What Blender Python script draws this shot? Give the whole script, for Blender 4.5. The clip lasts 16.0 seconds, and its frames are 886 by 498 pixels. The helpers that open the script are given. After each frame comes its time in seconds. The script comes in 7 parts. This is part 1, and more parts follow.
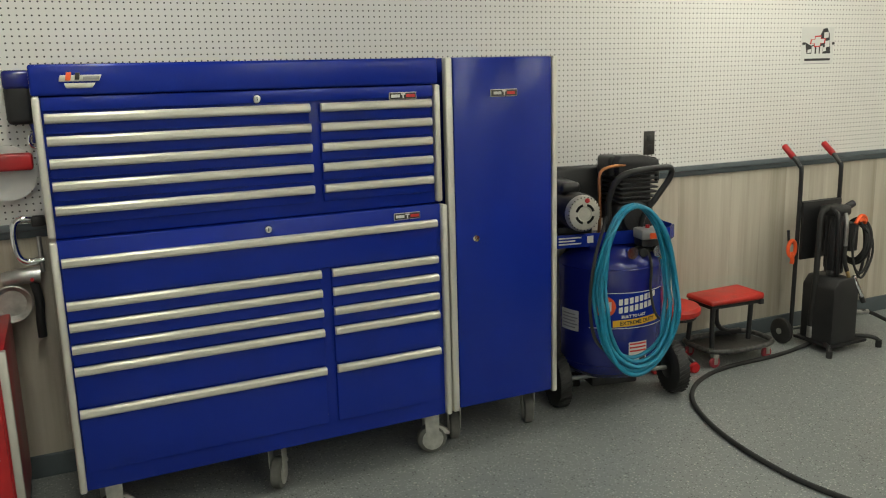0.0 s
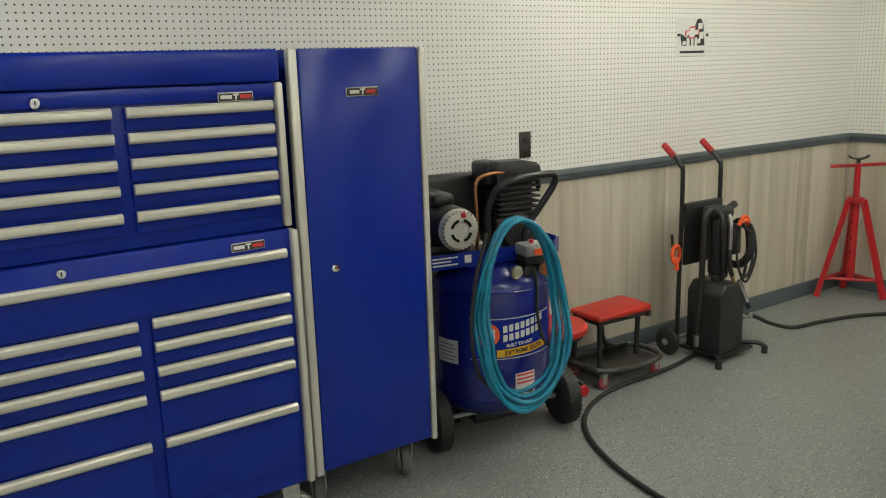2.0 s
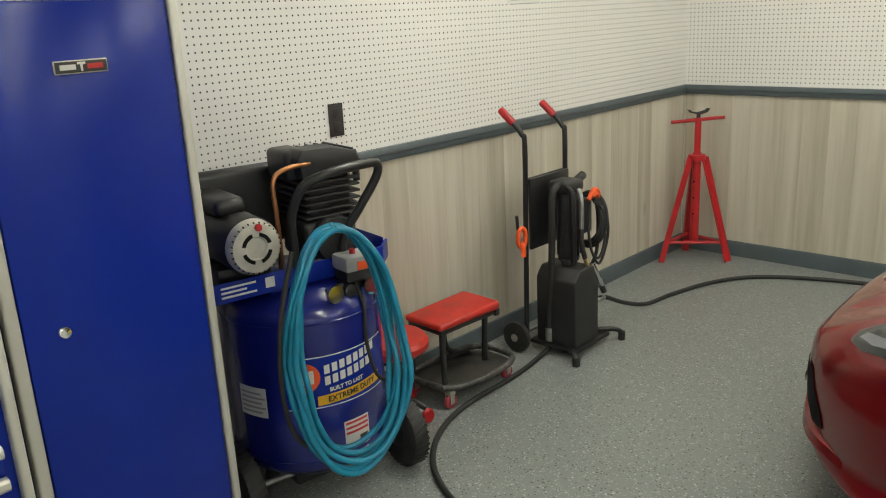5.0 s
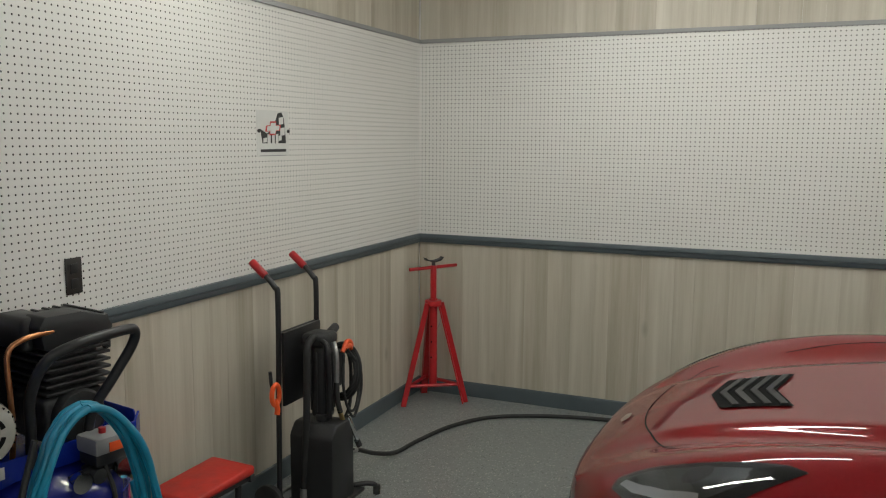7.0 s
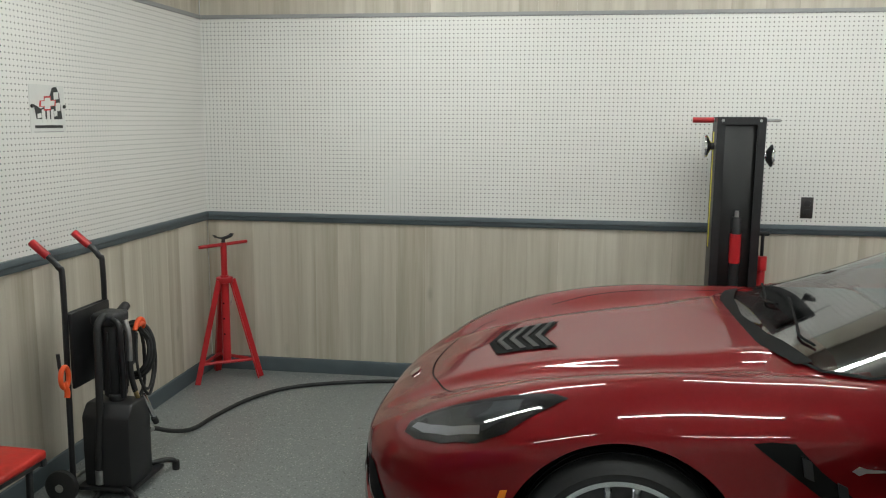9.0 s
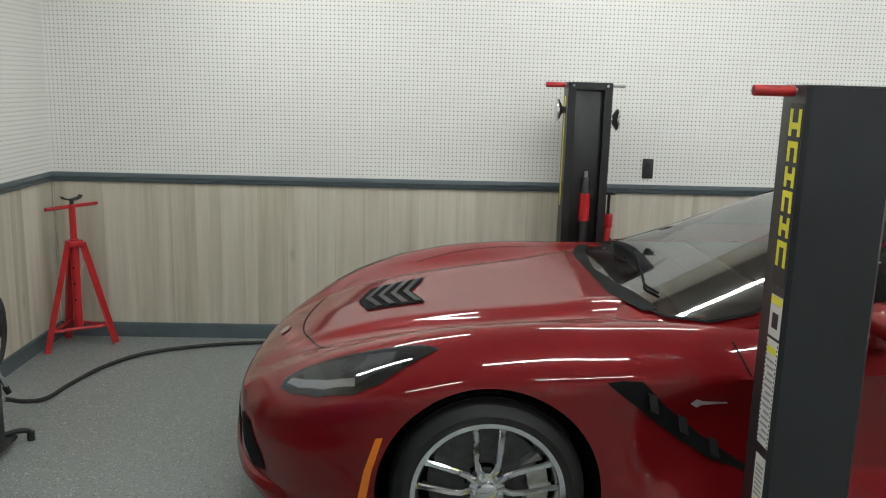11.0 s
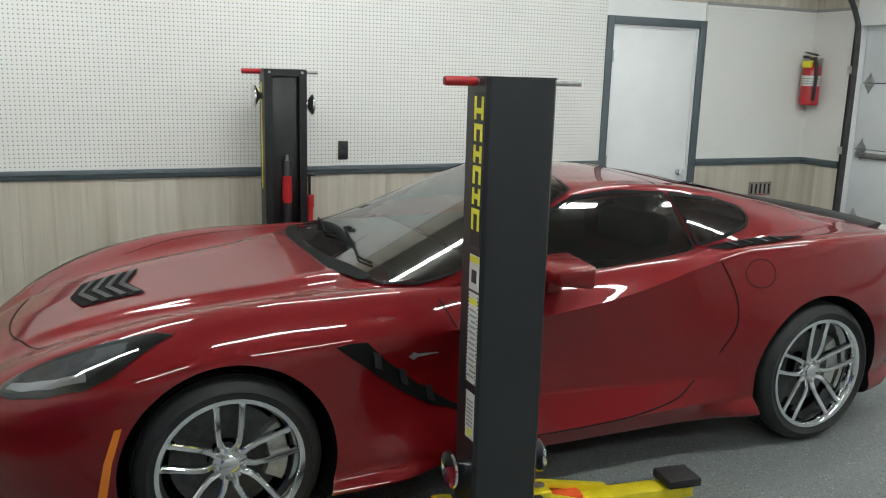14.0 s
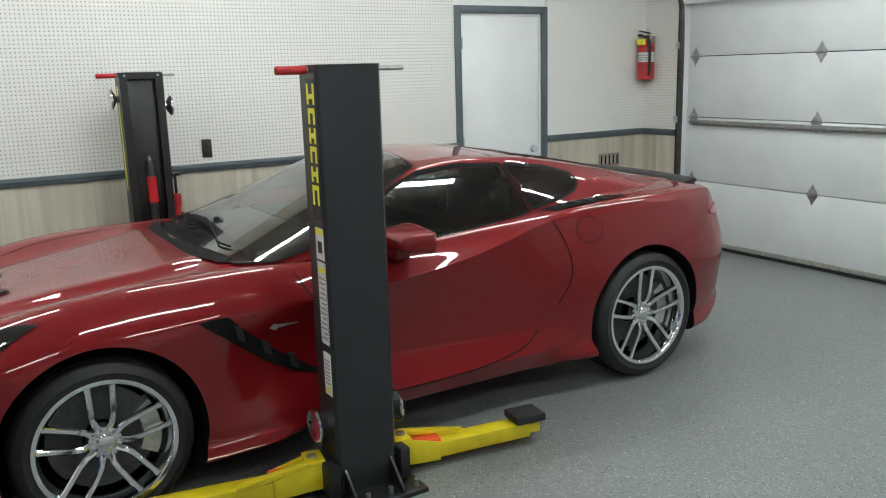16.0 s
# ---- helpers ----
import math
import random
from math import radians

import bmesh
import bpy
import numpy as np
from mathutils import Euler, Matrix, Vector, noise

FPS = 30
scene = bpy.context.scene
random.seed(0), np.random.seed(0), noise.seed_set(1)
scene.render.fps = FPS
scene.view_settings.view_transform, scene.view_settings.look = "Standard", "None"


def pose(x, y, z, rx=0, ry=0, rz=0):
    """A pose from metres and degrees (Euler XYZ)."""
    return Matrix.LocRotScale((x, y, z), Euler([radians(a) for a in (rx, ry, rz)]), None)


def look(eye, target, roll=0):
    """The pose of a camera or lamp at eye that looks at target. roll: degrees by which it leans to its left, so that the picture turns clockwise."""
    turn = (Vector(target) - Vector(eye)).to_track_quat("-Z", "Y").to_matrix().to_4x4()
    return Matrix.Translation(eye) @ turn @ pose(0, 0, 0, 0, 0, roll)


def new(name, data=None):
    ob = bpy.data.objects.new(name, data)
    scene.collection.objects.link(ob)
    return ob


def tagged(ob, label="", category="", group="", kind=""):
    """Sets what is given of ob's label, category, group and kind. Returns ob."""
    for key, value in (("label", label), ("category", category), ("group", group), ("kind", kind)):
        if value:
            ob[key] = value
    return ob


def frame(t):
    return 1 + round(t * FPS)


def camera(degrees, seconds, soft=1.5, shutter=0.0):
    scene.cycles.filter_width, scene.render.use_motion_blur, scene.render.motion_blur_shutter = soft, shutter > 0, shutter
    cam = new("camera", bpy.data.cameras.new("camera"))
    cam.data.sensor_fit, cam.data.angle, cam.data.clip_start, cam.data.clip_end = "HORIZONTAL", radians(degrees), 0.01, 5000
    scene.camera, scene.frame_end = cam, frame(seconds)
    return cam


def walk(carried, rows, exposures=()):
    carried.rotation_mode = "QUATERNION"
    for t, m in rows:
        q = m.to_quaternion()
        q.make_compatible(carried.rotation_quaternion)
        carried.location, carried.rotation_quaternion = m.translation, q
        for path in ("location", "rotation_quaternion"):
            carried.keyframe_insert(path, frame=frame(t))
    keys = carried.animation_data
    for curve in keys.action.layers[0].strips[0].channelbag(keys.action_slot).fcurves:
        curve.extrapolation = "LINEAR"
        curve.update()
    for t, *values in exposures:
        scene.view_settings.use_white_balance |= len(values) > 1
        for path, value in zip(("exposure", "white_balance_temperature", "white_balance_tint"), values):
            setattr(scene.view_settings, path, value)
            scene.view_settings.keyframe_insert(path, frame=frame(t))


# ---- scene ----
cam = camera(56.2, 16.0, soft=1.1)
PATH = [
    (0, (1.505, 2.409, 1.572), (2.315, 4.192, 1.166), -1.6),
    (0.5, (1.632, 2.494, 1.558), (2.415, 4.293, 1.17), -1.9),
    (1, (1.7, 2.606, 1.566), (2.545, 4.368, 1.14), -1.6),
    (1.5, (1.72, 2.778, 1.57), (2.756, 4.437, 1.154), -1.4),
    (2, (1.773, 2.919, 1.572), (2.871, 4.535, 1.145), -1.9),
    (2.5, (1.946, 3.058, 1.572), (3.049, 4.666, 1.125), -1.6),
    (3, (2.052, 3.138, 1.568), (3.193, 4.712, 1.101), -1.6),
    (5.5, (2.327, 3.635, 1.608), (3.836, 4.845, 1.097), -1.8),
    (6, (2.314, 3.735, 1.659), (3.971, 4.801, 1.318), -1.3),
    (6.5, (2.317, 3.793, 1.668), (4.094, 4.663, 1.374), 0.3),
    (7, (2.274, 3.734, 1.671), (4.098, 4.51, 1.408), 0.4),
    (7.5, (2.185, 3.677, 1.677), (4.034, 4.4, 1.431), 0.6),
    (8, (2.107, 3.618, 1.675), (3.977, 4.285, 1.43), 0.2),
    (8.5, (2.107, 3.617, 1.645), (4.031, 4.086, 1.365), 0.4),
    (9, (2.078, 3.697, 1.651), (4.034, 3.98, 1.345), 0.4),
    (9.5, (2.062, 3.745, 1.656), (4.023, 3.894, 1.294), 0.8),
    (10, (2.062, 3.762, 1.651), (4.027, 3.798, 1.28), 1.2),
    (12.5, (1.851, 3.752, 1.656), (3.77, 3.389, 1.223), 1.5),
    (13, (1.863, 3.844, 1.665), (3.728, 3.254, 1.25), 1.1),
    (13.5, (1.835, 3.929, 1.674), (3.656, 3.212, 1.261), 1.5),
    (14, (1.799, 3.922, 1.676), (3.588, 3.126, 1.264), 1.6),
    (14.5, (1.699, 3.887, 1.662), (3.471, 3.065, 1.236), 1.4),
    (15, (1.586, 3.867, 1.667), (3.358, 3.039, 1.254), 1.2),
    (15.5, (1.51, 3.842, 1.666), (3.213, 2.885, 1.238), -0.4),
    (16, (1.423, 3.897, 1.644), (3.094, 2.881, 1.222), -1.6),
]
walk(cam, [(t, look(eye, target, roll)) for t, eye, target, roll in PATH],
     ((0.0, -0.08, 6850, 10), (2.5, -0.08, 6850, 10), (5.5, 0.12, 6750, 11), (6.5, -0.42, 6480, 13), (7.0, -0.62, 6430, 14), (7.5, -0.86, 6380, 13), (8.5, -0.58, 6250, 12), (9.5, -0.17, 6130, 12), (10.0, -0.2, 6130, 12), (12.5, -0.1, 5990, 12), (13.0, -0.38, 5990, 12), (13.5, -0.25, 5990, 12), (14.5, -0.12, 5990, 12), (16.0, -0.12, 5990, 12)))


# ---- light and exposure ----
# (5.2, -0.75) is an unseen lamp added to brighten the garage door end.
LAMPS = ((4.8, 5.15), (3.55, 3.0), (3.55, 1.1), (3.55, -0.8), (6.1, 4.4), (6.1, 2.5), (5.7, 0.8), (5.2, -0.75), (1.5, 4.6), (1.0, 2.2), (1.0, 0.0))
CEIL = 2.84
world = bpy.data.worlds.new("world")
scene.world = world
world.use_nodes = True
world.node_tree.nodes["Background"].inputs[0].default_value = (0.55, 0.6, 0.65, 1)
world.node_tree.nodes["Background"].inputs[1].default_value = 0.03
scene.view_settings.exposure = 0.0


# ---- materials ----
def mat(name, colour, rough=0.5, metal=0.0, vary=0.0, scale=8.0, bump=0.0, bump_scale=60.0, coat=0.0, dirt=0.0, **more):
    m = bpy.data.materials.new(name)
    m.use_nodes = True
    nt = m.node_tree
    b = nt.nodes["Principled BSDF"]
    b.inputs["Base Color"].default_value = (*colour, 1)
    b.inputs["Roughness"].default_value = rough
    b.inputs["Metallic"].default_value = metal
    b.inputs["Coat Weight"].default_value = coat
    b.inputs["Coat Roughness"].default_value = 0.03
    for key, value in more.items():
        b.inputs[key.replace("_", " ")].default_value = value
    co = nt.nodes.new("ShaderNodeTexCoord")
    if vary or dirt:
        n1 = nt.nodes.new("ShaderNodeTexNoise")
        n1.inputs["Scale"].default_value = scale
        n1.inputs["Detail"].default_value = 6
        nt.links.new(co.outputs["Object"], n1.inputs["Vector"])
        ramp = nt.nodes.new("ShaderNodeMapRange")
        ramp.inputs[1].default_value, ramp.inputs[2].default_value = 0.3, 0.7
        ramp.inputs[3].default_value, ramp.inputs[4].default_value = 1 - vary, 1 + vary
        nt.links.new(n1.outputs["Fac"], ramp.inputs[0])
        mul = nt.nodes.new("ShaderNodeVectorMath")
        mul.operation = "SCALE"
        mul.inputs[0].default_value = colour
        nt.links.new(ramp.outputs[0], mul.inputs["Scale"])
        nt.links.new(mul.outputs[0], b.inputs["Base Color"])
        r2 = nt.nodes.new("ShaderNodeMapRange")
        r2.inputs[3].default_value, r2.inputs[4].default_value = max(rough - 0.08 - dirt, 0.02), min(rough + 0.08 + dirt, 1)
        nt.links.new(n1.outputs["Fac"], r2.inputs[0])
        nt.links.new(r2.outputs[0], b.inputs["Roughness"])
    if bump:
        n2 = nt.nodes.new("ShaderNodeTexNoise")
        n2.inputs["Scale"].default_value = bump_scale
        n2.inputs["Detail"].default_value = 4
        nt.links.new(co.outputs["Object"], n2.inputs["Vector"])
        bp = nt.nodes.new("ShaderNodeBump")
        bp.inputs["Strength"].default_value = bump
        bp.inputs["Distance"].default_value = 0.004
        nt.links.new(n2.outputs["Fac"], bp.inputs["Height"])
        nt.links.new(bp.outputs[0], b.inputs["Normal"])
    return m


def node(nt, kind, **values):
    n = nt.nodes.new(kind)
    for key, value in values.items():
        n.inputs[key].default_value = value
    return n


def math_node(nt, op, a, b=None):
    n = nt.nodes.new("ShaderNodeMath")
    n.operation = op
    for slot, value in ((0, a), (1, b)):
        if value is None:
            continue
        if isinstance(value, (int, float)):
            n.inputs[slot].default_value = value
        else:
            nt.links.new(value, n.inputs[slot])
    return n.outputs[0]


def pegboard_material(name, across):
    """White hardboard with quarter-inch holes on a one-inch grid; across: the index of the horizontal axis."""
    m = mat(name, (0.74, 0.725, 0.69), rough=0.42)
    nt = m.node_tree
    b = nt.nodes["Principled BSDF"]
    co = nt.nodes.new("ShaderNodeTexCoord")
    sep = nt.nodes.new("ShaderNodeSeparateXYZ")
    nt.links.new(co.outputs["Object"], sep.inputs[0])
    d = []
    for axis in (across, 2):
        f = math_node(nt, "FRACT", math_node(nt, "DIVIDE", sep.outputs[axis], 0.0254))
        d.append(math_node(nt, "POWER", math_node(nt, "SUBTRACT", f, 0.5), 2.0))
    r = math_node(nt, "SQRT", math_node(nt, "ADD", d[0], d[1]))
    hole = node(nt, "ShaderNodeMapRange")
    hole.inputs[1].default_value, hole.inputs[2].default_value = 0.118, 0.160
    nt.links.new(r, hole.inputs[0])
    stain = node(nt, "ShaderNodeTexNoise", Scale=1.3, Detail=5)
    nt.links.new(co.outputs["Object"], stain.inputs["Vector"])
    tone = node(nt, "ShaderNodeMix")
    tone.data_type = "RGBA"
    tone.inputs[6].default_value, tone.inputs[7].default_value = (0.70, 0.685, 0.65, 1), (0.78, 0.765, 0.73, 1)
    nt.links.new(stain.outputs["Fac"], tone.inputs[0])
    mix = node(nt, "ShaderNodeMix")
    mix.data_type = "RGBA"
    mix.inputs[6].default_value = (0.06, 0.055, 0.05, 1)
    nt.links.new(hole.outputs[0], mix.inputs[0])
    nt.links.new(tone.outputs[2], mix.inputs[7])
    nt.links.new(mix.outputs[2], b.inputs["Base Color"])
    bp = node(nt, "ShaderNodeBump", Strength=0.6, Distance=0.003)
    nt.links.new(hole.outputs[0], bp.inputs["Height"])
    nt.links.new(bp.outputs[0], b.inputs["Normal"])
    return m


def wood_material():
    """Bleached vertical wood-look board, each board of its own tone."""
    m = mat("bleached_wood", (0.5, 0.45, 0.36), rough=0.5)
    nt = m.node_tree
    b = nt.nodes["Principled BSDF"]
    info = nt.nodes.new("ShaderNodeObjectInfo")
    co = nt.nodes.new("ShaderNodeNewGeometry")
    shift = nt.nodes.new("ShaderNodeVectorMath")
    shift.operation = "MULTIPLY_ADD"
    nt.links.new(info.outputs["Random"], shift.inputs[0])
    shift.inputs[1].default_value = (17, 31, 11)
    nt.links.new(co.outputs["Position"], shift.inputs[2])
    stretch = nt.nodes.new("ShaderNodeVectorMath")
    stretch.operation = "MULTIPLY"
    stretch.inputs[1].default_value = (1, 1, 0.045)
    nt.links.new(shift.outputs[0], stretch.inputs[0])
    fine = node(nt, "ShaderNodeTexNoise", Scale=26, Detail=8, Roughness=0.62)
    nt.links.new(stretch.outputs[0], fine.inputs["Vector"])
    broad = node(nt, "ShaderNodeTexNoise", Scale=9, Detail=3)
    nt.links.new(stretch.outputs[0], broad.inputs["Vector"])
    ramp = nt.nodes.new("ShaderNodeValToRGB")
    ramp.color_ramp.elements[0].position, ramp.color_ramp.elements[0].color = 0.30, (0.36, 0.315, 0.24, 1)
    ramp.color_ramp.elements[1].position, ramp.color_ramp.elements[1].color = 0.68, (0.60, 0.56, 0.475, 1)
    s = math_node(nt, "ADD", math_node(nt, "MULTIPLY", fine.outputs["Fac"], 0.45), math_node(nt, "MULTIPLY", broad.outputs["Fac"], 0.55))
    s = math_node(nt, "ADD", s, math_node(nt, "MULTIPLY", math_node(nt, "SUBTRACT", info.outputs["Random"], 0.5), 0.12))
    nt.links.new(s, ramp.inputs[0])
    # knots
    kn = node(nt, "ShaderNodeTexVoronoi", Scale=2.6)
    ks = nt.nodes.new("ShaderNodeVectorMath")
    ks.operation = "MULTIPLY"
    ks.inputs[1].default_value = (1.6, 1.6, 0.7)
    nt.links.new(shift.outputs[0], ks.inputs[0])
    nt.links.new(ks.outputs[0], kn.inputs["Vector"])
    kr = node(nt, "ShaderNodeMapRange")
    kr.inputs[1].default_value, kr.inputs[2].default_value, kr.inputs[3].default_value, kr.inputs[4].default_value = 0.02, 0.11, 0.78, 1.0
    nt.links.new(kn.outputs["Distance"], kr.inputs[0])
    mul = nt.nodes.new("ShaderNodeVectorMath")
    mul.operation = "SCALE"
    nt.links.new(ramp.outputs[0], mul.inputs[0])
    nt.links.new(kr.outputs[0], mul.inputs["Scale"])
    nt.links.new(mul.outputs[0], b.inputs["Base Color"])
    bp = node(nt, "ShaderNodeBump", Strength=0.15, Distance=0.002)
    nt.links.new(fine.outputs["Fac"], bp.inputs["Height"])
    nt.links.new(bp.outputs[0], b.inputs["Normal"])
    return m


def floor_material():
    """Grey epoxy with scattered light and dark colour flakes."""
    m = mat("epoxy_floor", (0.2, 0.21, 0.21), rough=0.33)
    nt = m.node_tree
    b = nt.nodes["Principled BSDF"]
    co = nt.nodes.new("ShaderNodeTexCoord")
    big = node(nt, "ShaderNodeTexNoise", Scale=1.1, Detail=6)
    nt.links.new(co.outputs["Object"], big.inputs["Vector"])
    base = node(nt, "ShaderNodeMix")
    base.data_type = "RGBA"
    base.inputs[6].default_value, base.inputs[7].default_value = (0.165, 0.178, 0.175, 1), (0.225, 0.238, 0.234, 1)
    nt.links.new(big.outputs["Fac"], base.inputs[0])
    last = base.outputs[2]
    for size, limit, colour, seed in ((64, 0.25, (0.37, 0.385, 0.37, 1), 0.0), (78, 0.28, (0.07, 0.07, 0.07, 1), 5.3), (42, 0.17, (0.45, 0.44, 0.38, 1), 9.1), (120, 0.34, (0.33, 0.34, 0.33, 1), 3.7)):
        vo = node(nt, "ShaderNodeTexVoronoi", Scale=size)
        sh = nt.nodes.new("ShaderNodeVectorMath")
        sh.inputs[1].default_value = (seed, seed, 0)
        nt.links.new(co.outputs["Object"], sh.inputs[0])
        nt.links.new(sh.outputs[0], vo.inputs["Vector"])
        near = math_node(nt, "LESS_THAN", vo.outputs["Distance"], limit)
        sep = nt.nodes.new("ShaderNodeSeparateColor")
        nt.links.new(vo.outputs["Color"], sep.inputs[0])
        some = math_node(nt, "GREATER_THAN", sep.outputs[0], 0.62)
        mix = node(nt, "ShaderNodeMix")
        mix.data_type = "RGBA"
        nt.links.new(math_node(nt, "MULTIPLY", near, some), mix.inputs[0])
        nt.links.new(last, mix.inputs[6])
        mix.inputs[7].default_value = colour
        last = mix.outputs[2]
    nt.links.new(last, b.inputs["Base Color"])
    rg = node(nt, "ShaderNodeMapRange")
    rg.inputs[3].default_value, rg.inputs[4].default_value = 0.26, 0.46
    nt.links.new(big.outputs["Fac"], rg.inputs[0])
    nt.links.new(rg.outputs[0], b.inputs["Roughness"])
    fine = node(nt, "ShaderNodeTexNoise", Scale=45, Detail=5)
    nt.links.new(co.outputs["Object"], fine.inputs["Vector"])
    bp = node(nt, "ShaderNodeBump", Strength=0.35, Distance=0.003)
    nt.links.new(fine.outputs["Fac"], bp.inputs["Height"])
    nt.links.new(bp.outputs[0], b.inputs["Normal"])
    return m


def glass_material(name, tint, rough=0.0, ior=1.7):
    m = bpy.data.materials.new(name)
    m.use_nodes = True
    nt = m.node_tree
    nt.nodes.remove(nt.nodes["Principled BSDF"])
    out = nt.nodes["Material Output"]
    tr = node(nt, "ShaderNodeBsdfTransparent", Color=(*tint, 1))
    gl = node(nt, "ShaderNodeBsdfGlossy", Color=(1, 1, 1, 1), Roughness=0.02 + rough)
    fr = node(nt, "ShaderNodeFresnel", IOR=ior)
    mix = nt.nodes.new("ShaderNodeMixShader")
    nt.links.new(fr.outputs[0], mix.inputs[0])
    nt.links.new(tr.outputs[0], mix.inputs[1])
    nt.links.new(gl.outputs[0], mix.inputs[2])
    nt.links.new(mix.outputs[0], out.inputs[0])
    return m


def lamp_material(name, colour, strength):
    m = mat(name, colour, rough=0.4)
    b = m.node_tree.nodes["Principled BSDF"]
    b.inputs["Emission Color"].default_value = (*colour, 1)
    b.inputs["Emission Strength"].default_value = strength
    return m


def car_paint():
    """Candy red: fine metal flake under tinted clear coat."""
    m = mat("red_car_paint", (0.3, 0.006, 0.010), rough=0.5, metal=0.3, coat=1.0, Specular_IOR_Level=0.15)
    m.node_tree.nodes["Principled BSDF"].inputs["Coat Roughness"].default_value = 0.012
    nt = m.node_tree
    b = nt.nodes["Principled BSDF"]
    co = nt.nodes.new("ShaderNodeTexCoord")
    vo = node(nt, "ShaderNodeTexVoronoi", Scale=900)
    nt.links.new(co.outputs["Object"], vo.inputs["Vector"])
    sep = nt.nodes.new("ShaderNodeSeparateColor")
    nt.links.new(vo.outputs["Color"], sep.inputs[0])
    mix = node(nt, "ShaderNodeMix")
    mix.data_type = "RGBA"
    mix.inputs[6].default_value, mix.inputs[7].default_value = (0.150, 0.0018, 0.004, 1), (0.225, 0.0035, 0.006, 1)
    nt.links.new(sep.outputs[0], mix.inputs[0])
    nt.links.new(mix.outputs[2], b.inputs["Base Color"])
    return m


PEG_N, PEG_E = pegboard_material("pegboard_north", 0), pegboard_material("pegboard_east", 1)
WOOD, FLOOR, PAINT = wood_material(), floor_material(), car_paint()
TRIM = mat("slate_trim_paint", (0.075, 0.095, 0.105), 0.42, vary=0.12, scale=5, bump=0.1)
WHITE = mat("white_paint", (0.78, 0.78, 0.77), 0.55, vary=0.04, scale=2, bump=0.1)
DOORW = mat("white_door_paint", (0.74, 0.75, 0.75), 0.4, vary=0.05, scale=2.0)
CEILM = mat("ceiling_board", (0.36, 0.345, 0.31), 0.6, vary=0.08, scale=2, bump=0.1)
GARAGE = mat("garage_door_white", (0.72, 0.74, 0.75), 0.4, vary=0.05, scale=3, bump=0.15, bump_scale=140)
BLUE = mat("blue_powder_coat", (0.005, 0.021, 0.245), 0.22, vary=0.08, scale=2.5, bump=0.05, bump_scale=40, Specular_IOR_Level=0.25)
BLUEDARK = mat("blue_tank_enamel", (0.008, 0.014, 0.16), 0.22, vary=0.14, scale=5, coat=0.4)
SILVER = mat("brushed_aluminium", (0.60, 0.585, 0.52), 0.40, metal=0.45, vary=0.03, scale=6)
PLATE = mat("grey_plated_steel", (0.50, 0.50, 0.46), 0.42, metal=0.7, vary=0.2, scale=30)
CHROME = mat("chrome", (0.84, 0.85, 0.87), 0.045, metal=1.0, vary=0.04, scale=20)
STEEL = mat("worn_steel", (0.42, 0.42, 0.41), 0.35, metal=0.9, vary=0.2, scale=25)
BLACK = mat("black_powder_coat", (0.013, 0.013, 0.014), 0.36, vary=0.2, scale=12, bump=0.08)
POSTM = mat("charcoal_powder_coat", (0.020, 0.021, 0.023), 0.34, vary=0.12, scale=4, bump=0.12, bump_scale=180)
CAST = mat("black_cast_iron", (0.020, 0.020, 0.021), 0.5, vary=0.3, scale=18, bump=0.5, bump_scale=70)
PLASTIC = mat("black_plastic", (0.018, 0.018, 0.019), 0.45, vary=0.15, scale=20)
RUBBER = mat("black_rubber", (0.016, 0.016, 0.016), 0.62, vary=0.25, scale=14, bump=0.2, bump_scale=90)
RED = mat("red_enamel", (0.42, 0.016, 0.020), 0.32, vary=0.16, scale=10, bump=0.08)
REDVINYL = mat("red_vinyl", (0.47, 0.022, 0.014), 0.42, vary=0.2, scale=14, bump=0.25, bump_scale=50)
ORANGE = mat("orange_plastic", (0.80, 0.10, 0.02), 0.42, vary=0.1)
YELLOW = mat("yellow_enamel", (0.72, 0.58, 0.01), 0.36, vary=0.12, scale=10, bump=0.1)
GOLD = mat("golden_vinyl", (0.72, 0.40, 0.02), 0.45)
YLABEL = mat("yellow_vinyl", (0.80, 0.74, 0.03), 0.45)
TEAL = mat("teal_rubber_hose", (0.005, 0.20, 0.32), 0.38, vary=0.15, scale=30)
COPPER = mat("copper_tube", (0.46, 0.20, 0.09), 0.34, metal=0.9, vary=0.2, scale=40)
BRASS = mat("brass", (0.62, 0.46, 0.20), 0.32, metal=1.0, vary=0.15, scale=40)
PAPER = mat("white_label", (0.66, 0.66, 0.63), 0.5, vary=0.05)
INK = mat("black_ink", (0.02, 0.02, 0.02), 0.5)
REDINK = mat("red_ink", (0.55, 0.03, 0.03), 0.5)
GREYPRINT = mat("grey_print", (0.30, 0.30, 0.30), 0.6)
SEAL = mat("black_seal", (0.006, 0.006, 0.006), 0.6, Specular_IOR_Level=0.12)
DISC = mat("dark_brake_steel", (0.10, 0.10, 0.10), 0.42, metal=0.8, vary=0.2, scale=30)
BADGE = mat("satin_chrome_badge", (0.80, 0.80, 0.82), 0.32, metal=0.75)
LAMPBASE = mat("dark_lamp_housing", (0.13, 0.135, 0.14), 0.3, metal=0.35, vary=0.2, scale=12)
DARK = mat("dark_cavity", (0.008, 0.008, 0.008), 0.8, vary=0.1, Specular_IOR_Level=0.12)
TRACKM = mat("dark_galvanised_track", (0.06, 0.06, 0.06), 0.45, metal=0.5, vary=0.3, scale=20)
CHIPPED = mat("chipped_black_tube", (0.05, 0.048, 0.046), 0.42, vary=0.9, scale=45, bump=0.2)
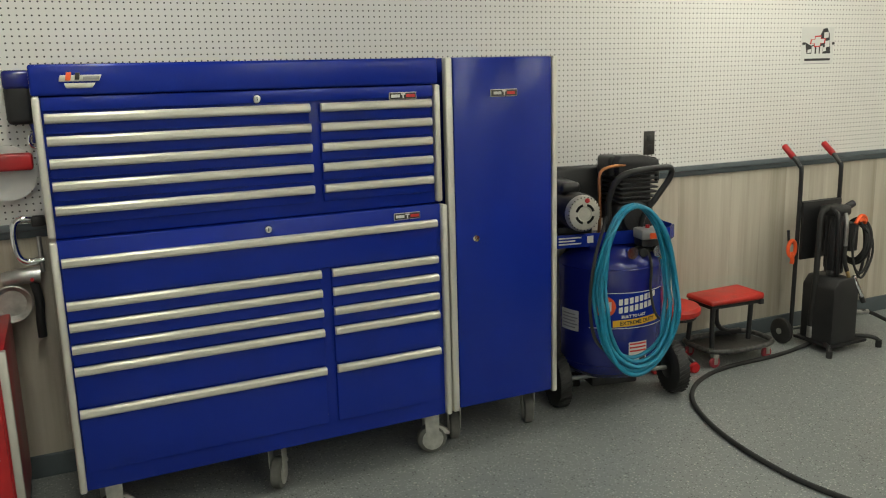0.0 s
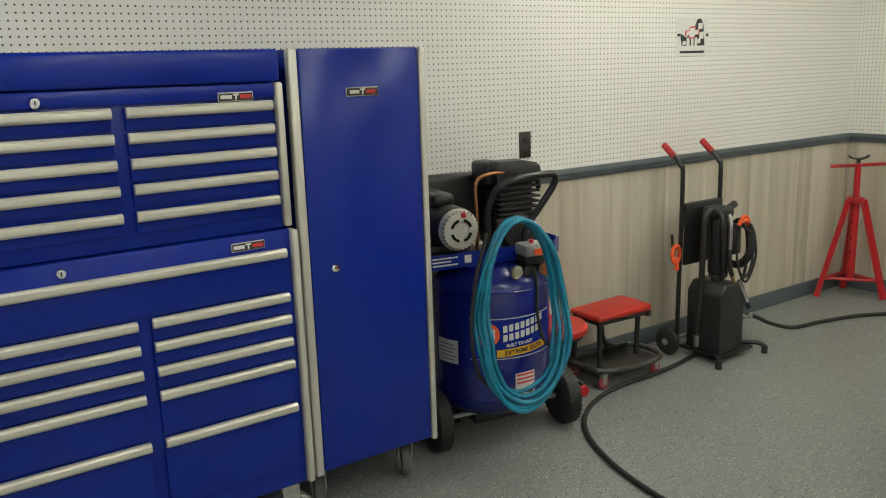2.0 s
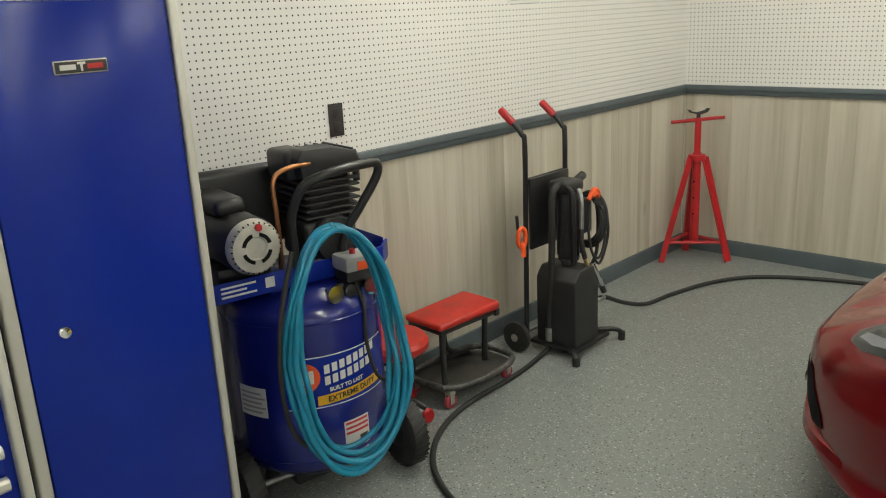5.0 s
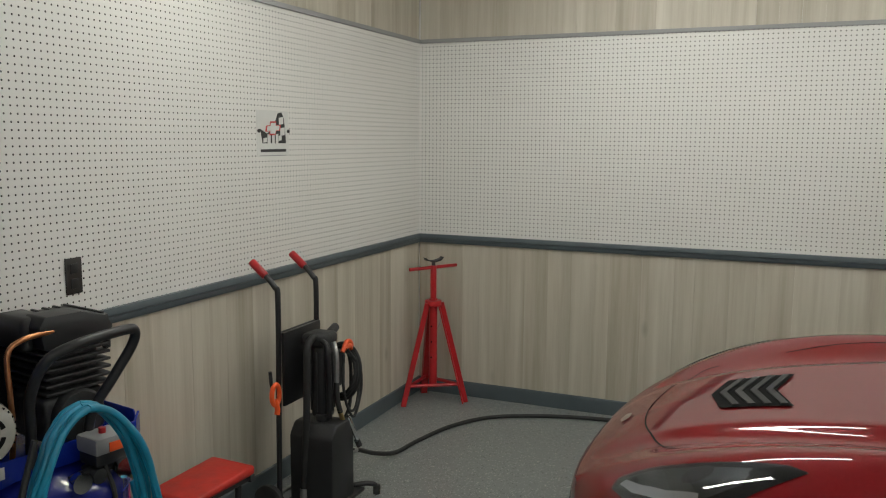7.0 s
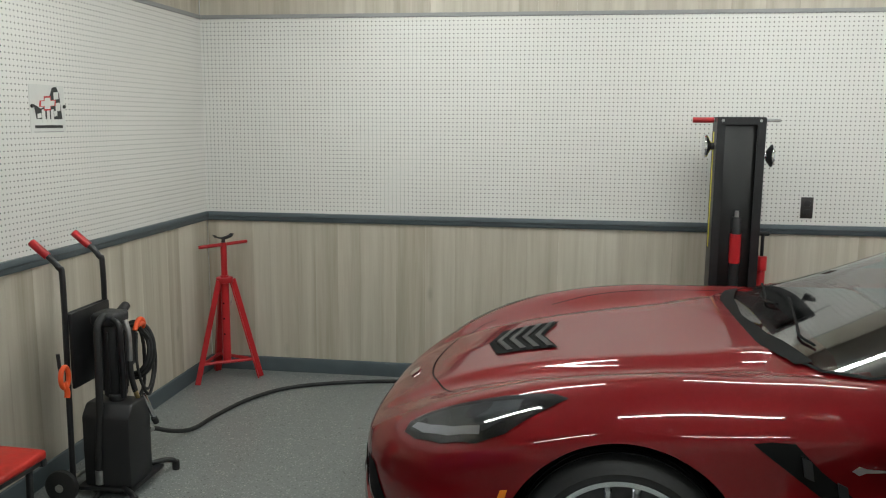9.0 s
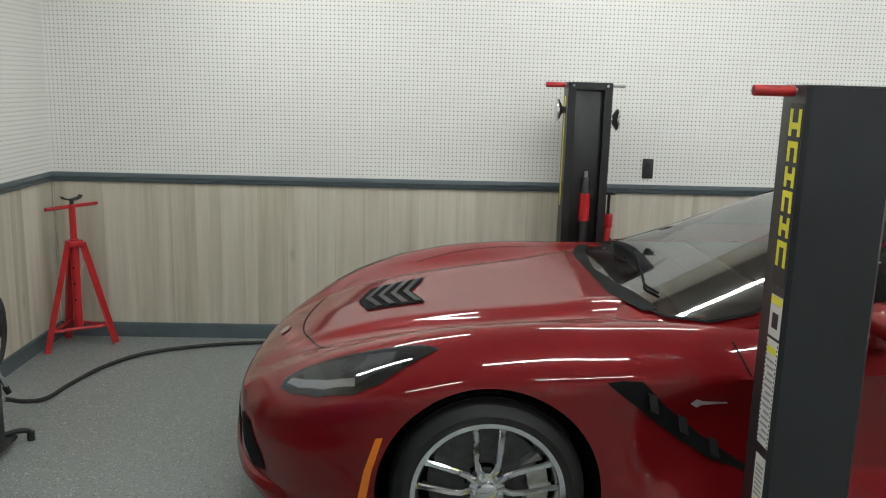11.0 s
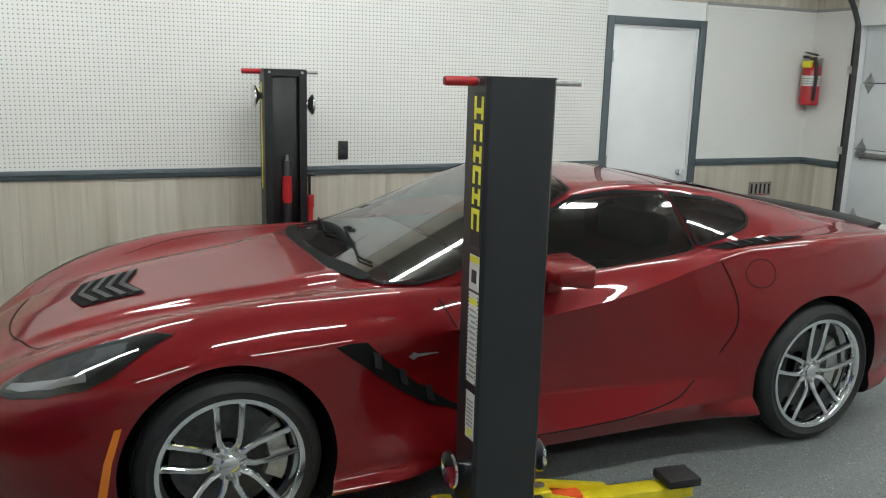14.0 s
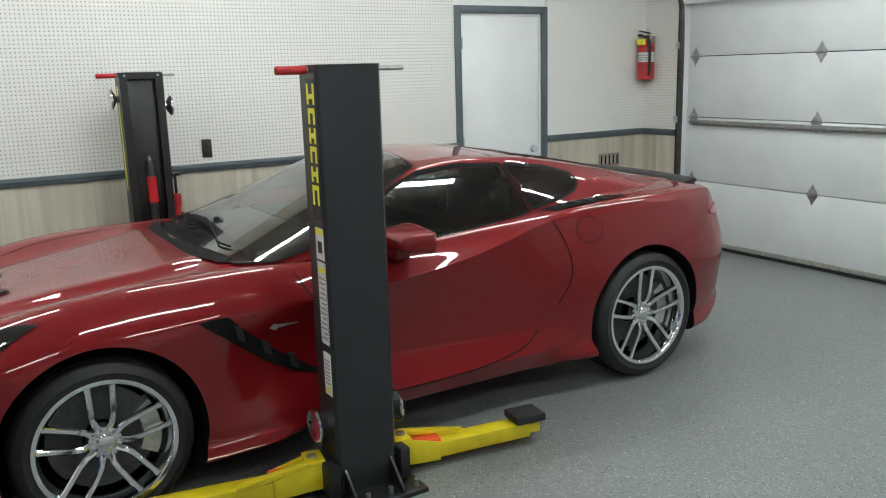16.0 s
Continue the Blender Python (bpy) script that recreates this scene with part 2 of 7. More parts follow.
GRIME = mat("grimy_tray", (0.035, 0.032, 0.03), 0.4, vary=0.7, scale=14, bump=0.3, dirt=0.15)
PINKRED = mat("faded_red_wheel", (0.42, 0.06, 0.08), 0.45, vary=0.15, scale=30)
GREYWHEEL = mat("grey_caster_tyre", (0.11, 0.11, 0.10), 0.55, vary=0.2, scale=30)
GLOSSBLACK = mat("glossy_black_plate", (0.006, 0.006, 0.006), 0.34, vary=0.2, scale=6)
REGISTERM = mat("worn_brown_register", (0.26, 0.21, 0.18), 0.45, metal=0.3, vary=0.35, scale=25)
BELL = mat("pale_cast_metal", (0.46, 0.44, 0.38), 0.45, metal=0.2, vary=0.15, scale=20)
OUTLETM = mat("dark_outlet_plastic", (0.025, 0.022, 0.02), 0.4, vary=0.1)
TINT, TINT2 = glass_material("windscreen_glass", (0.52, 0.58, 0.55), 0.02, 2.4), glass_material("tinted_side_glass", (0.26, 0.31, 0.29), 0.0, 1.95)
LENS = glass_material("clear_lamp_lens", (0.86, 0.88, 0.90))
AMBER = mat("amber_lens", (0.85, 0.22, 0.01), 0.25, coat=0.6)
LAMPLENS = mat("red_lamp_lens", (0.30, 0.01, 0.012), 0.12, coat=1.0)
LED = lamp_material("led_diffuser", (0.965, 1.0, 0.905), 60.0)


# ---- helpers for meshes ----
def finish(bm, name, material, smooth=40.0):
    me = bpy.data.meshes.new(name)
    bmesh.ops.recalc_face_normals(bm, faces=bm.faces)
    bm.to_mesh(me)
    bm.free()
    for m in material if isinstance(material, (list, tuple)) else [material]:
        me.materials.append(m)
    if smooth:
        for p in me.polygons:
            p.use_smooth = True
        me.set_sharp_from_angle(angle=radians(smooth))
    return me


def part(name, bm, material, parent, label="", smooth=40.0):
    """Links a bmesh as one mesh object under a thing or part, in the thing's own coordinates."""
    ob = new(name, finish(bm, name, material, smooth))
    ob.parent = parent
    return tagged(ob, label)


def thing(name, place, label, category, group="", turn=0.0):
    ob = new(name)
    ob.empty_display_size = 0.1
    ob.matrix_basis = pose(*place, 0, 0, turn)
    return tagged(ob, label, category, group)


def solid(name, bm, material, label, category, kind="", group="", smooth=40.0, place=None):
    ob = new(name, finish(bm, name, material, smooth))
    if place is not None:
        ob.matrix_basis = place
    return tagged(ob, label, category, group, kind)


def box(lo, hi, bevel=0.0, segments=2, bm=None):
    """A box between two corners with rounded edges."""
    b2 = bmesh.new()
    bmesh.ops.create_cube(b2, size=1)
    size = [max(h - l, 1e-4) for l, h in zip(lo, hi)]
    for v in b2.verts:
        v.co = [l + (c + 0.5) * s for l, c, s in zip(lo, v.co, size)]
    if bevel:
        bmesh.ops.bevel(b2, geom=b2.edges[:], offset=min(bevel, 0.45 * min(size)), segments=segments, affect="EDGES", profile=0.5)
    return add(bm, b2)


def add(bm, other):
    if bm is None:
        return other
    me = bpy.data.meshes.new("join")
    other.to_mesh(me)
    other.free()
    bm.from_mesh(me)
    bpy.data.meshes.remove(me)
    return bm


def moved(bm, m):
    bmesh.ops.transform(bm, matrix=m, verts=bm.verts)
    return bm


def cyl(a, b, r, r2=None, n=20, bevel=0.0, bm=None):
    """A round bar from a to b, with capped ends."""
    a, b = Vector(a), Vector(b)
    b2 = bmesh.new()
    bmesh.ops.create_cone(b2, cap_ends=True, segments=n, radius1=r, radius2=r if r2 is None else r2, depth=(b - a).length)
    if bevel:
        es = [e for e in b2.edges if len([f for f in e.link_faces if len(f.verts) > 4]) == 1]
        bmesh.ops.bevel(b2, geom=es, offset=bevel, segments=2, affect="EDGES", profile=0.5)
    turn = (b - a).to_track_quat("Z", "Y").to_matrix().to_4x4()
    return add(bm, moved(b2, Matrix.Translation((a + b) / 2) @ turn))


def spin(profile, n=32, axis="Z", bm=None, close=False):
    """A turned solid from (radius, height) pairs round z; axis turns it on to x or y."""
    b2 = bmesh.new()
    rings = []
    for r, h in profile:
        rings.append([b2.verts.new((max(r, 1e-4) * math.cos(2 * math.pi * i / n), max(r, 1e-4) * math.sin(2 * math.pi * i / n), h)) for i in range(n)])
    pairs = list(zip(rings, rings[1:])) + ([(rings[-1], rings[0])] if close else [])
    for p, q in pairs:
        for i in range(n):
            j = (i + 1) % n
            b2.faces.new((p[i], p[j], q[j], q[i]))
    if not close:
        b2.faces.new(rings[0][::-1])
        b2.faces.new(rings[-1])
    if axis == "X":
        moved(b2, pose(0, 0, 0, 0, 90, 0))
    if axis == "Y":
        moved(b2, pose(0, 0, 0, -90, 0, 0))
    return add(bm, b2)


def curve_points(points, steps=8):
    """A smooth line through points (Catmull-Rom)."""
    p = [Vector(q) for q in points]
    p = [2 * p[0] - p[1]] + p + [2 * p[-1] - p[-2]]
    out = []
    for a, b, c, d in zip(p, p[1:], p[2:], p[3:]):
        for i in range(steps):
            t = i / steps
            out.append(0.5 * ((2 * b) + (c - a) * t + (2 * a - 5 * b + 4 * c - d) * t * t + (3 * b - a - 3 * c + d) * t ** 3))
    out.append(p[-2])
    return out


def tube(points, r, n=10, steps=8, smooth=True, bm=None, taper=None):
    """A round tube along a smooth line through points."""
    line = curve_points(points, steps) if smooth else [Vector(q) for q in points]
    b2 = bmesh.new()
    rings, side = [], None
    for i, q in enumerate(line):
        ahead = (line[min(i + 1, len(line) - 1)] - line[max(i - 1, 0)]).normalized()
        if side is None:
            side = ahead.orthogonal().normalized()
        side = (side - ahead * side.dot(ahead)).normalized()
        up = ahead.cross(side)
        rr = r if taper is None else r + (taper - r) * i / (len(line) - 1)
        rings.append([b2.verts.new(q + rr * (math.cos(2 * math.pi * k / n) * side + math.sin(2 * math.pi * k / n) * up)) for k in range(n)])
    for p, q in zip(rings, rings[1:]):
        for k in range(n):
            b2.faces.new((p[k], p[(k + 1) % n], q[(k + 1) % n], q[k]))
    b2.faces.new(rings[0][::-1])
    b2.faces.new(rings[-1])
    return add(bm, b2)


def prism(outline, lo, hi, axis="z", bevel=0.0, bm=None):
    """A flat outline pushed out between lo and hi along an axis. The outline's pairs are (x, y), (x, z) or (y, z)."""
    b2 = bmesh.new()
    put = {"z": lambda a, b, c: (a, b, c), "y": lambda a, b, c: (a, c, b), "x": lambda a, b, c: (c, a, b)}[axis]
    low = [b2.verts.new(put(a, b, lo)) for a, b in outline]
    high = [b2.verts.new(put(a, b, hi)) for a, b in outline]
    b2.faces.new(low)
    b2.faces.new(high[::-1])
    for i in range(len(outline)):
        j = (i + 1) % len(outline)
        b2.faces.new((low[i], low[j], high[j], high[i]))
    bmesh.ops.recalc_face_normals(b2, faces=b2.faces)
    if bevel:
        bmesh.ops.bevel(b2, geom=b2.edges[:], offset=bevel, segments=2, affect="EDGES", profile=0.5)
    return add(bm, b2)


def writing(text, size, material, name, parent, place, label="", depth=0.0006, bold=0.0, squeeze=1.0):
    """Raised lettering in the built-in font, as a mesh."""
    cu = bpy.data.curves.new(name, "FONT")
    cu.body, cu.size, cu.extrude, cu.align_x, cu.align_y, cu.offset = text, size, depth, "CENTER", "CENTER", bold
    ob = bpy.data.objects.new(name, cu)
    scene.collection.objects.link(ob)
    me = bpy.data.meshes.new_from_object(ob.evaluated_get(bpy.context.evaluated_depsgraph_get()))
    bpy.data.objects.remove(ob)
    me.transform(Matrix.Diagonal((squeeze, 1, 1, 1)))
    me.materials.clear()
    me.materials.append(material)
    done = new(name, me)
    done.parent = parent
    done.matrix_basis = place
    return tagged(done, label)


# ---- the room ----
XE, YN, YS, XW = 7.2, 6.0, -1.88, -1.6
RAIL, PEGTOP = 1.056, 2.284
GD_X0, GD_X1, GD_TOP = 1.9, 6.757, 2.15
D_Y0, D_Y1, D_TOP = -0.655, 0.165, 2.085

solid("floor", box((XW - 0.2, YS - 0.4, -0.12), (XE + 0.2, YN + 0.2, 0)), FLOOR, "grey speckled epoxy garage floor", "floor", "structure", smooth=0)
solid("ceiling", box((XW - 0.2, YS - 0.4, CEIL), (XE + 0.2, YN + 0.2, CEIL + 0.1)), CEILM, "plain pale board garage ceiling", "ceiling", "structure", smooth=0)
wall_n = solid("wall_north", box((XW - 0.2, YN + 0.012, 0), (XE + 0.012, YN + 0.2, CEIL)), WHITE, "garage wall behind white pegboard and wood boards", "wall", "structure", smooth=0)
bm = box((XE + 0.012, D_Y1, 0), (XE + 0.2, YN + 0.2, CEIL))
box((XE + 0.012, YS - 0.4, 0), (XE + 0.2, D_Y0, CEIL), bm=bm)
box((XE + 0.012, D_Y0, D_TOP), (XE + 0.2, D_Y1, CEIL), bm=bm)
wall_e = solid("wall_east", bm, WHITE, "garage wall with a white door in it", "wall", "structure", smooth=0)
bm = box((GD_X1, YS - 0.2, 0), (XE + 0.012, YS - 0.012, CEIL))
box((XW - 0.2, YS - 0.2, 0), (GD_X0, YS - 0.012, CEIL), bm=bm)
box((GD_X0, YS - 0.2, GD_TOP), (GD_X1, YS - 0.012, CEIL), bm=bm)
wall_s = solid("wall_south", bm, WHITE, "garage wall with the wide garage door opening", "wall", "structure", smooth=0)
wall_w = solid("wall_west", box((XW - 0.2, YS - 0.4, 0), (XW, YN + 0.012, CEIL)), WHITE, "plain white garage wall", "wall", "structure", smooth=0)


def peg(name, lo, hi, material, parent):
    part(name, box(lo, hi), material, parent, "white perforated pegboard sheet", smooth=0)


peg("pegboard", (XW, YN, RAIL - 0.02), (XE, YN + 0.012, PEGTOP), PEG_N, wall_n)
peg("pegboard", (XE, D_Y1 + 0.055, RAIL - 0.02), (XE + 0.012, YN + 0.012, PEGTOP), PEG_E, wall_e)
peg("pegboard", (XE, YS, RAIL - 0.02), (XE + 0.012, D_Y0 - 0.055, PEGTOP), PEG_E, wall_e)
peg("pegboard", (GD_X1 + 0.04, YS - 0.012, RAIL - 0.02), (XE, YS, PEGTOP), PEG_N, wall_s)

# chair rail, base board and top strip
RAIL_PROFILE = ((0.0, -0.056), (0.012, -0.056), (0.016, -0.049), (0.016, -0.030), (0.022, -0.026), (0.022, -0.008), (0.018, 0.0), (0.0, 0.0))


def moulding(name, start, end, inward, profile, z, material, label):
    """A strip with the given (depth, height) profile along a wall from start to end (plan points)."""
    b = bmesh.new()
    rings = []
    for q in (start, end):
        rings.append([b.verts.new((q[0] + inward[0] * d, q[1] + inward[1] * d, z + h)) for d, h in profile])
    k = len(profile)
    for i in range(k):
        b.faces.new((rings[0][i], rings[0][(i + 1) % k], rings[1][(i + 1) % k], rings[1][i]))
    b.faces.new(rings[0])
    b.faces.new(rings[1][::-1])
    return solid(name, b, material, label, "trim", "structure", smooth=30)


BASE_PROFILE = ((0.0, 0.0), (0.014, 0.0), (0.014, 0.078), (0.010, 0.09), (0.004, 0.094), (0.0, 0.094))
TOP_PROFILE = ((0.0, -0.012), (0.008, -0.012), (0.010, 0.0), (0.008, 0.012), (0.0, 0.012))
for start, end, inward in (((XW, YN), (XE, YN), (0, -1)), ((XE, D_Y1 + 0.055), (XE, YN), (-1, 0)), ((XE, YS), (XE, D_Y0 - 0.055), (-1, 0)), ((GD_X1 + 0.04, YS), (XE, YS), (0, 1))):
    moulding("trim", start, end, inward, RAIL_PROFILE, RAIL, TRIM, "slate grey painted chair rail moulding")
    moulding("baseboard", start, end, inward, BASE_PROFILE, 0.0, TRIM, "slate grey painted base board")
    moulding("trim", start, end, inward, TOP_PROFILE, PEGTOP, GREYPRINT, "thin grey strip over the pegboard")

# LED strip fixtures on the ceiling
def ceiling_light(x, y):
    t = thing("ceiling_light", (x, y, CEIL), "long white LED strip light on the ceiling", "ceiling light", "ceiling strip lights")
    part("housing", box((-0.05, -0.62, -0.035), (0.05, 0.62, 0), 0.006), WHITE, t)
    part("diffuser", box((-0.042, -0.60, -0.062), (0.042, 0.60, -0.035), 0.012), LED, t, "glowing milky diffuser")


for x, y in LAMPS:
    ceiling_light(x, y)


# ---- door, garage door ----
def side_door():
    t = tagged(new("door_1"), "closed white flush door with slate grey casing", "door", kind="structure")
    t.matrix_basis = pose(XE, 0, 0)
    for lo, hi in (((-0.014, D_Y0 - 0.06, 0), (0.012, D_Y0, D_TOP + 0.06)), ((-0.014, D_Y1, 0), (0.012, D_Y1 + 0.06, D_TOP + 0.06)), ((-0.014, D_Y0, D_TOP), (0.012, D_Y1, D_TOP + 0.06))):
        part("casing", box(lo, hi, 0.004), TRIM, t, "slate grey painted casing")
    part("jamb", box((0.013, D_Y0, 0), (0.19, D_Y0 + 0.018, D_TOP)), WHITE, t)
    part("jamb", box((0.013, D_Y1 - 0.018, 0), (0.19, D_Y1, D_TOP)), WHITE, t)
    part("jamb", box((0.013, D_Y0 + 0.018, D_TOP - 0.018), (0.19, D_Y1 - 0.018, D_TOP)), WHITE, t)
    part("door_leaf", box((0.016, D_Y0 + 0.021, 0.012), (0.055, D_Y1 - 0.021, D_TOP - 0.021), 0.003), DOORW, t)
    for z in (0.25, 1.05, 1.85):
        part("hinge", cyl((0.012, D_Y1 - 0.02, z - 0.045), (0.012, D_Y1 - 0.02, z + 0.045), 0.007, n=10), STEEL, t)
    y = D_Y0 + 0.085
    knob = moved(spin(((0.0, 0.0), (0.033, 0.0), (0.033, 0.006), (0.012, 0.012), (0.012, 0.03), (0.026, 0.038), (0.029, 0.05), (0.024, 0.062), (0.0, 0.066)), 24, "X"), pose(0.016, y, 0.955, 0, 0, 180))
    part("door_knob", knob, CHROME, t, "round satin chrome knob")


def garage_door():
    t = tagged(new("door_2"), "white sectional garage door with steel hinges, closed", "garage door", kind="structure")
    t.matrix_basis = pose(0, YS - 0.07, 0)
    gaps = (0.03, 0.60, 1.168, 1.70, GD_TOP + 0.02)
    for z0, z1 in zip(gaps, gaps[1:]):
        part("panel", box((GD_X0 + 0.003, -0.075, z0 + 0.003), (GD_X1 - 0.003, -0.025, z1 - 0.003), 0.006), GARAGE, t)
    part("bottom_seal", box((GD_X0 + 0.003, -0.075, 0.0), (GD_X1 - 0.003, -0.02, 0.03), 0.01), RUBBER, t, "black rubber bottom seal")
    part("bottom_bar", box((GD_X0 + 0.003, -0.024, 0.032), (GD_X1 - 0.06, -0.012, 0.07), 0.004), PLATE, t, "galvanised bottom bar")
    strut = box((GD_X0, -0.024, 1.138), (GD_X1 - 0.06, 0.012, 1.146), 0.002)
    box((GD_X0, 0.004, 1.112), (GD_X1 - 0.06, 0.012, 1.137), 0.002, bm=strut)
    box((GD_X0, -0.024, 1.098), (GD_X1 - 0.06, 0.004, 1.106), 0.002, bm=strut)
    part("reinforcing_strut", strut, STEEL, t, "galvanised steel strut across the door")
    for z in gaps[1:-1]:
        for x in (5.44, 4.2, 3.0):
            hinge(t, x, z)
        hinge(t, GD_X1 - 0.085, z)
    # track with a curved top
    rail = tube(((GD_X1 - 0.025, 0.09, 0.05), (GD_X1 - 0.025, 0.09, 1.0), (GD_X1 - 0.025, 0.095, 1.95), (GD_X1 - 0.025, 0.14, 2.2), (GD_X1 - 0.025, 0.32, 2.42), (GD_X1 - 0.025, 0.61, 2.5), (GD_X1 - 0.025, 2.4, 2.52)), 0.021, 8, 6)
    part("track", rail, TRACKM, t, "galvanised roller track")
    for z in (0.5, 1.15, 1.8):
        part("track_bracket", box((GD_X1 - 0.01, 0.066, z - 0.03), (GD_X1 + 0.045, 0.10, z + 0.03), 0.003), PLATE, t)
    part("jamb_strip", box((GD_X1 + 0.003, 0.059, 0), (GD_X1 + 0.039, 0.075, GD_TOP)), RUBBER, t, "dark weather strip")


def hinge(t, x, z):
    pts = ((0, 0.085), (0.018, 0.05), (0.042, 0.02), (0.042, -0.02), (0.018, -0.05), (0, -0.085), (-0.018, -0.05), (-0.042, -0.02), (-0.042, 0.02), (-0.018, 0.05))
    h = prism([(x + a, z + b) for a, b in pts], -0.024, -0.018, "y", 0.001)
    cyl((x - 0.045, -0.012, z), (x + 0.045, -0.012, z), 0.010, n=10, bm=h)
    for dz in (0.05, -0.05):
        cyl((x, -0.02, z + dz), (x, -0.012, z + dz), 0.006, n=8, bm=h)
    part("hinge", h, STEEL, t, "pointed steel hinge plate")


side_door()
garage_door()


# ---- tool chest and side locker ----
CH_X0, CH_X1, CH_Y, CH_Z0, CH_Z1, CH_MID = 1.436, 2.858, 5.355, 0.205, 1.645, 1.088


def drawer(t, x0, x1, z0, z1, bar_z):
    """One drawer: a front set back in the frame, and a full-width aluminium pull along its top edge."""
    d = part("drawer", box((x0, -0.012, z0), (x1, 0.03, z1), 0.004), BLUE, t)
    pull = prism([(-0.014, bar_z - 0.016), (-0.030, bar_z - 0.013), (-0.034, bar_z - 0.006), (-0.034, bar_z + 0.008), (-0.028, bar_z + 0.015), (-0.014, bar_z + 0.016)], x0 + 0.001, x1 - 0.001, "x", 0.001)
    part("drawer_pull", pull, SILVER, d, "aluminium drawer pull")


def lock(t, x, z):
    k = moved(spin(((0.0, 0.0), (0.016, 0.0), (0.016, 0.006), (0.012, 0.011), (0.0, 0.012)), 20, "Y"), pose(x, -0.001, z, 0, 0, 180))
    lk = part("lock", k, CHROME, t, "chrome key lock")
    part("keyhole", box((x - 0.0015, -0.0145, z - 0.006), (x + 0.0015, -0.0125, z + 0.006)), DARK, lk)


def name_plate(t, x, z):
    """A small dark plate with two words and a silver rim."""
    p = part("name_plate", box((x - 0.055, -0.005, z - 0.0135), (x + 0.055, 0.0, z + 0.0135), 0.002), SILVER, t, "dark maker's plate with a silver rim")
    part("plate_face", box((x - 0.0525, -0.0065, z - 0.011), (x + 0.0525, -0.0045, z + 0.011)), INK, p)
    part("bar", box((x - 0.048, -0.0074, z - 0.0055), (x - 0.013, -0.0064, z + 0.0055)), PAPER, p)
    part("bar", box((x + 0.013, -0.0074, z - 0.0055), (x + 0.048, -0.0064, z + 0.0055)), REDINK, p)
    part("emblem", prism([(x - 0.009, z + 0.009), (x + 0.009, z + 0.009), (x + 0.009, z + 0.004), (x + 0.003, z + 0.004), (x + 0.002, z - 0.009), (x - 0.002, z - 0.009), (x - 0.003, z + 0.004), (x - 0.009, z + 0.004)], -0.0075, -0.0066, "y"), PAPER, p)


def caster(t, x, y, turn=0.0, brake=True):
    """A swivel caster: plate, fork, grey wheel with a rim, brake pedal."""
    m = pose(x, y, 0, 0, 0, turn)
    c = part("caster", moved(box((-0.045, -0.045, CH_Z0 - 0.008), (0.045, 0.045, CH_Z0), 0.003), m), PLATE, t, "swivel caster with a grey wheel")
    f = box((-0.03, -0.028, 0.185), (0.03, 0.028, CH_Z0 - 0.008), 0.006)
    for s in (-1, 1):
        prism([(-0.032, 0.185), (0.032, 0.185), (0.030, 0.10), (0.016, 0.05), (-0.008, 0.05), (-0.026, 0.10)], s * 0.027 - 0.002, s * 0.027 + 0.002, "y", bm=f)
    part("fork", moved(f, m), PLATE, c)
    w = moved(spin(((0.030, -0.022), (0.052, -0.022), (0.062, -0.016), (0.0645, 0.0), (0.062, 0.016), (0.052, 0.022), (0.030, 0.022)), 28, "Y"), m @ pose(0.004, 0, 0.0645))
    part("wheel", w, GREYWHEEL, c, "grey tread")
    h = moved(spin(((0.0, -0.026), (0.020, -0.026), (0.046, -0.0235), (0.046, 0.0235), (0.020, 0.026), (0.0, 0.026)), 24, "Y"), m @ pose(0.004, 0, 0.0645))
    part("rim", h, PLATE, c, "grey wheel disc")
    if brake:
        part("brake_pedal", moved(prism([(0.01, 0.10), (0.075, 0.075), (0.082, 0.085), (0.05, 0.115), (0.01, 0.125)], -0.02, 0.02, "y", 0.003), m), PLATE, c)


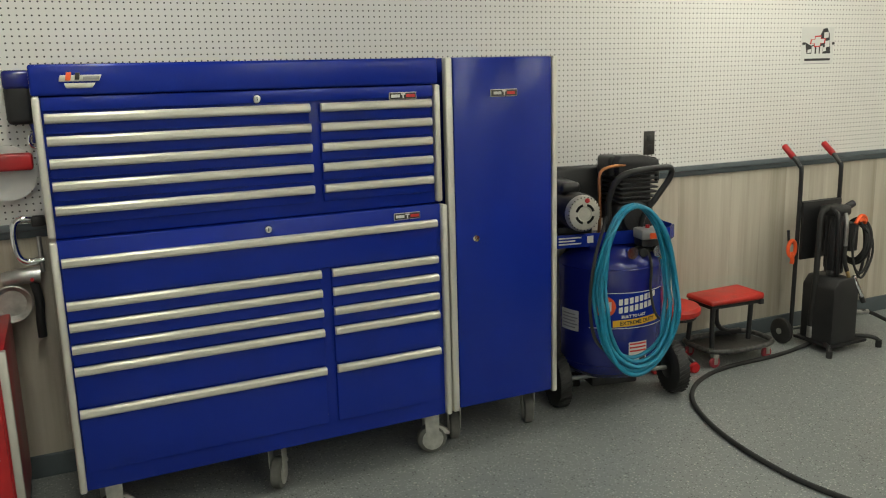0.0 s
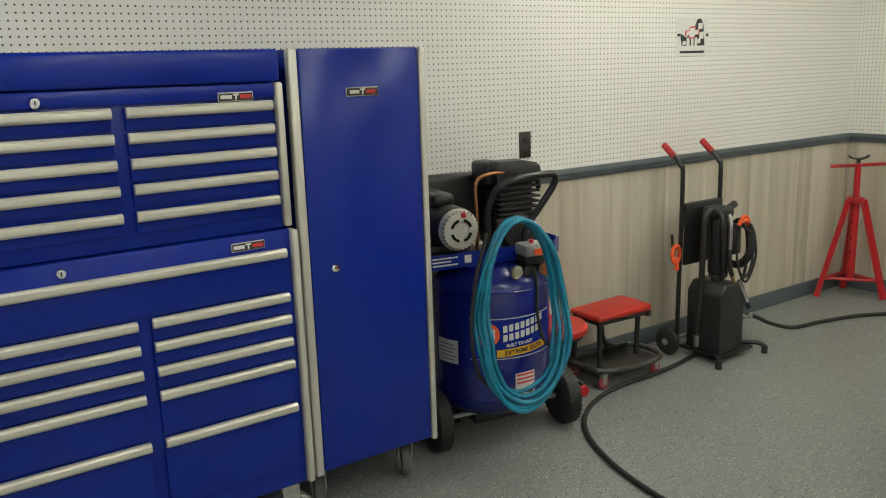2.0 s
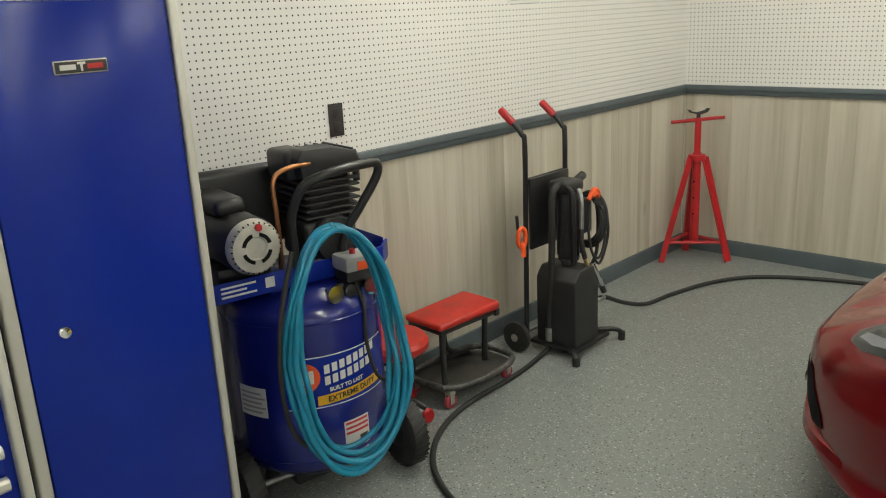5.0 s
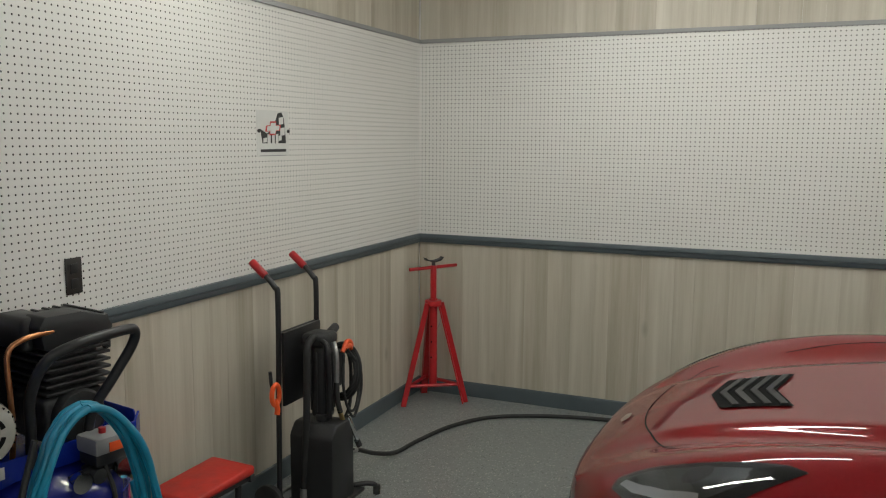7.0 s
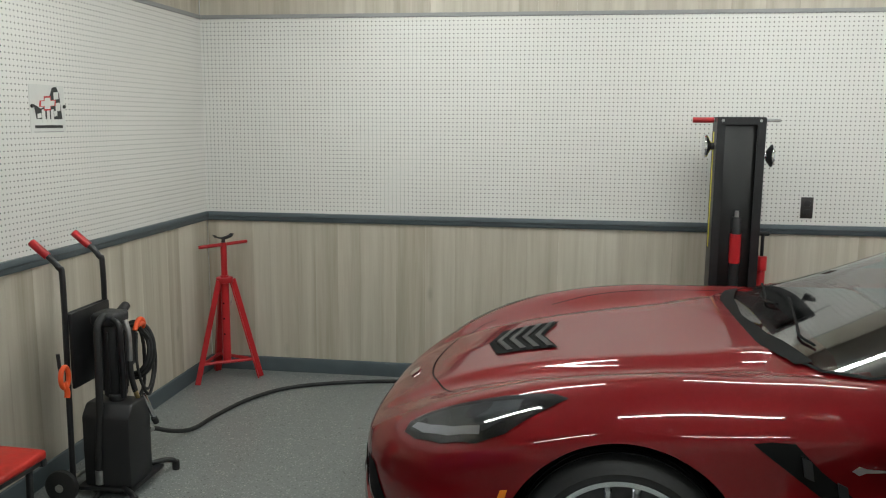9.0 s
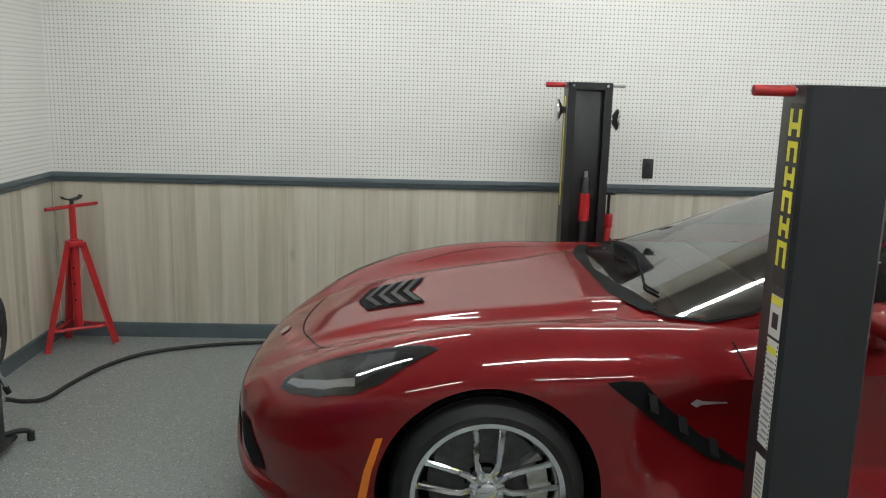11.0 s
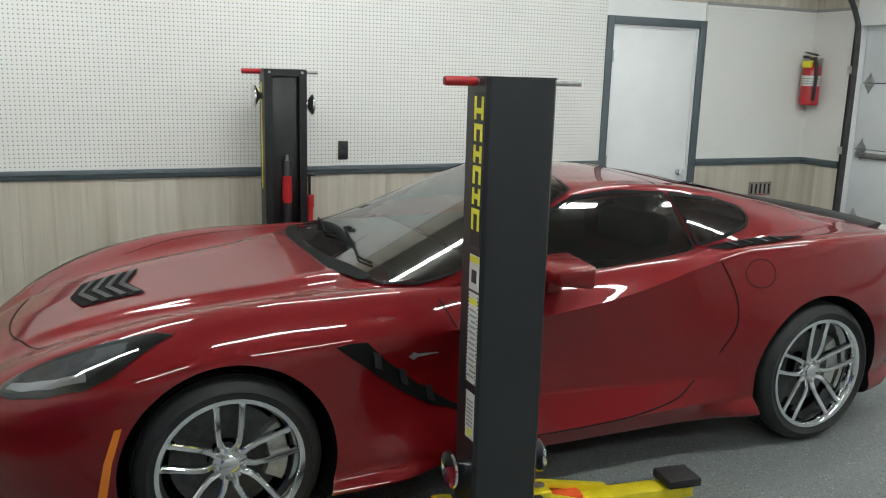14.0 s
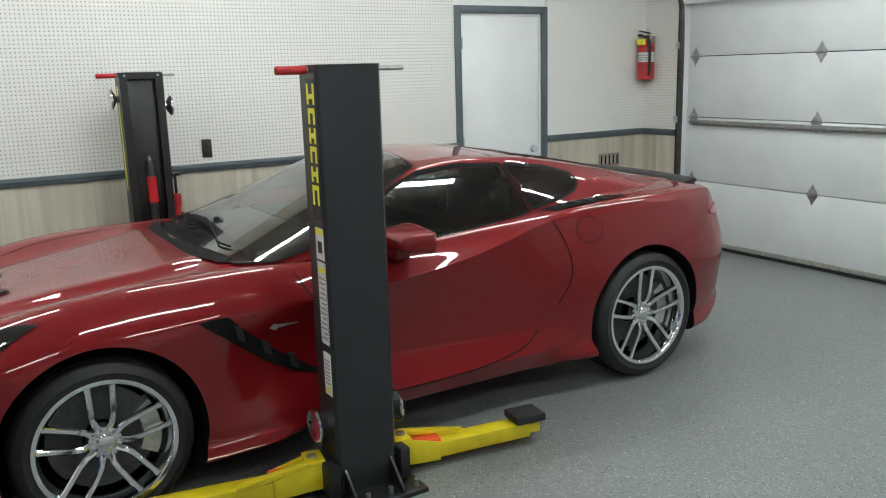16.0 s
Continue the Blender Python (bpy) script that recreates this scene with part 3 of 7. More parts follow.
def tool_chest():
    w, turn = CH_X1 - CH_X0, 1.0
    x0, y0 = CH_X1 - w * math.cos(radians(turn)), CH_Y - w * math.sin(radians(turn))
    # lower cabinet
    low = thing("rolling_tool_cabinet", (x0, y0, 0), "glossy blue rolling tool cabinet with aluminium drawer pulls", "tool cabinet", turn=turn)
    body = box((0.022, 0.0, CH_Z0), (w - 0.022, 0.55, CH_MID - 0.004), 0.004)
    part("body", body, BLUE, low)
    for xl, xr in ((0.0, 0.024), (w - 0.024, w)):
        part("corner_trim", box((xl, -0.022, CH_Z0), (xr, 0.03, CH_MID - 0.005), 0.008, 3), SILVER, low, "pale aluminium corner post")
    xa, xb, xc, xd = 0.028, 0.895, 0.937, w - 0.048
    drawer(low, xa, xd, 0.888, 1.026, 1.012)
    for bar, bottom in ((0.867, 0.812), (0.794, 0.736), (0.718, 0.660), (0.641, 0.512), (0.490, 0.275)):
        drawer(low, xa, xb, bottom, bar + 0.014, bar)
        drawer(low, xc, xd, bottom, bar + 0.014, bar)
    lock(low, w / 2 + 0.002, 1.054)
    name_plate(low, 1.256, 1.050)
    for x in (0.10, w / 2, w - 0.05):
        caster(low, x, 0.10, turn=(20 if x < 0.2 else -10 if x > 1.2 else 60))
    for x in (0.10, w - 0.09):
        caster(low, x, 0.47, 0, False)
    # upper chest
    up = thing("tool_chest", (x0, y0, CH_MID), "blue top tool chest with twin drawer columns, lid closed", "tool chest", turn=turn)
    h = CH_Z1 - CH_MID
    part("body", box((0.022, 0.02, 0.0), (w - 0.030, 0.53, h - 0.10), 0.004), BLUE, up)
    part("lid", box((0.0, 0.0, h - 0.098), (w - 0.016, 0.53, h), 0.010, 3), BLUE, up, "blue hinged lid")
    for xl, xr in ((0.0, 0.024), (w - 0.034, w - 0.010)):
        part("corner_trim", box((xl, -0.004, 0.005), (xr, 0.05, h - 0.10), 0.008, 3), SILVER, up, "pale aluminium corner post")
    for bar in (1.476, 1.405, 1.333, 1.260, 1.182):
        b, lo = bar - CH_MID, bar - CH_MID - 0.054
        dz = 0.018
        for xl, xr in ((0.03, 0.894), (0.933, w - 0.050)):
            d = part("drawer", box((xl, 0.008, lo + 0.005), (xr, 0.05, b + 0.014), 0.004), BLUE, up)
            pull = prism([(dz - 0.014, b - 0.016), (dz - 0.030, b - 0.013), (dz - 0.034, b - 0.006), (dz - 0.034, b + 0.008), (dz - 0.028, b + 0.015), (dz - 0.014, b + 0.016)], xl + 0.001, xr - 0.001, "x", 0.001)
            part("drawer_pull", pull, SILVER, d, "aluminium drawer pull")
    part("lock_rail", box((0.026, 0.006, h - 0.145), (w - 0.036, 0.024, h - 0.102), 0.003), BLUE, up)
    lock(up, w / 2 - 0.006, 0.428)
    name_plate(up, 1.256, 0.419)
    # badge on the lid: two slanted silver bars, an orange and a dark mark
    e = part("badge", prism([(0.085, h - 0.055), (0.205, h - 0.055), (0.213, h - 0.035), (0.090, h - 0.035)], -0.006, 0.0, "y", 0.002), SILVER, up, "silver slanted badge with an orange mark")
    part("badge_bar", prism([(0.105, h - 0.076), (0.182, h - 0.076), (0.194, h - 0.060), (0.100, h - 0.060)], -0.006, -0.001, "y", 0.002), SILVER, e)
    part("badge_mark", prism([(0.104, h - 0.052), (0.120, h - 0.052), (0.125, h - 0.026), (0.109, h - 0.026)], -0.0085, -0.0055, "y", 0.001), ORANGE, e)
    part("badge_mark", prism([(0.132, h - 0.050), (0.146, h - 0.050), (0.150, h - 0.028), (0.136, h - 0.028)], -0.0085, -0.0055, "y", 0.001), INK, e)
    part("badge_line", prism([(0.156, h - 0.050), (0.203, h - 0.050), (0.207, h - 0.040), (0.158, h - 0.040)], -0.0075, -0.0055, "y"), GREYPRINT, e)


def side_locker():
    t = thing("side_locker", (2.874, 5.372, 0), "tall blue steel side locker with aluminium edges", "locker")
    w, z0, z1 = 0.505, 0.205, 1.645
    part("body", box((0.02, 0.01, z0), (w - 0.016, 0.55, z1), 0.004), BLUE, t)
    for x0, x1 in ((0.0, 0.030), (w - 0.022, w)):
        part("corner_trim", box((x0, -0.016, z0 - 0.004), (x1, 0.02, z1), 0.007, 3), SILVER, t, "pale aluminium corner post")
    door = part("door", box((0.034, -0.010, z0 + 0.006), (w - 0.026, 0.012, z1 - 0.003), 0.004), BLUE, t)
    m = moved(spin(((0.0, 0.0), (0.016, 0.0), (0.016, 0.006), (0.012, 0.011), (0.0, 0.012)), 20, "Y"), pose(0.119, -0.011, 0.928, 0, 0, 180))
    part("lock", m, CHROME, door, "chrome key lock")
    x, z = 0.256, 1.504
    p = part("name_plate", box((x - 0.06, -0.015, z - 0.0145), (x + 0.06, -0.010, z + 0.0145), 0.002), SILVER, t, "dark maker's plate with a silver rim")
    part("plate_face", box((x - 0.0575, -0.0165, z - 0.012), (x + 0.0575, -0.0145, z + 0.012)), INK, p)
    part("bar", box((x - 0.048, -0.0174, z - 0.0055), (x - 0.013, -0.0164, z + 0.0055)), PAPER, p)
    part("bar", box((x + 0.013, -0.0174, z - 0.0055), (x + 0.048, -0.0164, z + 0.0055)), REDINK, p)
    part("emblem", prism([(x - 0.009, z + 0.010), (x + 0.009, z + 0.010), (x + 0.009, z + 0.005), (x + 0.003, z + 0.005), (x + 0.002, z - 0.010), (x - 0.002, z - 0.010), (x - 0.003, z + 0.005), (x - 0.009, z + 0.005)], -0.0175, -0.0166, "y"), PAPER, p)
    for x in (0.08, w - 0.05):
        for y in (0.16, 0.47):
            caster(t, x, y, 70, False)


tool_chest()
side_locker()


# ---- the sports car ----
CAR_X, CAR_Y, WHEELBASE = 5.40, 3.495, 2.71


def glide(x, xs, ys):
    """Monotone cubic through (xs, ys), xs rising."""
    xs, ys = np.array(xs, float), np.array(ys, float)
    h, d = np.diff(xs), np.diff(ys) / np.diff(xs)
    m = np.zeros(len(xs))
    m[0], m[-1] = d[0], d[-1]
    for i in range(1, len(xs) - 1):
        if d[i - 1] * d[i] > 0:
            m[i] = 2 * d[i - 1] * d[i] / (d[i - 1] + d[i])
    i = np.clip(np.searchsorted(xs, x) - 1, 0, len(xs) - 2)
    t = (x - xs[i]) / h[i]
    return float((1 + 2 * t) * (1 - t) ** 2 * ys[i] + t * (1 - t) ** 2 * h[i] * m[i] + t * t * (3 - 2 * t) * ys[i + 1] + t * t * (t - 1) * h[i] * m[i + 1])


# feature lines of the left half: (s ahead of the front axle, half width, height)
UNDER = ((0.930, 0.20, 0.26), (0.906, 0.36, 0.19), (0.839, 0.50, 0.17), (0.744, 0.64, 0.165), (0.611, 0.76, 0.16), (0.45, 0.84, 0.16), (0.25, 0.87, 0.16), (-0.38, 0.875, 0.165), (-0.9, 0.87, 0.185), (-1.9, 0.875, 0.19), (-2.25, 0.885, 0.18), (-2.71, 0.87, 0.17), (-3.05, 0.84, 0.175), (-3.2, 0.81, 0.18), (-3.33, 0.76, 0.235), (-3.42, 0.70, 0.30), (-3.5, 0.58, 0.36), (-3.54, 0.45, 0.42))
SKIRT = ((0.930, 0.23, 0.33), (0.906, 0.39, 0.27), (0.839, 0.56, 0.26), (0.744, 0.69, 0.26), (0.611, 0.81, 0.27), (0.45, 0.885, 0.27), (0.25, 0.92, 0.27), (-0.38, 0.922, 0.25), (-0.6, 0.918, 0.25), (-0.9, 0.914, 0.26), (-1.4, 0.914, 0.27), (-1.9, 0.918, 0.28), (-2.25, 0.922, 0.29), (-2.71, 0.925, 0.30), (-3.05, 0.905, 0.30), (-3.2, 0.875, 0.31), (-3.33, 0.83, 0.34), (-3.42, 0.77, 0.38), (-3.5, 0.65, 0.42), (-3.54, 0.48, 0.47))
LOWER = ((0.930, 0.245, 0.40), (0.906, 0.41, 0.38), (0.839, 0.585, 0.38), (0.744, 0.715, 0.39), (0.611, 0.83, 0.40), (0.45, 0.90, 0.41), (0.25, 0.93, 0.42), (-0.38, 0.918, 0.42), (-0.6, 0.868, 0.42), (-0.9, 0.848, 0.425), (-1.4, 0.847, 0.408), (-1.9, 0.868, 0.388), (-2.15, 0.897, 0.388), (-2.3, 0.925, 0.40), (-2.71, 0.94, 0.44), (-3.05, 0.925, 0.44), (-3.2, 0.895, 0.44), (-3.33, 0.85, 0.46), (-3.42, 0.79, 0.49), (-3.5, 0.67, 0.52), (-3.54, 0.49, 0.55))
WAIST = ((0.930, 0.24, 0.45), (0.906, 0.40, 0.455), (0.839, 0.58, 0.46), (0.744, 0.71, 0.475), (0.611, 0.822, 0.49), (0.45, 0.895, 0.52), (0.25, 0.93, 0.54), (0.0, 0.94, 0.56), (-0.38, 0.918, 0.58), (-0.6, 0.872, 0.58), (-0.9, 0.854, 0.585), (-1.4, 0.856, 0.60), (-1.9, 0.874, 0.64), (-2.15, 0.898, 0.65), (-2.4, 0.93, 0.65), (-2.71, 0.945, 0.65), (-3.05, 0.93, 0.65), (-3.2, 0.905, 0.65), (-3.33, 0.86, 0.65), (-3.42, 0.80, 0.66), (-3.5, 0.68, 0.66), (-3.54, 0.50, 0.65))
CREASE = ((0.930, 0.23, 0.468), (0.906, 0.37, 0.49), (0.839, 0.55, 0.515), (0.744, 0.685, 0.55), (0.611, 0.79, 0.60), (0.45, 0.865, 0.65), (0.25, 0.902, 0.705), (0.0, 0.908, 0.745), (-0.38, 0.910, 0.748), (-0.6, 0.904, 0.740), (-0.9, 0.894, 0.738), (-1.22, 0.888, 0.752), (-1.6, 0.884, 0.799), (-1.85, 0.880, 0.855), (-2.0, 0.872, 0.893), (-2.2, 0.856, 0.922), (-2.45, 0.856, 0.928), (-2.71, 0.856, 0.928), (-3.05, 0.84, 0.926), (-3.2, 0.815, 0.920), (-3.33, 0.775, 0.905), (-3.42, 0.725, 0.865), (-3.5, 0.63, 0.83), (-3.54, 0.48, 0.79))
SHOULDER = ((0.930, 0.20, 0.477), (0.906, 0.34, 0.50), (0.839, 0.48, 0.552), (0.744, 0.575, 0.612), (0.611, 0.64, 0.688), (0.45, 0.69, 0.757), (0.25, 0.722, 0.816), (0.0, 0.745, 0.855), (-0.25, 0.757, 0.870), (-0.55, 0.772, 0.870), (-0.9, 0.787, 0.862), (-1.4, 0.795, 0.874), (-1.9, 0.793, 0.917), (-2.3, 0.79, 0.955), (-2.71, 0.785, 0.970), (-3.1, 0.768, 0.968), (-3.31, 0.735, 0.958), (-3.40, 0.69, 0.932), (-3.5, 0.58, 0.895), (-3.54, 0.46, 0.85))
VALLEY = ((0.930, 0.14, 0.483), (0.906, 0.24, 0.506), (0.839, 0.33, 0.560), (0.744, 0.38, 0.613), (0.611, 0.42, 0.670), (0.45, 0.445, 0.715), (0.25, 0.475, 0.757), (0.0, 0.505, 0.793), (-0.25, 0.53, 0.822), (-0.48, 0.565, 0.850), (-0.60, 0.58, 0.856), (-0.9, 0.64, 0.860), (-1.4, 0.70, 0.878), (-1.9, 0.70, 0.92), (-2.3, 0.68, 0.96), (-2.71, 0.66, 0.974), (-3.1, 0.62, 0.972), (-3.31, 0.58, 0.966), (-3.4, 0.55, 0.946), (-3.5, 0.50, 0.910), (-3.54, 0.40, 0.865))
HOOD = ((0.930, 0.09, 0.485), (0.906, 0.15, 0.512), (0.839, 0.23, 0.570), (0.744, 0.28, 0.627), (0.611, 0.31, 0.690), (0.45, 0.335, 0.742), (0.25, 0.355, 0.786), (0.0, 0.39, 0.822), (-0.25, 0.42, 0.852), (-0.48, 0.45, 0.886), (-0.60, 0.46, 0.889), (-0.9, 0.45, 0.878), (-1.4, 0.4, 0.88), (-1.9, 0.4, 0.92), (-2.71, 0.4, 0.976), (-3.1, 0.4, 0.974), (-3.4, 0.36, 0.956), (-3.54, 0.25, 0.88))
RIDGE = ((0.930, 0.0, 0.486), (0.906, 0.0, 0.516), (0.839, 0.0, 0.575), (0.744, 0.0, 0.632), (0.611, 0.0, 0.694), (0.45, 0.0, 0.744), (0.25, 0.0, 0.785), (0.0, 0.0, 0.820), (-0.25, 0.0, 0.850), (-0.48, 0.0, 0.890), (-0.60, 0.0, 0.893), (-0.9, 0.0, 0.88), (-1.4, 0.0, 0.88), (-1.9, 0.0, 0.92), (-2.71, 0.0, 0.976), (-3.1, 0.0, 0.974), (-3.4, 0.0, 0.962), (-3.54, 0.0, 0.885))
FEATURES = [([q[0] for q in line[::-1]], [q[1] for q in line[::-1]], [q[2] for q in line[::-1]]) for line in (UNDER, SKIRT, LOWER, WAIST, CREASE, SHOULDER, VALLEY, HOOD, RIDGE)]
DOOR_FOLDS, HOOD_FOLDS = (1, 2, 3, 5), (8,)


def ramp01(x, lo, hi):
    t = min(max((x - lo) / (hi - lo), 0.0), 1.0)
    return t * t * (3 - 2 * t)


def body_half(s, steps):
    """Half a cross section: smooth through all feature lines, folded at some along the door and the bonnet."""
    pts = [Vector((glide(s, xs, ws), s, glide(s, xs, zs))) for xs, ws, zs in FEATURES]
    pts = [Vector((0, s, pts[0].z))] + pts
    out = curve_points(pts, steps)
    for folds, k in ((DOOR_FOLDS, ramp01(s, -2.35, -2.0) * (1 - ramp01(s, -0.55, -0.25))), (HOOD_FOLDS, ramp01(s, -0.9, -0.6) * (1 - ramp01(s, 0.55, 0.85)))):
        if k == 0:
            continue
        hard = []
        for a, b in zip((0,) + folds, folds + (len(pts) - 1,)):
            piece = pts[a:b + 1]
            hard += (curve_points(piece, steps) if len(piece) > 2 else [piece[0].lerp(piece[1], i / steps) for i in range(steps + 1)])[:-1]
        hard.append(pts[-1])
        out = [p.lerp(q, k) for p, q in zip(out, hard)]
    return out


def loft(section, stations, steps=4):
    """A closed skin over mirrored half sections."""
    b = bmesh.new()
    rings = []
    for s in stations:
        half = section(s, steps)
        for q in half:
            q.x = max(q.x, 0.0)
        half[0].x = half[-1].x = 0.0
        full = half + [Vector((-q.x, q.y, q.z)) for q in half[-2:0:-1]]
        rings.append([b.verts.new(q) for q in full])
    n = len(rings[0])
    for p, q in zip(rings, rings[1:]):
        for i in range(n):
            b.faces.new((p[i], p[(i + 1) % n], q[(i + 1) % n], q[i]))
    b.faces.new(rings[0][::-1])
    b.faces.new(rings[-1])
    bmesh.ops.recalc_face_normals(b, faces=b.faces)
    return b


# greenhouse: s, belt z, belt half width, roof edge z, roof edge half width, centre z
CABIN = (
    (-3.42, 0.94, 0.56, 0.945, 0.50, 0.962),
    (-3.10, 0.935, 0.64, 0.995, 0.50, 1.025),
    (-2.75, 0.93, 0.70, 1.075, 0.50, 1.105),
    (-2.40, 0.92, 0.735, 1.145, 0.52, 1.178),
    (-2.10, 0.90, 0.75, 1.190, 0.55, 1.222),
    (-1.80, 0.86, 0.76, 1.205, 0.57, 1.242),
    (-1.58, 0.84, 0.765, 1.190, 0.585, 1.232),
    (-1.34, 0.83, 0.770, 1.098, 0.628, 1.180),
    (-1.06, 0.82, 0.765, 0.965, 0.705, 1.083),
    (-0.90, 0.81, 0.760, 0.895, 0.745, 1.025),
    (-0.74, 0.80, 0.745, 0.862, 0.735, 0.965),
    (-0.52, 0.79, 0.720, 0.842, 0.70, 0.900),
    (-0.42, 0.77, 0.70, 0.80, 0.68, 0.84),
)
CS = [row[0] for row in CABIN]


def cabin_section(s, steps):
    zb, wb, zr, wr, zc = (glide(s, CS, [row[k] for row in CABIN]) for k in range(1, 6))
    k = min(max((s + 1.75) / 0.35, 0.0), 1.0)
    half = [(0, zb - 0.06), (wb * 0.7, zb - 0.06), (wb, zb - 0.05), (wb - (wb - wr) * 0.42, zb + (zr - zb) * 0.5), (wr + 0.012, zr - 0.012), (wr - 0.06, zr + (zc - zr) * (0.42 - 0.16 * k)), (wr * 0.72, zr + (zc - zr) * (0.66 - 0.04 * k)), (wr * 0.46, zc - (zc - zr) * (0.17 - 0.06 * k)), (0, zc)]
    return curve_points([Vector((a, s, b)) for a, b in half], steps)


def tree(bm):
    from mathutils.bvhtree import BVHTree
    return BVHTree.FromBMesh(bm)


def inside(p, poly):
    hit = False
    for (ax, ay), (bx, by) in zip(poly, poly[1:] + poly[:1]):
        if (ay > p[1]) != (by > p[1]) and p[0] < (bx - ax) * (p[1] - ay) / (by - ay) + ax:
            hit = not hit
    return hit


def patch(skin, outline, view, lift=0.004, grid=0.03, thick=0.0, mirror=False, smooth=0, even=0):
    """A sheet laid on a skin: outline in (s, z) seen from the side, or (x, s) seen from above, or (x, z) seen from ahead."""
    b = bmesh.new()
    vs = [b.verts.new((p[0], p[1], 0)) for p in outline]
    b.faces.new(vs)
    lo = [min(p[k] for p in outline) for k in (0, 1)]
    hi = [max(p[k] for p in outline) for k in (0, 1)]
    for k, no in ((0, (1, 0, 0)), (1, (0, 1, 0))):
        at = lo[k] + grid
        while at < hi[k] - 1e-4:
            co = (at, 0, 0) if k == 0 else (0, at, 0)
            bmesh.ops.bisect_plane(b, geom=b.verts[:] + b.edges[:] + b.faces[:], plane_co=co, plane_no=no)
            at += grid
    bmesh.ops.triangulate(b, faces=[f for f in b.faces if len(f.verts) > 4])
    for v in b.verts:
        p, q = v.co.x, v.co.y
        if view == "side":
            start, way = Vector((-2, p, q)), Vector((1, 0, 0))
        elif view == "top":
            start, way = Vector((p, q, 3)), Vector((0, 0, -1))
        elif view == "rear":
            start, way = Vector((p, -6, q)), Vector((0, 1, 0))
        else:
            start, way = Vector((p, 3, q)), Vector((0, -1, 0))
        place, normal, _, _ = skin.ray_cast(start, way)
        if place is None:
            place, normal, _, _ = skin.find_nearest(start + way * 1.6)
        if normal.dot(way) > 0:
            normal = -normal
        v.co = place + normal * lift
    for _ in range(smooth):
        bmesh.ops.smooth_vert(b, verts=[v for v in b.verts if not v.is_boundary], factor=0.5, use_axis_x=True, use_axis_y=True, use_axis_z=True)
    if even:
        # one smooth surface through the skin's places, so that reflections run unbroken
        co = np.array([v.co for v in b.verts])
        axes = (0, 1, 2) if view == "top" else (1, 2, 0)
        u, w, h = (co[:, k] for k in axes)
        u0, w0 = u.mean(), w.mean()
        terms = lambda a, c: np.stack([(a - u0) ** i * (c - w0) ** j for i in range(even + 1) for j in range(even + 1 - i)], 1)
        fit, *_ = np.linalg.lstsq(terms(u, w), h, rcond=None)
        for v, value in zip(b.verts, terms(u, w) @ fit):
            v.co[axes[2]] = value
    if thick:
        top = b.faces[:]
        r = bmesh.ops.extrude_face_region(b, geom=top)
        bmesh.ops.translate(b, verts=[g for g in r["geom"] if isinstance(g, bmesh.types.BMVert)], vec={"side": (-thick, 0, 0), "top": (0, 0, thick), "front": (0, thick, 0), "rear": (0, -thick, 0)}[view])
    if mirror:
        moved(b, Matrix.Diagonal((-1, 1, 1, 1)))
    return b


def strip(skin, line, width, view, lift=0.003, mirror=False):
    """A narrow band on a skin along a line."""
    pts = curve_points([(p[0], p[1], 0) for p in line], 6)
    left, right = [], []
    for i, q in enumerate(pts):
        a = (pts[min(i + 1, len(pts) - 1)] - pts[max(i - 1, 0)]).normalized()
        n = Vector((-a.y, a.x, 0)) * width / 2
        left.append((q + n).to_2d().to_tuple())
        right.append((q - n).to_2d().to_tuple())
    return patch(skin, left + right[::-1], view, lift, 0.05, 0.0, mirror)


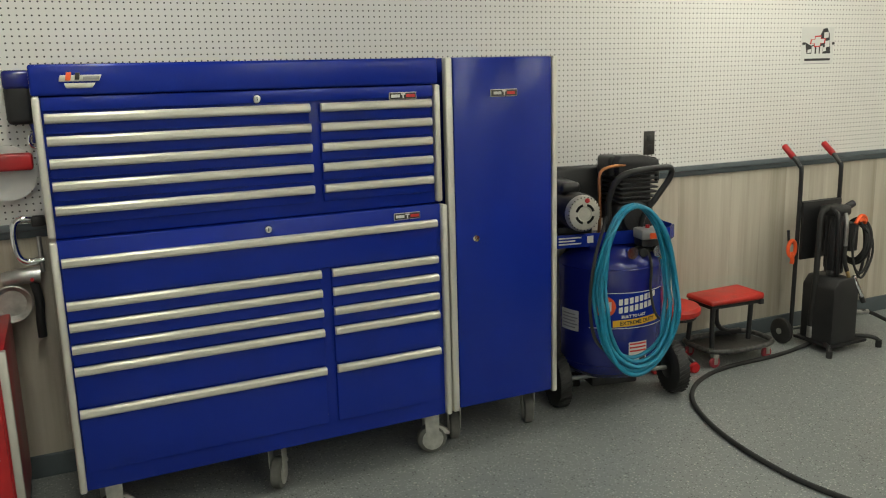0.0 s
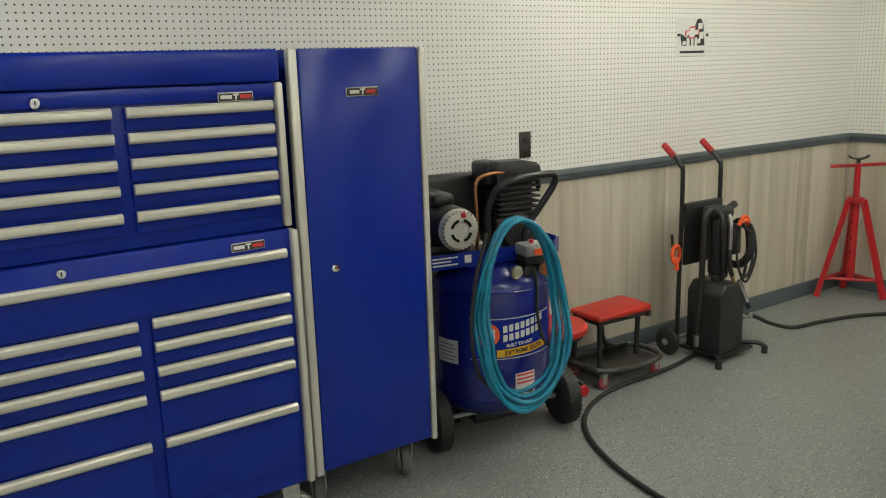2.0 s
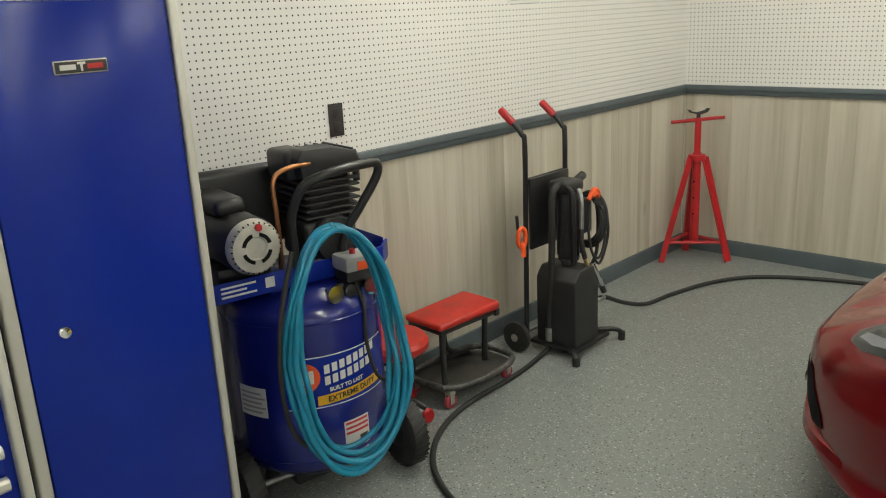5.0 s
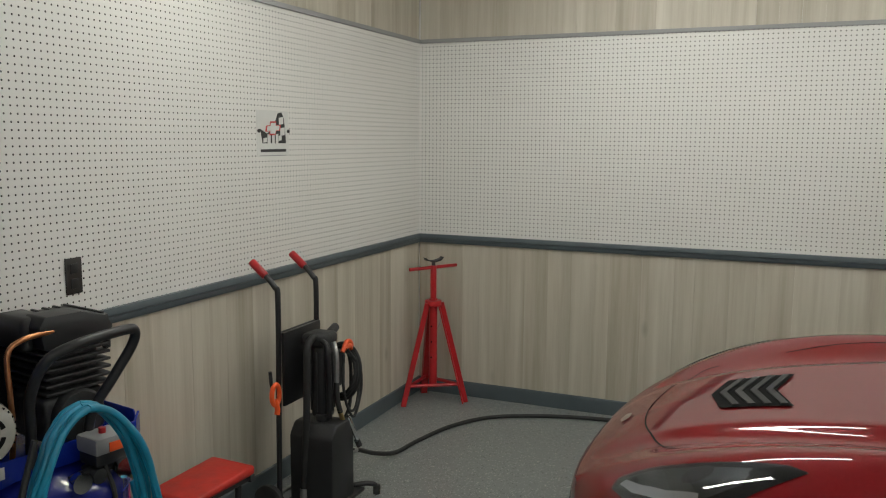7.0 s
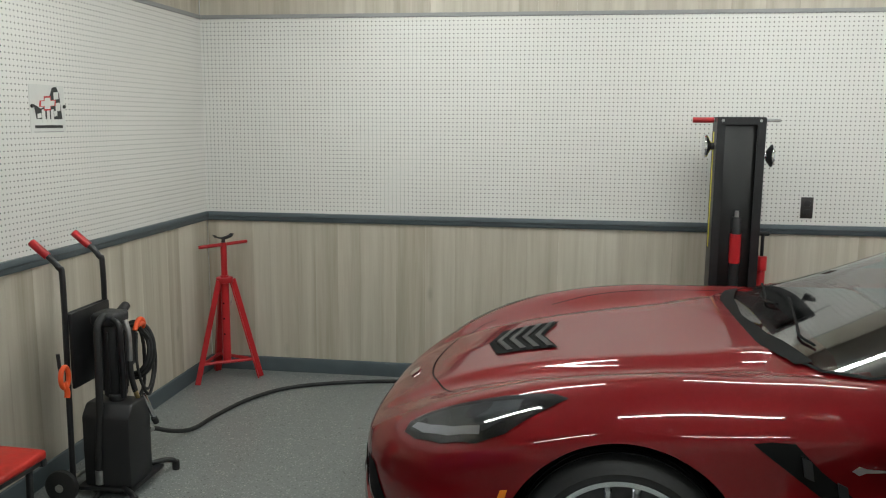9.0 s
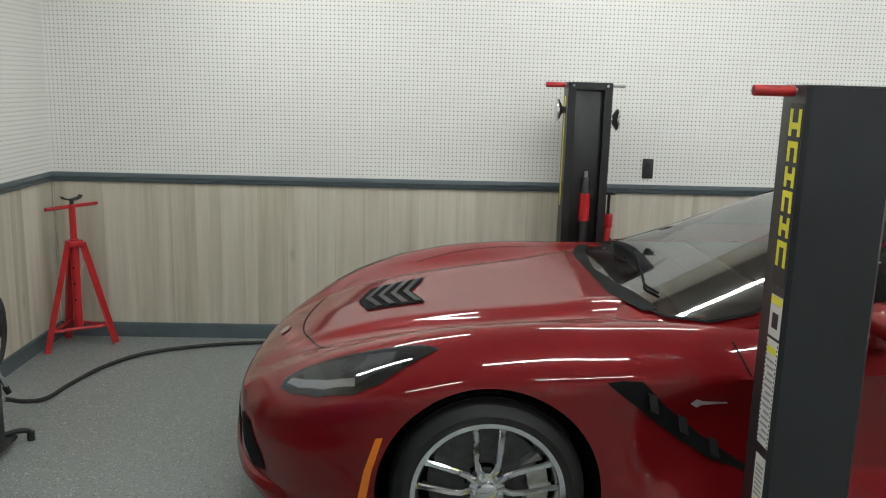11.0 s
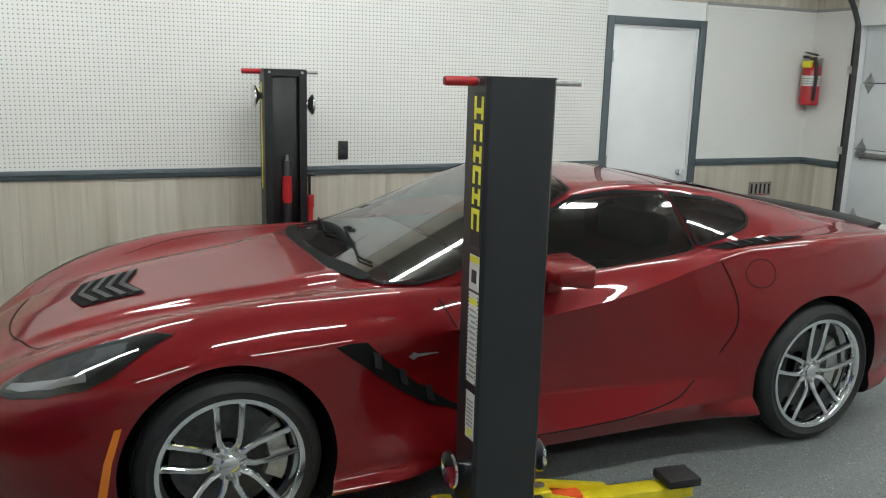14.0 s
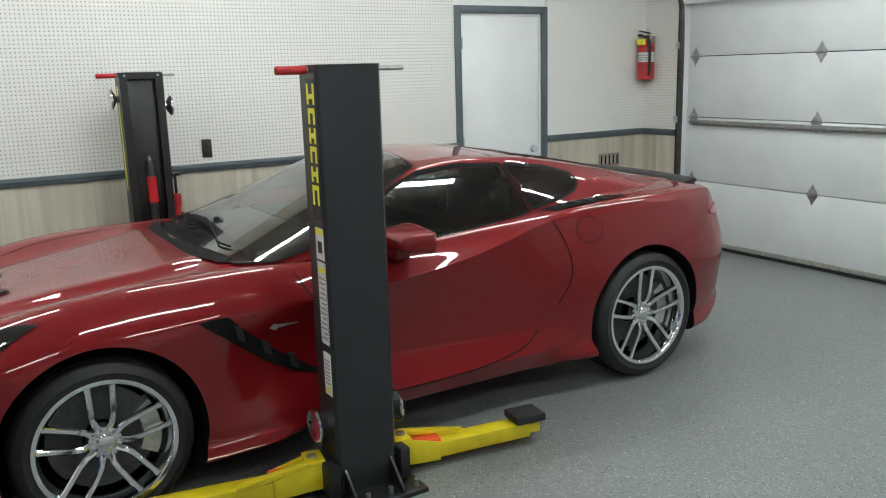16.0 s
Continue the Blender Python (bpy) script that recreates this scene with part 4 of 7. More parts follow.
def wheel(car, x, s, r, rim_r, width, side):
    """Tyre, ten-spoke chrome rim, brake disc and caliper; side -1 faces -x."""
    place = Matrix.Translation((x, s, r)) @ pose(0, 0, 0, 0, 0, 180 if side > 0 else 0)
    h = width / 2
    prof = ((rim_r + 0.004, -h + 0.012), (rim_r + 0.03, -h), (r - 0.045, -h - 0.004), (r - 0.016, -h + 0.014), (r - 0.004, -h + 0.034), (r, 0), (r - 0.004, h - 0.034), (r - 0.016, h - 0.014), (r - 0.045, h), (rim_r + 0.03, h), (rim_r + 0.004, h - 0.012))
    wh = part("wheel", moved(spin(prof, 64, "X", close=True), place), RUBBER, car, "black low-profile tyre on a chrome wheel")
    grooves = None
    for g in (-0.06, -0.02, 0.02, 0.06):
        grooves = moved(spin(((r - 0.004, g - 0.004), (r + 0.0006, g - 0.004), (r + 0.0006, g + 0.004), (r - 0.004, g + 0.004)), 64, "X", close=True), place) if grooves is None else add(grooves, moved(spin(((r - 0.004, g - 0.004), (r + 0.0006, g - 0.004), (r + 0.0006, g + 0.004), (r - 0.004, g + 0.004)), 64, "X", close=True), place))
    part("tread_groove", grooves, DARK, wh)
    lip = spin(((rim_r - 0.020, -h + 0.016), (rim_r - 0.012, -h + 0.005), (rim_r + 0.004, -h + 0.003), (rim_r + 0.008, -h + 0.012), (rim_r + 0.004, -h + 0.022), (rim_r - 0.010, -h + 0.030), (rim_r - 0.022, -h + 0.10), (rim_r - 0.03, h - 0.02), (rim_r - 0.036, h - 0.02), (rim_r - 0.028, -h + 0.10)), 64, "X", close=True)
    part("rim", moved(lip, place), CHROME, wh, "chrome rim barrel")
    for k in range(5):
        for lean in (-1, 1):
            sp = bmesh.new()
            rows = []
            for rad, off, out, wd, th in ((0.040, 0.012, -h + 0.050, 0.014, 0.034), (0.062, 0.021, -h + 0.044, 0.0145, 0.034), (0.085, 0.032, -h + 0.037, 0.0125, 0.032), (0.12, 0.038, -h + 0.031, 0.0110, 0.030), (rim_r - 0.04, 0.042, -h + 0.019, 0.0108, 0.028), (rim_r - 0.008, 0.044, -h + 0.012, 0.0150, 0.026)):
                c = Vector((0, math.sqrt(rad * rad - off * off), off * lean))
                tan = Vector((0, 0, 1))
                rows.append([sp.verts.new(c + tan * wd * u + Vector((out + d, 0, 0))) for u, d in ((-1, th), (-1, 0.005), (-0.6, 0.0), (0.6, 0.0), (1, 0.005), (1, th))])
            for p, q in zip(rows, rows[1:]):
                for i in range(6):
                    sp.faces.new((p[i], p[(i + 1) % 6], q[(i + 1) % 6], q[i]))
            sp.faces.new(rows[0][::-1])
            sp.faces.new(rows[-1])
            part("spoke", moved(sp, place @ pose(0, 0, 0, 90 + 72 * k)), CHROME, wh)
    hub = spin(((0.0, -h + 0.036), (0.026, -h + 0.036), (0.032, -h + 0.040), (0.034, -h + 0.047), (0.060, -h + 0.050), (0.066, -h + 0.06), (0.066, -h + 0.09), (0.0, -h + 0.09)), 32, "X")
    part("hub", moved(hub, place), CHROME, wh, "chrome centre cap")
    for k in range(5):
        a = radians(72 * k + 54)
        y, z = 0.048 * math.cos(a), 0.048 * math.sin(a)
        part("lug_nut", moved(cyl((-h + 0.034, y, z), (-h + 0.055, y, z), 0.009, 0.010, n=6), place), STEEL, wh)
    part("brake_disc", moved(spin(((0.07, -0.008), (rim_r - 0.055, -0.008), (rim_r - 0.055, 0.014), (0.07, 0.014)), 48, "X", close=True), place), DISC, wh, "dark steel brake disc")
    cal = bmesh.new()
    rows = []
    for k in range(9):
        a = radians(-6 + 8 * k)
        rows.append([cal.verts.new((d, q * math.cos(a), q * math.sin(a))) for q, d in ((rim_r - 0.11, -0.05), (rim_r - 0.042, -0.05), (rim_r - 0.038, 0.02), (rim_r - 0.11, 0.02))])
    for p, q in zip(rows, rows[1:]):
        for i in range(4):
            cal.faces.new((p[i], p[(i + 1) % 4], q[(i + 1) % 4], q[i]))
    cal.faces.new(rows[0][::-1])
    cal.faces.new(rows[-1])
    part("brake_caliper", moved(cal, place @ pose(0, 0, 0, 150 if side < 0 else 0)), PLATE, wh, "grey brake caliper")
    # Added dark disc standing in for the shade deep in the wheel well.
    part("dust_shield", moved(spin(((0.05, 0.045), (rim_r - 0.04, 0.045), (rim_r - 0.04, 0.06), (0.05, 0.06)), 32, "X", close=True), place), DARK, wh, "dark disc added to shade the wheel well")


def carve(bm, cutters, material):
    """The mesh left when cylinders are cut out of a closed skin; the cut faces take the second material."""
    me = finish(bm, "body", list(material), 30)
    ob = new("body", me)
    made = []
    for cut in cutters:
        cme = finish(cut, "cut", list(material), 0)
        for p in cme.polygons:
            p.material_index = 1
        c = new("cut", cme)
        made.append(c)
        mod = ob.modifiers.new("cut", "BOOLEAN")
        mod.operation, mod.solver, mod.object = "DIFFERENCE", "EXACT", c
    bpy.context.view_layer.update()
    done = bpy.data.meshes.new_from_object(ob.evaluated_get(bpy.context.evaluated_depsgraph_get()))
    for o in (ob, *made):
        bpy.data.objects.remove(o)
    return done


SIDE_GLASS = [(-1.00, 0.885), (-1.30, 0.866), (-1.60, 0.868), (-1.85, 0.902), (-2.08, 0.950), (-2.035, 1.07), (-1.995, 1.172), (-1.74, 1.188), (-1.52, 1.172), (-1.36, 1.105), (-1.16, 1.0)]
QUARTER_GLASS = [(-2.105, 0.957), (-2.30, 0.985), (-2.43, 1.014), (-2.475, 1.05), (-2.455, 1.088), (-2.30, 1.134), (-2.025, 1.170), (-2.065, 1.07)]
SCREEN = [(-0.535, -1.53), (-0.605, -1.34), (-0.682, -1.06), (-0.722, -0.9), (-0.712, -0.75), (-0.655, -0.62), (-0.52, -0.535), (-0.3, -0.485), (0, -0.465), (0.3, -0.485), (0.52, -0.535), (0.655, -0.62), (0.712, -0.75), (0.722, -0.9), (0.682, -1.06), (0.605, -1.34), (0.535, -1.53), (0.25, -1.585), (0, -1.6), (-0.25, -1.585)]
REAR_GLASS = [(-0.42, -2.20), (0.42, -2.20), (0.40, -2.6), (0.36, -3.05), (-0.36, -3.05), (-0.40, -2.6)]


def shrunk(poly, k):
    cx, cy = sum(p[0] for p in poly) / len(poly), sum(p[1] for p in poly) / len(poly)
    out = []
    for x, y in poly:
        d = math.hypot(x - cx, y - cy)
        out.append((x + (cx - x) * k / d, y + (cy - y) * k / d))
    return out


def face_out(ob, inner):
    """Turns a sheet's faces away from a point inside the car."""
    me = ob.data
    total = sum((p.center - Vector(inner)).dot(p.normal) * p.area for p in me.polygons)
    if total < 0:
        me.flip_normals()


def sports_car():
    car = thing("sports_car", (CAR_X, CAR_Y, 0), "low candy red two-seat sports coupe with chrome wheels, parked", "car")
    stations = sorted(set([round(0.93 - 4.47 * i / 120, 4) for i in range(121)] + [0.925, 0.915, 0.905, 0.88, -3.52, -3.535]))
    skin_bm = loft(body_half, stations, 9)
    skin = tree(skin_bm)
    cuts = []
    for s, r in ((0.0, 0.372), (-WHEELBASE, 0.388)):
        for x in (-1, 1):
            cuts.append(cyl((x * 0.58, s, 0.335), (x * 1.2, s, 0.335), r, n=72))
    body = new("body", carve(skin_bm, cuts, (PAINT, DARK)))
    for p in body.data.polygons:
        p.use_smooth = True
    body.data.set_sharp_from_angle(angle=radians(38))
    body.parent = car
    tagged(body, "candy red body shell")
    # greenhouse with openings for the glass
    cab = loft(cabin_section, [-3.42 + 3.0 * i / 90 for i in range(91)], 5)
    cskin = tree(cab)
    gone = []
    for f in cab.faces:
        c = f.calc_center_median()
        if f.normal.z > -0.2 and len(f.verts) == 4:
            if any(inside((c.y, c.z), shrunk(q, 0.016)) for q in (SIDE_GLASS, QUARTER_GLASS)) and abs(c.x) > 0.4:
                gone.append(f)
            elif any(inside((c.x, c.y), shrunk(q, 0.02)) for q in (SCREEN, REAR_GLASS)) and f.normal.z > 0.2:
                gone.append(f)
    bmesh.ops.delete(cab, geom=gone, context="FACES")
    part("roof", cab, PAINT, car, "red roof and pillars", 38)
    for outline, view, glass, name in ((SIDE_GLASS, "side", TINT2, "side_window"), (QUARTER_GLASS, "side", TINT2, "quarter_window"), (SCREEN, "top", TINT, "windscreen"), (REAR_GLASS, "top", TINT2, "rear_window")):
        for mirror in ((False, True) if view == "side" else (False,)):
            g = part(name, patch(cskin, outline, view, 0.006, 0.03, 0, mirror, 0, 5 if view == "top" else 2), glass, car, "dark tinted glass" if glass is TINT2 else "laminated windscreen", 175)
            face_out(g, (0, -1.7, 0.6))
            edge = [*outline, outline[0]]
            b = None
            for p, q in zip(edge, edge[1:]):
                piece = strip(cskin, (p, q), 0.016 if view == "side" else 0.014, view, 0.0075, mirror)
                b = piece if b is None else add(b, piece)
            part("frit_edge", b, SEAL, g, "black glass edge", 60)
    # dark cabin: dashboard, seats, steering wheel
    part("dashboard", box((-0.62, -1.12, 0.80), (0.62, -0.70, 0.915), 0.05, 3), PLASTIC, car, "black dashboard")
    # Dark sheet at belt height stands in for the shaded cabin below.
    part("cabin_floor", box((-0.66, -2.45, 0.900), (0.66, -1.13, 0.905)), DARK, car)
    for x in (-0.36, 0.36):
        seat = box((x - 0.21, -2.10, 0.84), (x + 0.21, -1.93, 1.07), 0.06, 3)
        box((x - 0.13, -2.08, 1.06), (x + 0.13, -1.97, 1.15), 0.04, 3, bm=seat)
        part("seat", seat, PLASTIC, car, "black leather seat")
    part("steering_wheel", moved(tube([(0.165 * math.cos(a), 0, 0.165 * math.sin(a)) for a in [2 * math.pi * i / 24 for i in range(25)]], 0.014, 8, 1, False), pose(-0.36, -1.26, 0.90, 22)), PLASTIC, car)
    # cowl, wipers
    part("cowl", patch(cskin, [(-0.60, -0.555), (-0.3, -0.47), (0, -0.44), (0.3, -0.47), (0.60, -0.555), (0.60, -0.61), (0.3, -0.535), (0, -0.51), (-0.3, -0.535), (-0.60, -0.61)], "top", 0.010, 0.05), SEAL, car, "black cowl panel")
    for x0, x1 in ((-0.50, 0.06), (0.0, 0.52)):
        b = None
        line = []
        for k in range(7):
            x = x0 + (x1 - x0) * k / 6
            place, normal, _, _ = cskin.ray_cast(Vector((x, -0.60 - 0.10 * k / 6 - (0.04 if k == 0 else 0), 3)), Vector((0, 0, -1)))
            line.append(place + normal * 0.016)
        part("wiper", tube(line, 0.005, 8, 3), SEAL, car, "black wiper arm")
    part("roof_joint", strip(cskin, [(-0.545, -2.0), (-0.3, -2.02), (0, -2.03), (0.3, -2.02), (0.545, -2.0)], 0.006, "top", 0.0015), DARK, car, "roof panel joint", 60)
    # bonnet vent with slanted louvres
    vent = [(-0.180, 0.440), (0.0, 0.485), (0.180, 0.440), (0.208, 0.205), (0.0, 0.262), (-0.208, 0.205)]
    vp = part("bonnet_vent", patch(skin, vent, "top", 0.005, 0.02), DARK, car, "black louvred bonnet vent", 60)
    for k in range(4):
        y = 0.232 + 0.052 * k
        hw = 0.190 - 0.007 * k
        lou = patch(skin, [(-hw, y - 0.010), (0, y + 0.044), (hw, y - 0.010), (hw, y + 0.013), (0, y + 0.067), (-hw, y + 0.013)], "top", 0.006, 0.02, 0.005)
        part("louvre", lou, PLASTIC, vp, smooth=30)
    # shut lines
    gap = [(-0.515, 0.50), (-0.47, 0.575), (-0.25, 0.675), (0.0, 0.71), (0.25, 0.675), (0.47, 0.575), (0.515, 0.50)]
    part("bonnet_gap", strip(skin, gap, 0.006, "top", 0.0015), DARK, car, smooth=60)
    for mirror in (False, True):
        part("bonnet_gap", strip(skin, [(-0.58, 0.24), (-0.645, 0.0), (-0.665, -0.3), (-0.66, -0.54)], 0.005, "top", 0.0015, mirror), DARK, car, smooth=60)
        head_lamp(car, skin, mirror)
        side_details(car, skin, mirror)
    nose(car, skin)
    tail(car, skin)
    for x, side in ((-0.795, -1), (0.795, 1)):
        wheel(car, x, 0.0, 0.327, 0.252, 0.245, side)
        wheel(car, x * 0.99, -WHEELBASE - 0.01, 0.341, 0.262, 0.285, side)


def head_lamp(car, skin, mirror):
    out = [(-0.645, 0.695), (-0.67, 0.71), (-0.73, 0.665), (-0.805, 0.57), (-0.862, 0.45), (-0.872, 0.36), (-0.85, 0.27), (-0.818, 0.165), (-0.79, 0.215), (-0.757, 0.34), (-0.712, 0.49), (-0.665, 0.62)]
    base = part("head_lamp", patch(skin, out, "top", 0.002, 0.03, 0, mirror), PLASTIC, car, "slanted headlamp with clear lens", 60)
    inner = [(-0.662, 0.675), (-0.68, 0.69), (-0.728, 0.645), (-0.79, 0.55), (-0.84, 0.43), (-0.83, 0.33), (-0.79, 0.30), (-0.735, 0.47), (-0.685, 0.60)]
    part("reflector", patch(skin, inner, "top", 0.0032, 0.03, 0, mirror), LAMPBASE, base, "silver reflector bowl", 60)
    part("light_pipe", patch(skin, [(-0.675, 0.685), (-0.735, 0.635), (-0.80, 0.545), (-0.845, 0.44), (-0.822, 0.44), (-0.782, 0.53), (-0.725, 0.612), (-0.674, 0.665)], "top", 0.0044, 0.03, 0, mirror), BADGE, base, "pale light bar", 60)
    part("projector", patch(skin, [(-0.765 + 0.024 * math.cos(a), 0.45 + 0.045 * math.sin(a)) for a in [2 * math.pi * k / 14 for k in range(14)]], "top", 0.0044, 0.03, 0, mirror), DISC, base, "dark projector bowl", 60)
    part("lamp_tail", patch(skin, [(-0.818, 0.18), (-0.795, 0.225), (-0.778, 0.29), (-0.80, 0.315), (-0.842, 0.28)], "top", 0.0044, 0.03, 0, mirror), PLASTIC, base, "black lamp tail", 60)
    face_out(part("lens", patch(skin, out, "top", 0.0062, 0.03, 0, mirror), LENS, base, "clear lamp lens", 60), (0, 0, 0.2))


def side_details(car, skin, mirror):
    # fender vent behind the front wheel
    v = [(-0.365, 0.728), (-0.42, 0.735), (-0.485, 0.732), (-0.57, 0.645), (-0.70, 0.535), (-0.84, 0.44), (-0.93, 0.395), (-0.90, 0.385), (-0.84, 0.412), (-0.75, 0.442), (-0.64, 0.51), (-0.555, 0.575), (-0.46, 0.655)]
    fv = part("side_vent", patch(skin, v, "side", 0.004, 0.03, 0, mirror), DARK, car, "black side vent behind the front wheel", 60)
    for k in range(3):
        s, z = -0.50 - 0.115 * k, 0.665 - 0.085 * k
        part("vent_blade", patch(skin, [(s, z + 0.035), (s - 0.03, z + 0.02), (s - 0.045, z - 0.045), (s - 0.015, z - 0.03)], "side", 0.008, 0.03, 0.008, mirror), PLASTIC, fv, smooth=30)
    # door outline
    for line in ([(-0.80, 0.84), (-0.90, 0.62), (-0.95, 0.42)], [(-1.0, 0.275), (-1.3, 0.262), (-1.65, 0.275), (-1.90, 0.315), (-2.02, 0.385)], [(-2.13, 0.50), (-2.205, 0.62), (-2.205, 0.74), (-2.165, 0.84), (-2.12, 0.915)]):
        part("door_gap", strip(skin, line, 0.006, "side", 0.0015, mirror), DARK, car, smooth=60)
    # badge
    part("fender_badge", patch(skin, [(-0.650, 0.655), (-0.668, 0.672), (-0.690, 0.664), (-0.775, 0.657), (-0.775, 0.654), (-0.690, 0.650), (-0.672, 0.640)], "side", 0.005, 0.02, 0.003, mirror), BADGE, car, "chrome fender badge", 30)
    # amber marker
    part("side_marker", patch(skin, [(0.345, 0.535), (0.368, 0.53), (0.405, 0.42), (0.43, 0.29), (0.405, 0.27), (0.38, 0.42)], "side", 0.005, 0.03, 0.004, mirror), AMBER, car, "amber side marker", 30)
    # mirror
    sx = 1 if mirror else -1
    mb = box((-0.05, -0.085, -0.06), (0.19, 0.085, 0.056), 0.022, 3)
    for q in mb.verts:
        q.co.z *= (1 - 0.20 * max(q.co.x, 0) / 0.19) * (1 - 0.45 * max(q.co.y, 0) / 0.085)
        q.co.x -= 0.25 * max(q.co.y, 0)
        q.co.y += 0.03 * q.co.x
    part("door_mirror", moved(mb, Matrix.Translation((sx * 0.845, -1.285, 0.935)) @ Matrix.Diagonal((sx, 1, 1, 1))), PAINT, car, "red door mirror", 60)
    part("mirror_foot", moved(box((-0.06, -0.05, -0.09), (0.05, 0.03, -0.02), 0.02, 3), Matrix.Translation((sx * 0.82, -1.27, 0.925)) @ Matrix.Diagonal((sx, 1, 1, 1))), PAINT, car)
    # rear quarter intake and fuel flap
    qi = part("quarter_intake", patch(skin, [(-0.745, -2.13), (-0.805, -2.19), (-0.812, -2.42), (-0.775, -2.70), (-0.725, -2.45)], "top", 0.006, 0.02, 0, mirror), DARK, car, "black slatted quarter intake", 60)
    for k in range(4):
        s = -2.24 - 0.085 * k
        part("intake_slat", patch(skin, [(-0.745, s), (-0.80, s - 0.02), (-0.80, s - 0.032), (-0.745, s - 0.012)], "top", 0.009, 0.03, 0.005, mirror), PLASTIC, qi, smooth=30)
    ring = [(-2.34 + 0.082 * math.cos(a), 0.845 + 0.062 * math.sin(a)) for a in [2 * math.pi * k / 24 for k in range(25)]]
    part("fuel_flap_gap", strip(skin, ring, 0.004, "side", 0.0015, mirror), DARK, car, smooth=60)
    # rear side marker
    part("rear_marker", patch(skin, [(-3.26, 0.835), (-3.40, 0.865), (-3.42, 0.82), (-3.28, 0.81)], "side", 0.004, 0.03, 0.004, mirror), LAMPLENS, car, "red rear side lamp", 30)


def nose(car, skin):
    part("grille", patch(skin, [(-0.46, 0.40), (-0.30, 0.445), (0.30, 0.445), (0.46, 0.40), (0.40, 0.27), (0.22, 0.24), (-0.22, 0.24), (-0.40, 0.27)], "front", 0.004, 0.05), DARK, car, "black front grille", 60)
    part("grille_bar", strip(skin, [(-0.42, 0.34), (0, 0.35), (0.42, 0.34)], 0.03, "front", 0.012), PLASTIC, car, smooth=60)
    for mirror in (False, True):
        part("brake_duct", patch(skin, [(-0.50, 0.455), (-0.60, 0.45), (-0.67, 0.36), (-0.68, 0.30), (-0.60, 0.285), (-0.52, 0.34)], "front", 0.004, 0.04, 0, mirror), DARK, car, "black corner duct", 60)
    line = [(-0.80, 0.50), (-0.70, 0.70), (-0.5, 0.86), (0, 0.965), (0.5, 0.86), (0.70, 0.70), (0.80, 0.50)]
    pts = curve_points([(a, b, 0) for a, b in line], 8)
    b = bmesh.new()
    rows = []
    for q in pts:
        rows.append([b.verts.new((q.x * k, q.y * j, z)) for k, j, z in ((0.97, 0.93, 0.30), (1.04, 1.015, 0.262), (1.05, 1.02, 0.235), (1.0, 0.95, 0.17))])
    for p, q in zip(rows, rows[1:]):
        for i in range(4):
            b.faces.new((p[i], p[(i + 1) % 4], q[(i + 1) % 4], q[i]))
    b.faces.new(rows[0][::-1])
    b.faces.new(rows[-1])
    part("front_splitter", b, PAINT, car, "red chin spoiler", 30)
    part("nose_badge", patch(skin, [(-0.05, 0.80), (0, 0.815), (0.05, 0.80), (0.03, 0.775), (-0.03, 0.775)], "top", 0.004, 0.03, 0.003), CHROME, car, "chrome crossed nose badge", 30)


def tail(car, skin):
    b = bmesh.new()
    rows = []
    for x in np.linspace(-0.62, 0.62, 17):
        s = -3.43 + 0.10 * (x / 0.62) ** 2
        rows.append([b.verts.new((float(x), float(s + d), z)) for d, z in ((0.05, 0.945), (0.03, 0.968), (-0.055, 0.984), (-0.07, 0.976), (-0.04, 0.95))])
    for p, q in zip(rows, rows[1:]):
        for i in range(5):
            b.faces.new((p[i], p[(i + 1) % 5], q[(i + 1) % 5], q[i]))
    b.faces.new(rows[0][::-1])
    b.faces.new(rows[-1])
    part("rear_spoiler", b, PLASTIC, car, "low black rear spoiler")
    for x in (-0.50, -0.30, 0.30, 0.50):
        part("tail_lamp", patch(skin, [(x - 0.08, 0.80), (x + 0.08, 0.80), (x + 0.07, 0.72), (x - 0.07, 0.72)], "rear", 0.006, 0.04, 0.006), LAMPLENS, car, "red tail lamp", 30)


sports_car()


# ---- car lift: two posts, arms and pads ----
def disc_pad(t, x, y, z, way):
    """A turned chrome cone hung on the side of a post; way is +1 or -1 along y."""
    c = spin(((0.0, 0.0), (0.020, 0.0), (0.024, 0.018), (0.064, 0.040), (0.069, 0.048), (0.064, 0.056), (0.040, 0.042), (0.0, 0.038)), 28, "Y")
    if way < 0:
        moved(c, pose(0, 0, 0, 0, 0, 180))
    part("adapter_cone", moved(c, pose(x, y, z)), CHROME, t, "chrome adapter cone on a pin")


def carry_handle(t, x, y0, y1, z, grip):
    h = part("carry_bar", cyl((x, y0, z), (x, y1, z), 0.009, n=14, bevel=0.002), STEEL, t, "steel carry bar with a red grip")
    part("grip", cyl((x, grip[0], z), (x, grip[1], z), 0.0155, n=16, bevel=0.004), RED, h, "red rubber grip")


def post_shell(depth, half, top, mouth):
    """A channel of bent plate; mouth +1 opens to +x, -1 to -x. The closed face is at x = 0."""
    pl = 0.007
    pts = [(0, -half + 0.012), (0.012, -half), (depth, -half), (depth, -half + 0.045), (depth - pl, -half + 0.045), (depth - pl, -half + pl), (0.015, -half + pl), (pl, -half + 0.015), (pl, half - 0.015), (0.015, half - pl), (depth - pl, half - pl), (depth - pl, half - 0.045), (depth, half - 0.045), (depth, half), (0.012, half), (0, half - 0.012)]
    return prism([(mouth * a, b) for a, b in pts], 0.02, top, "z")


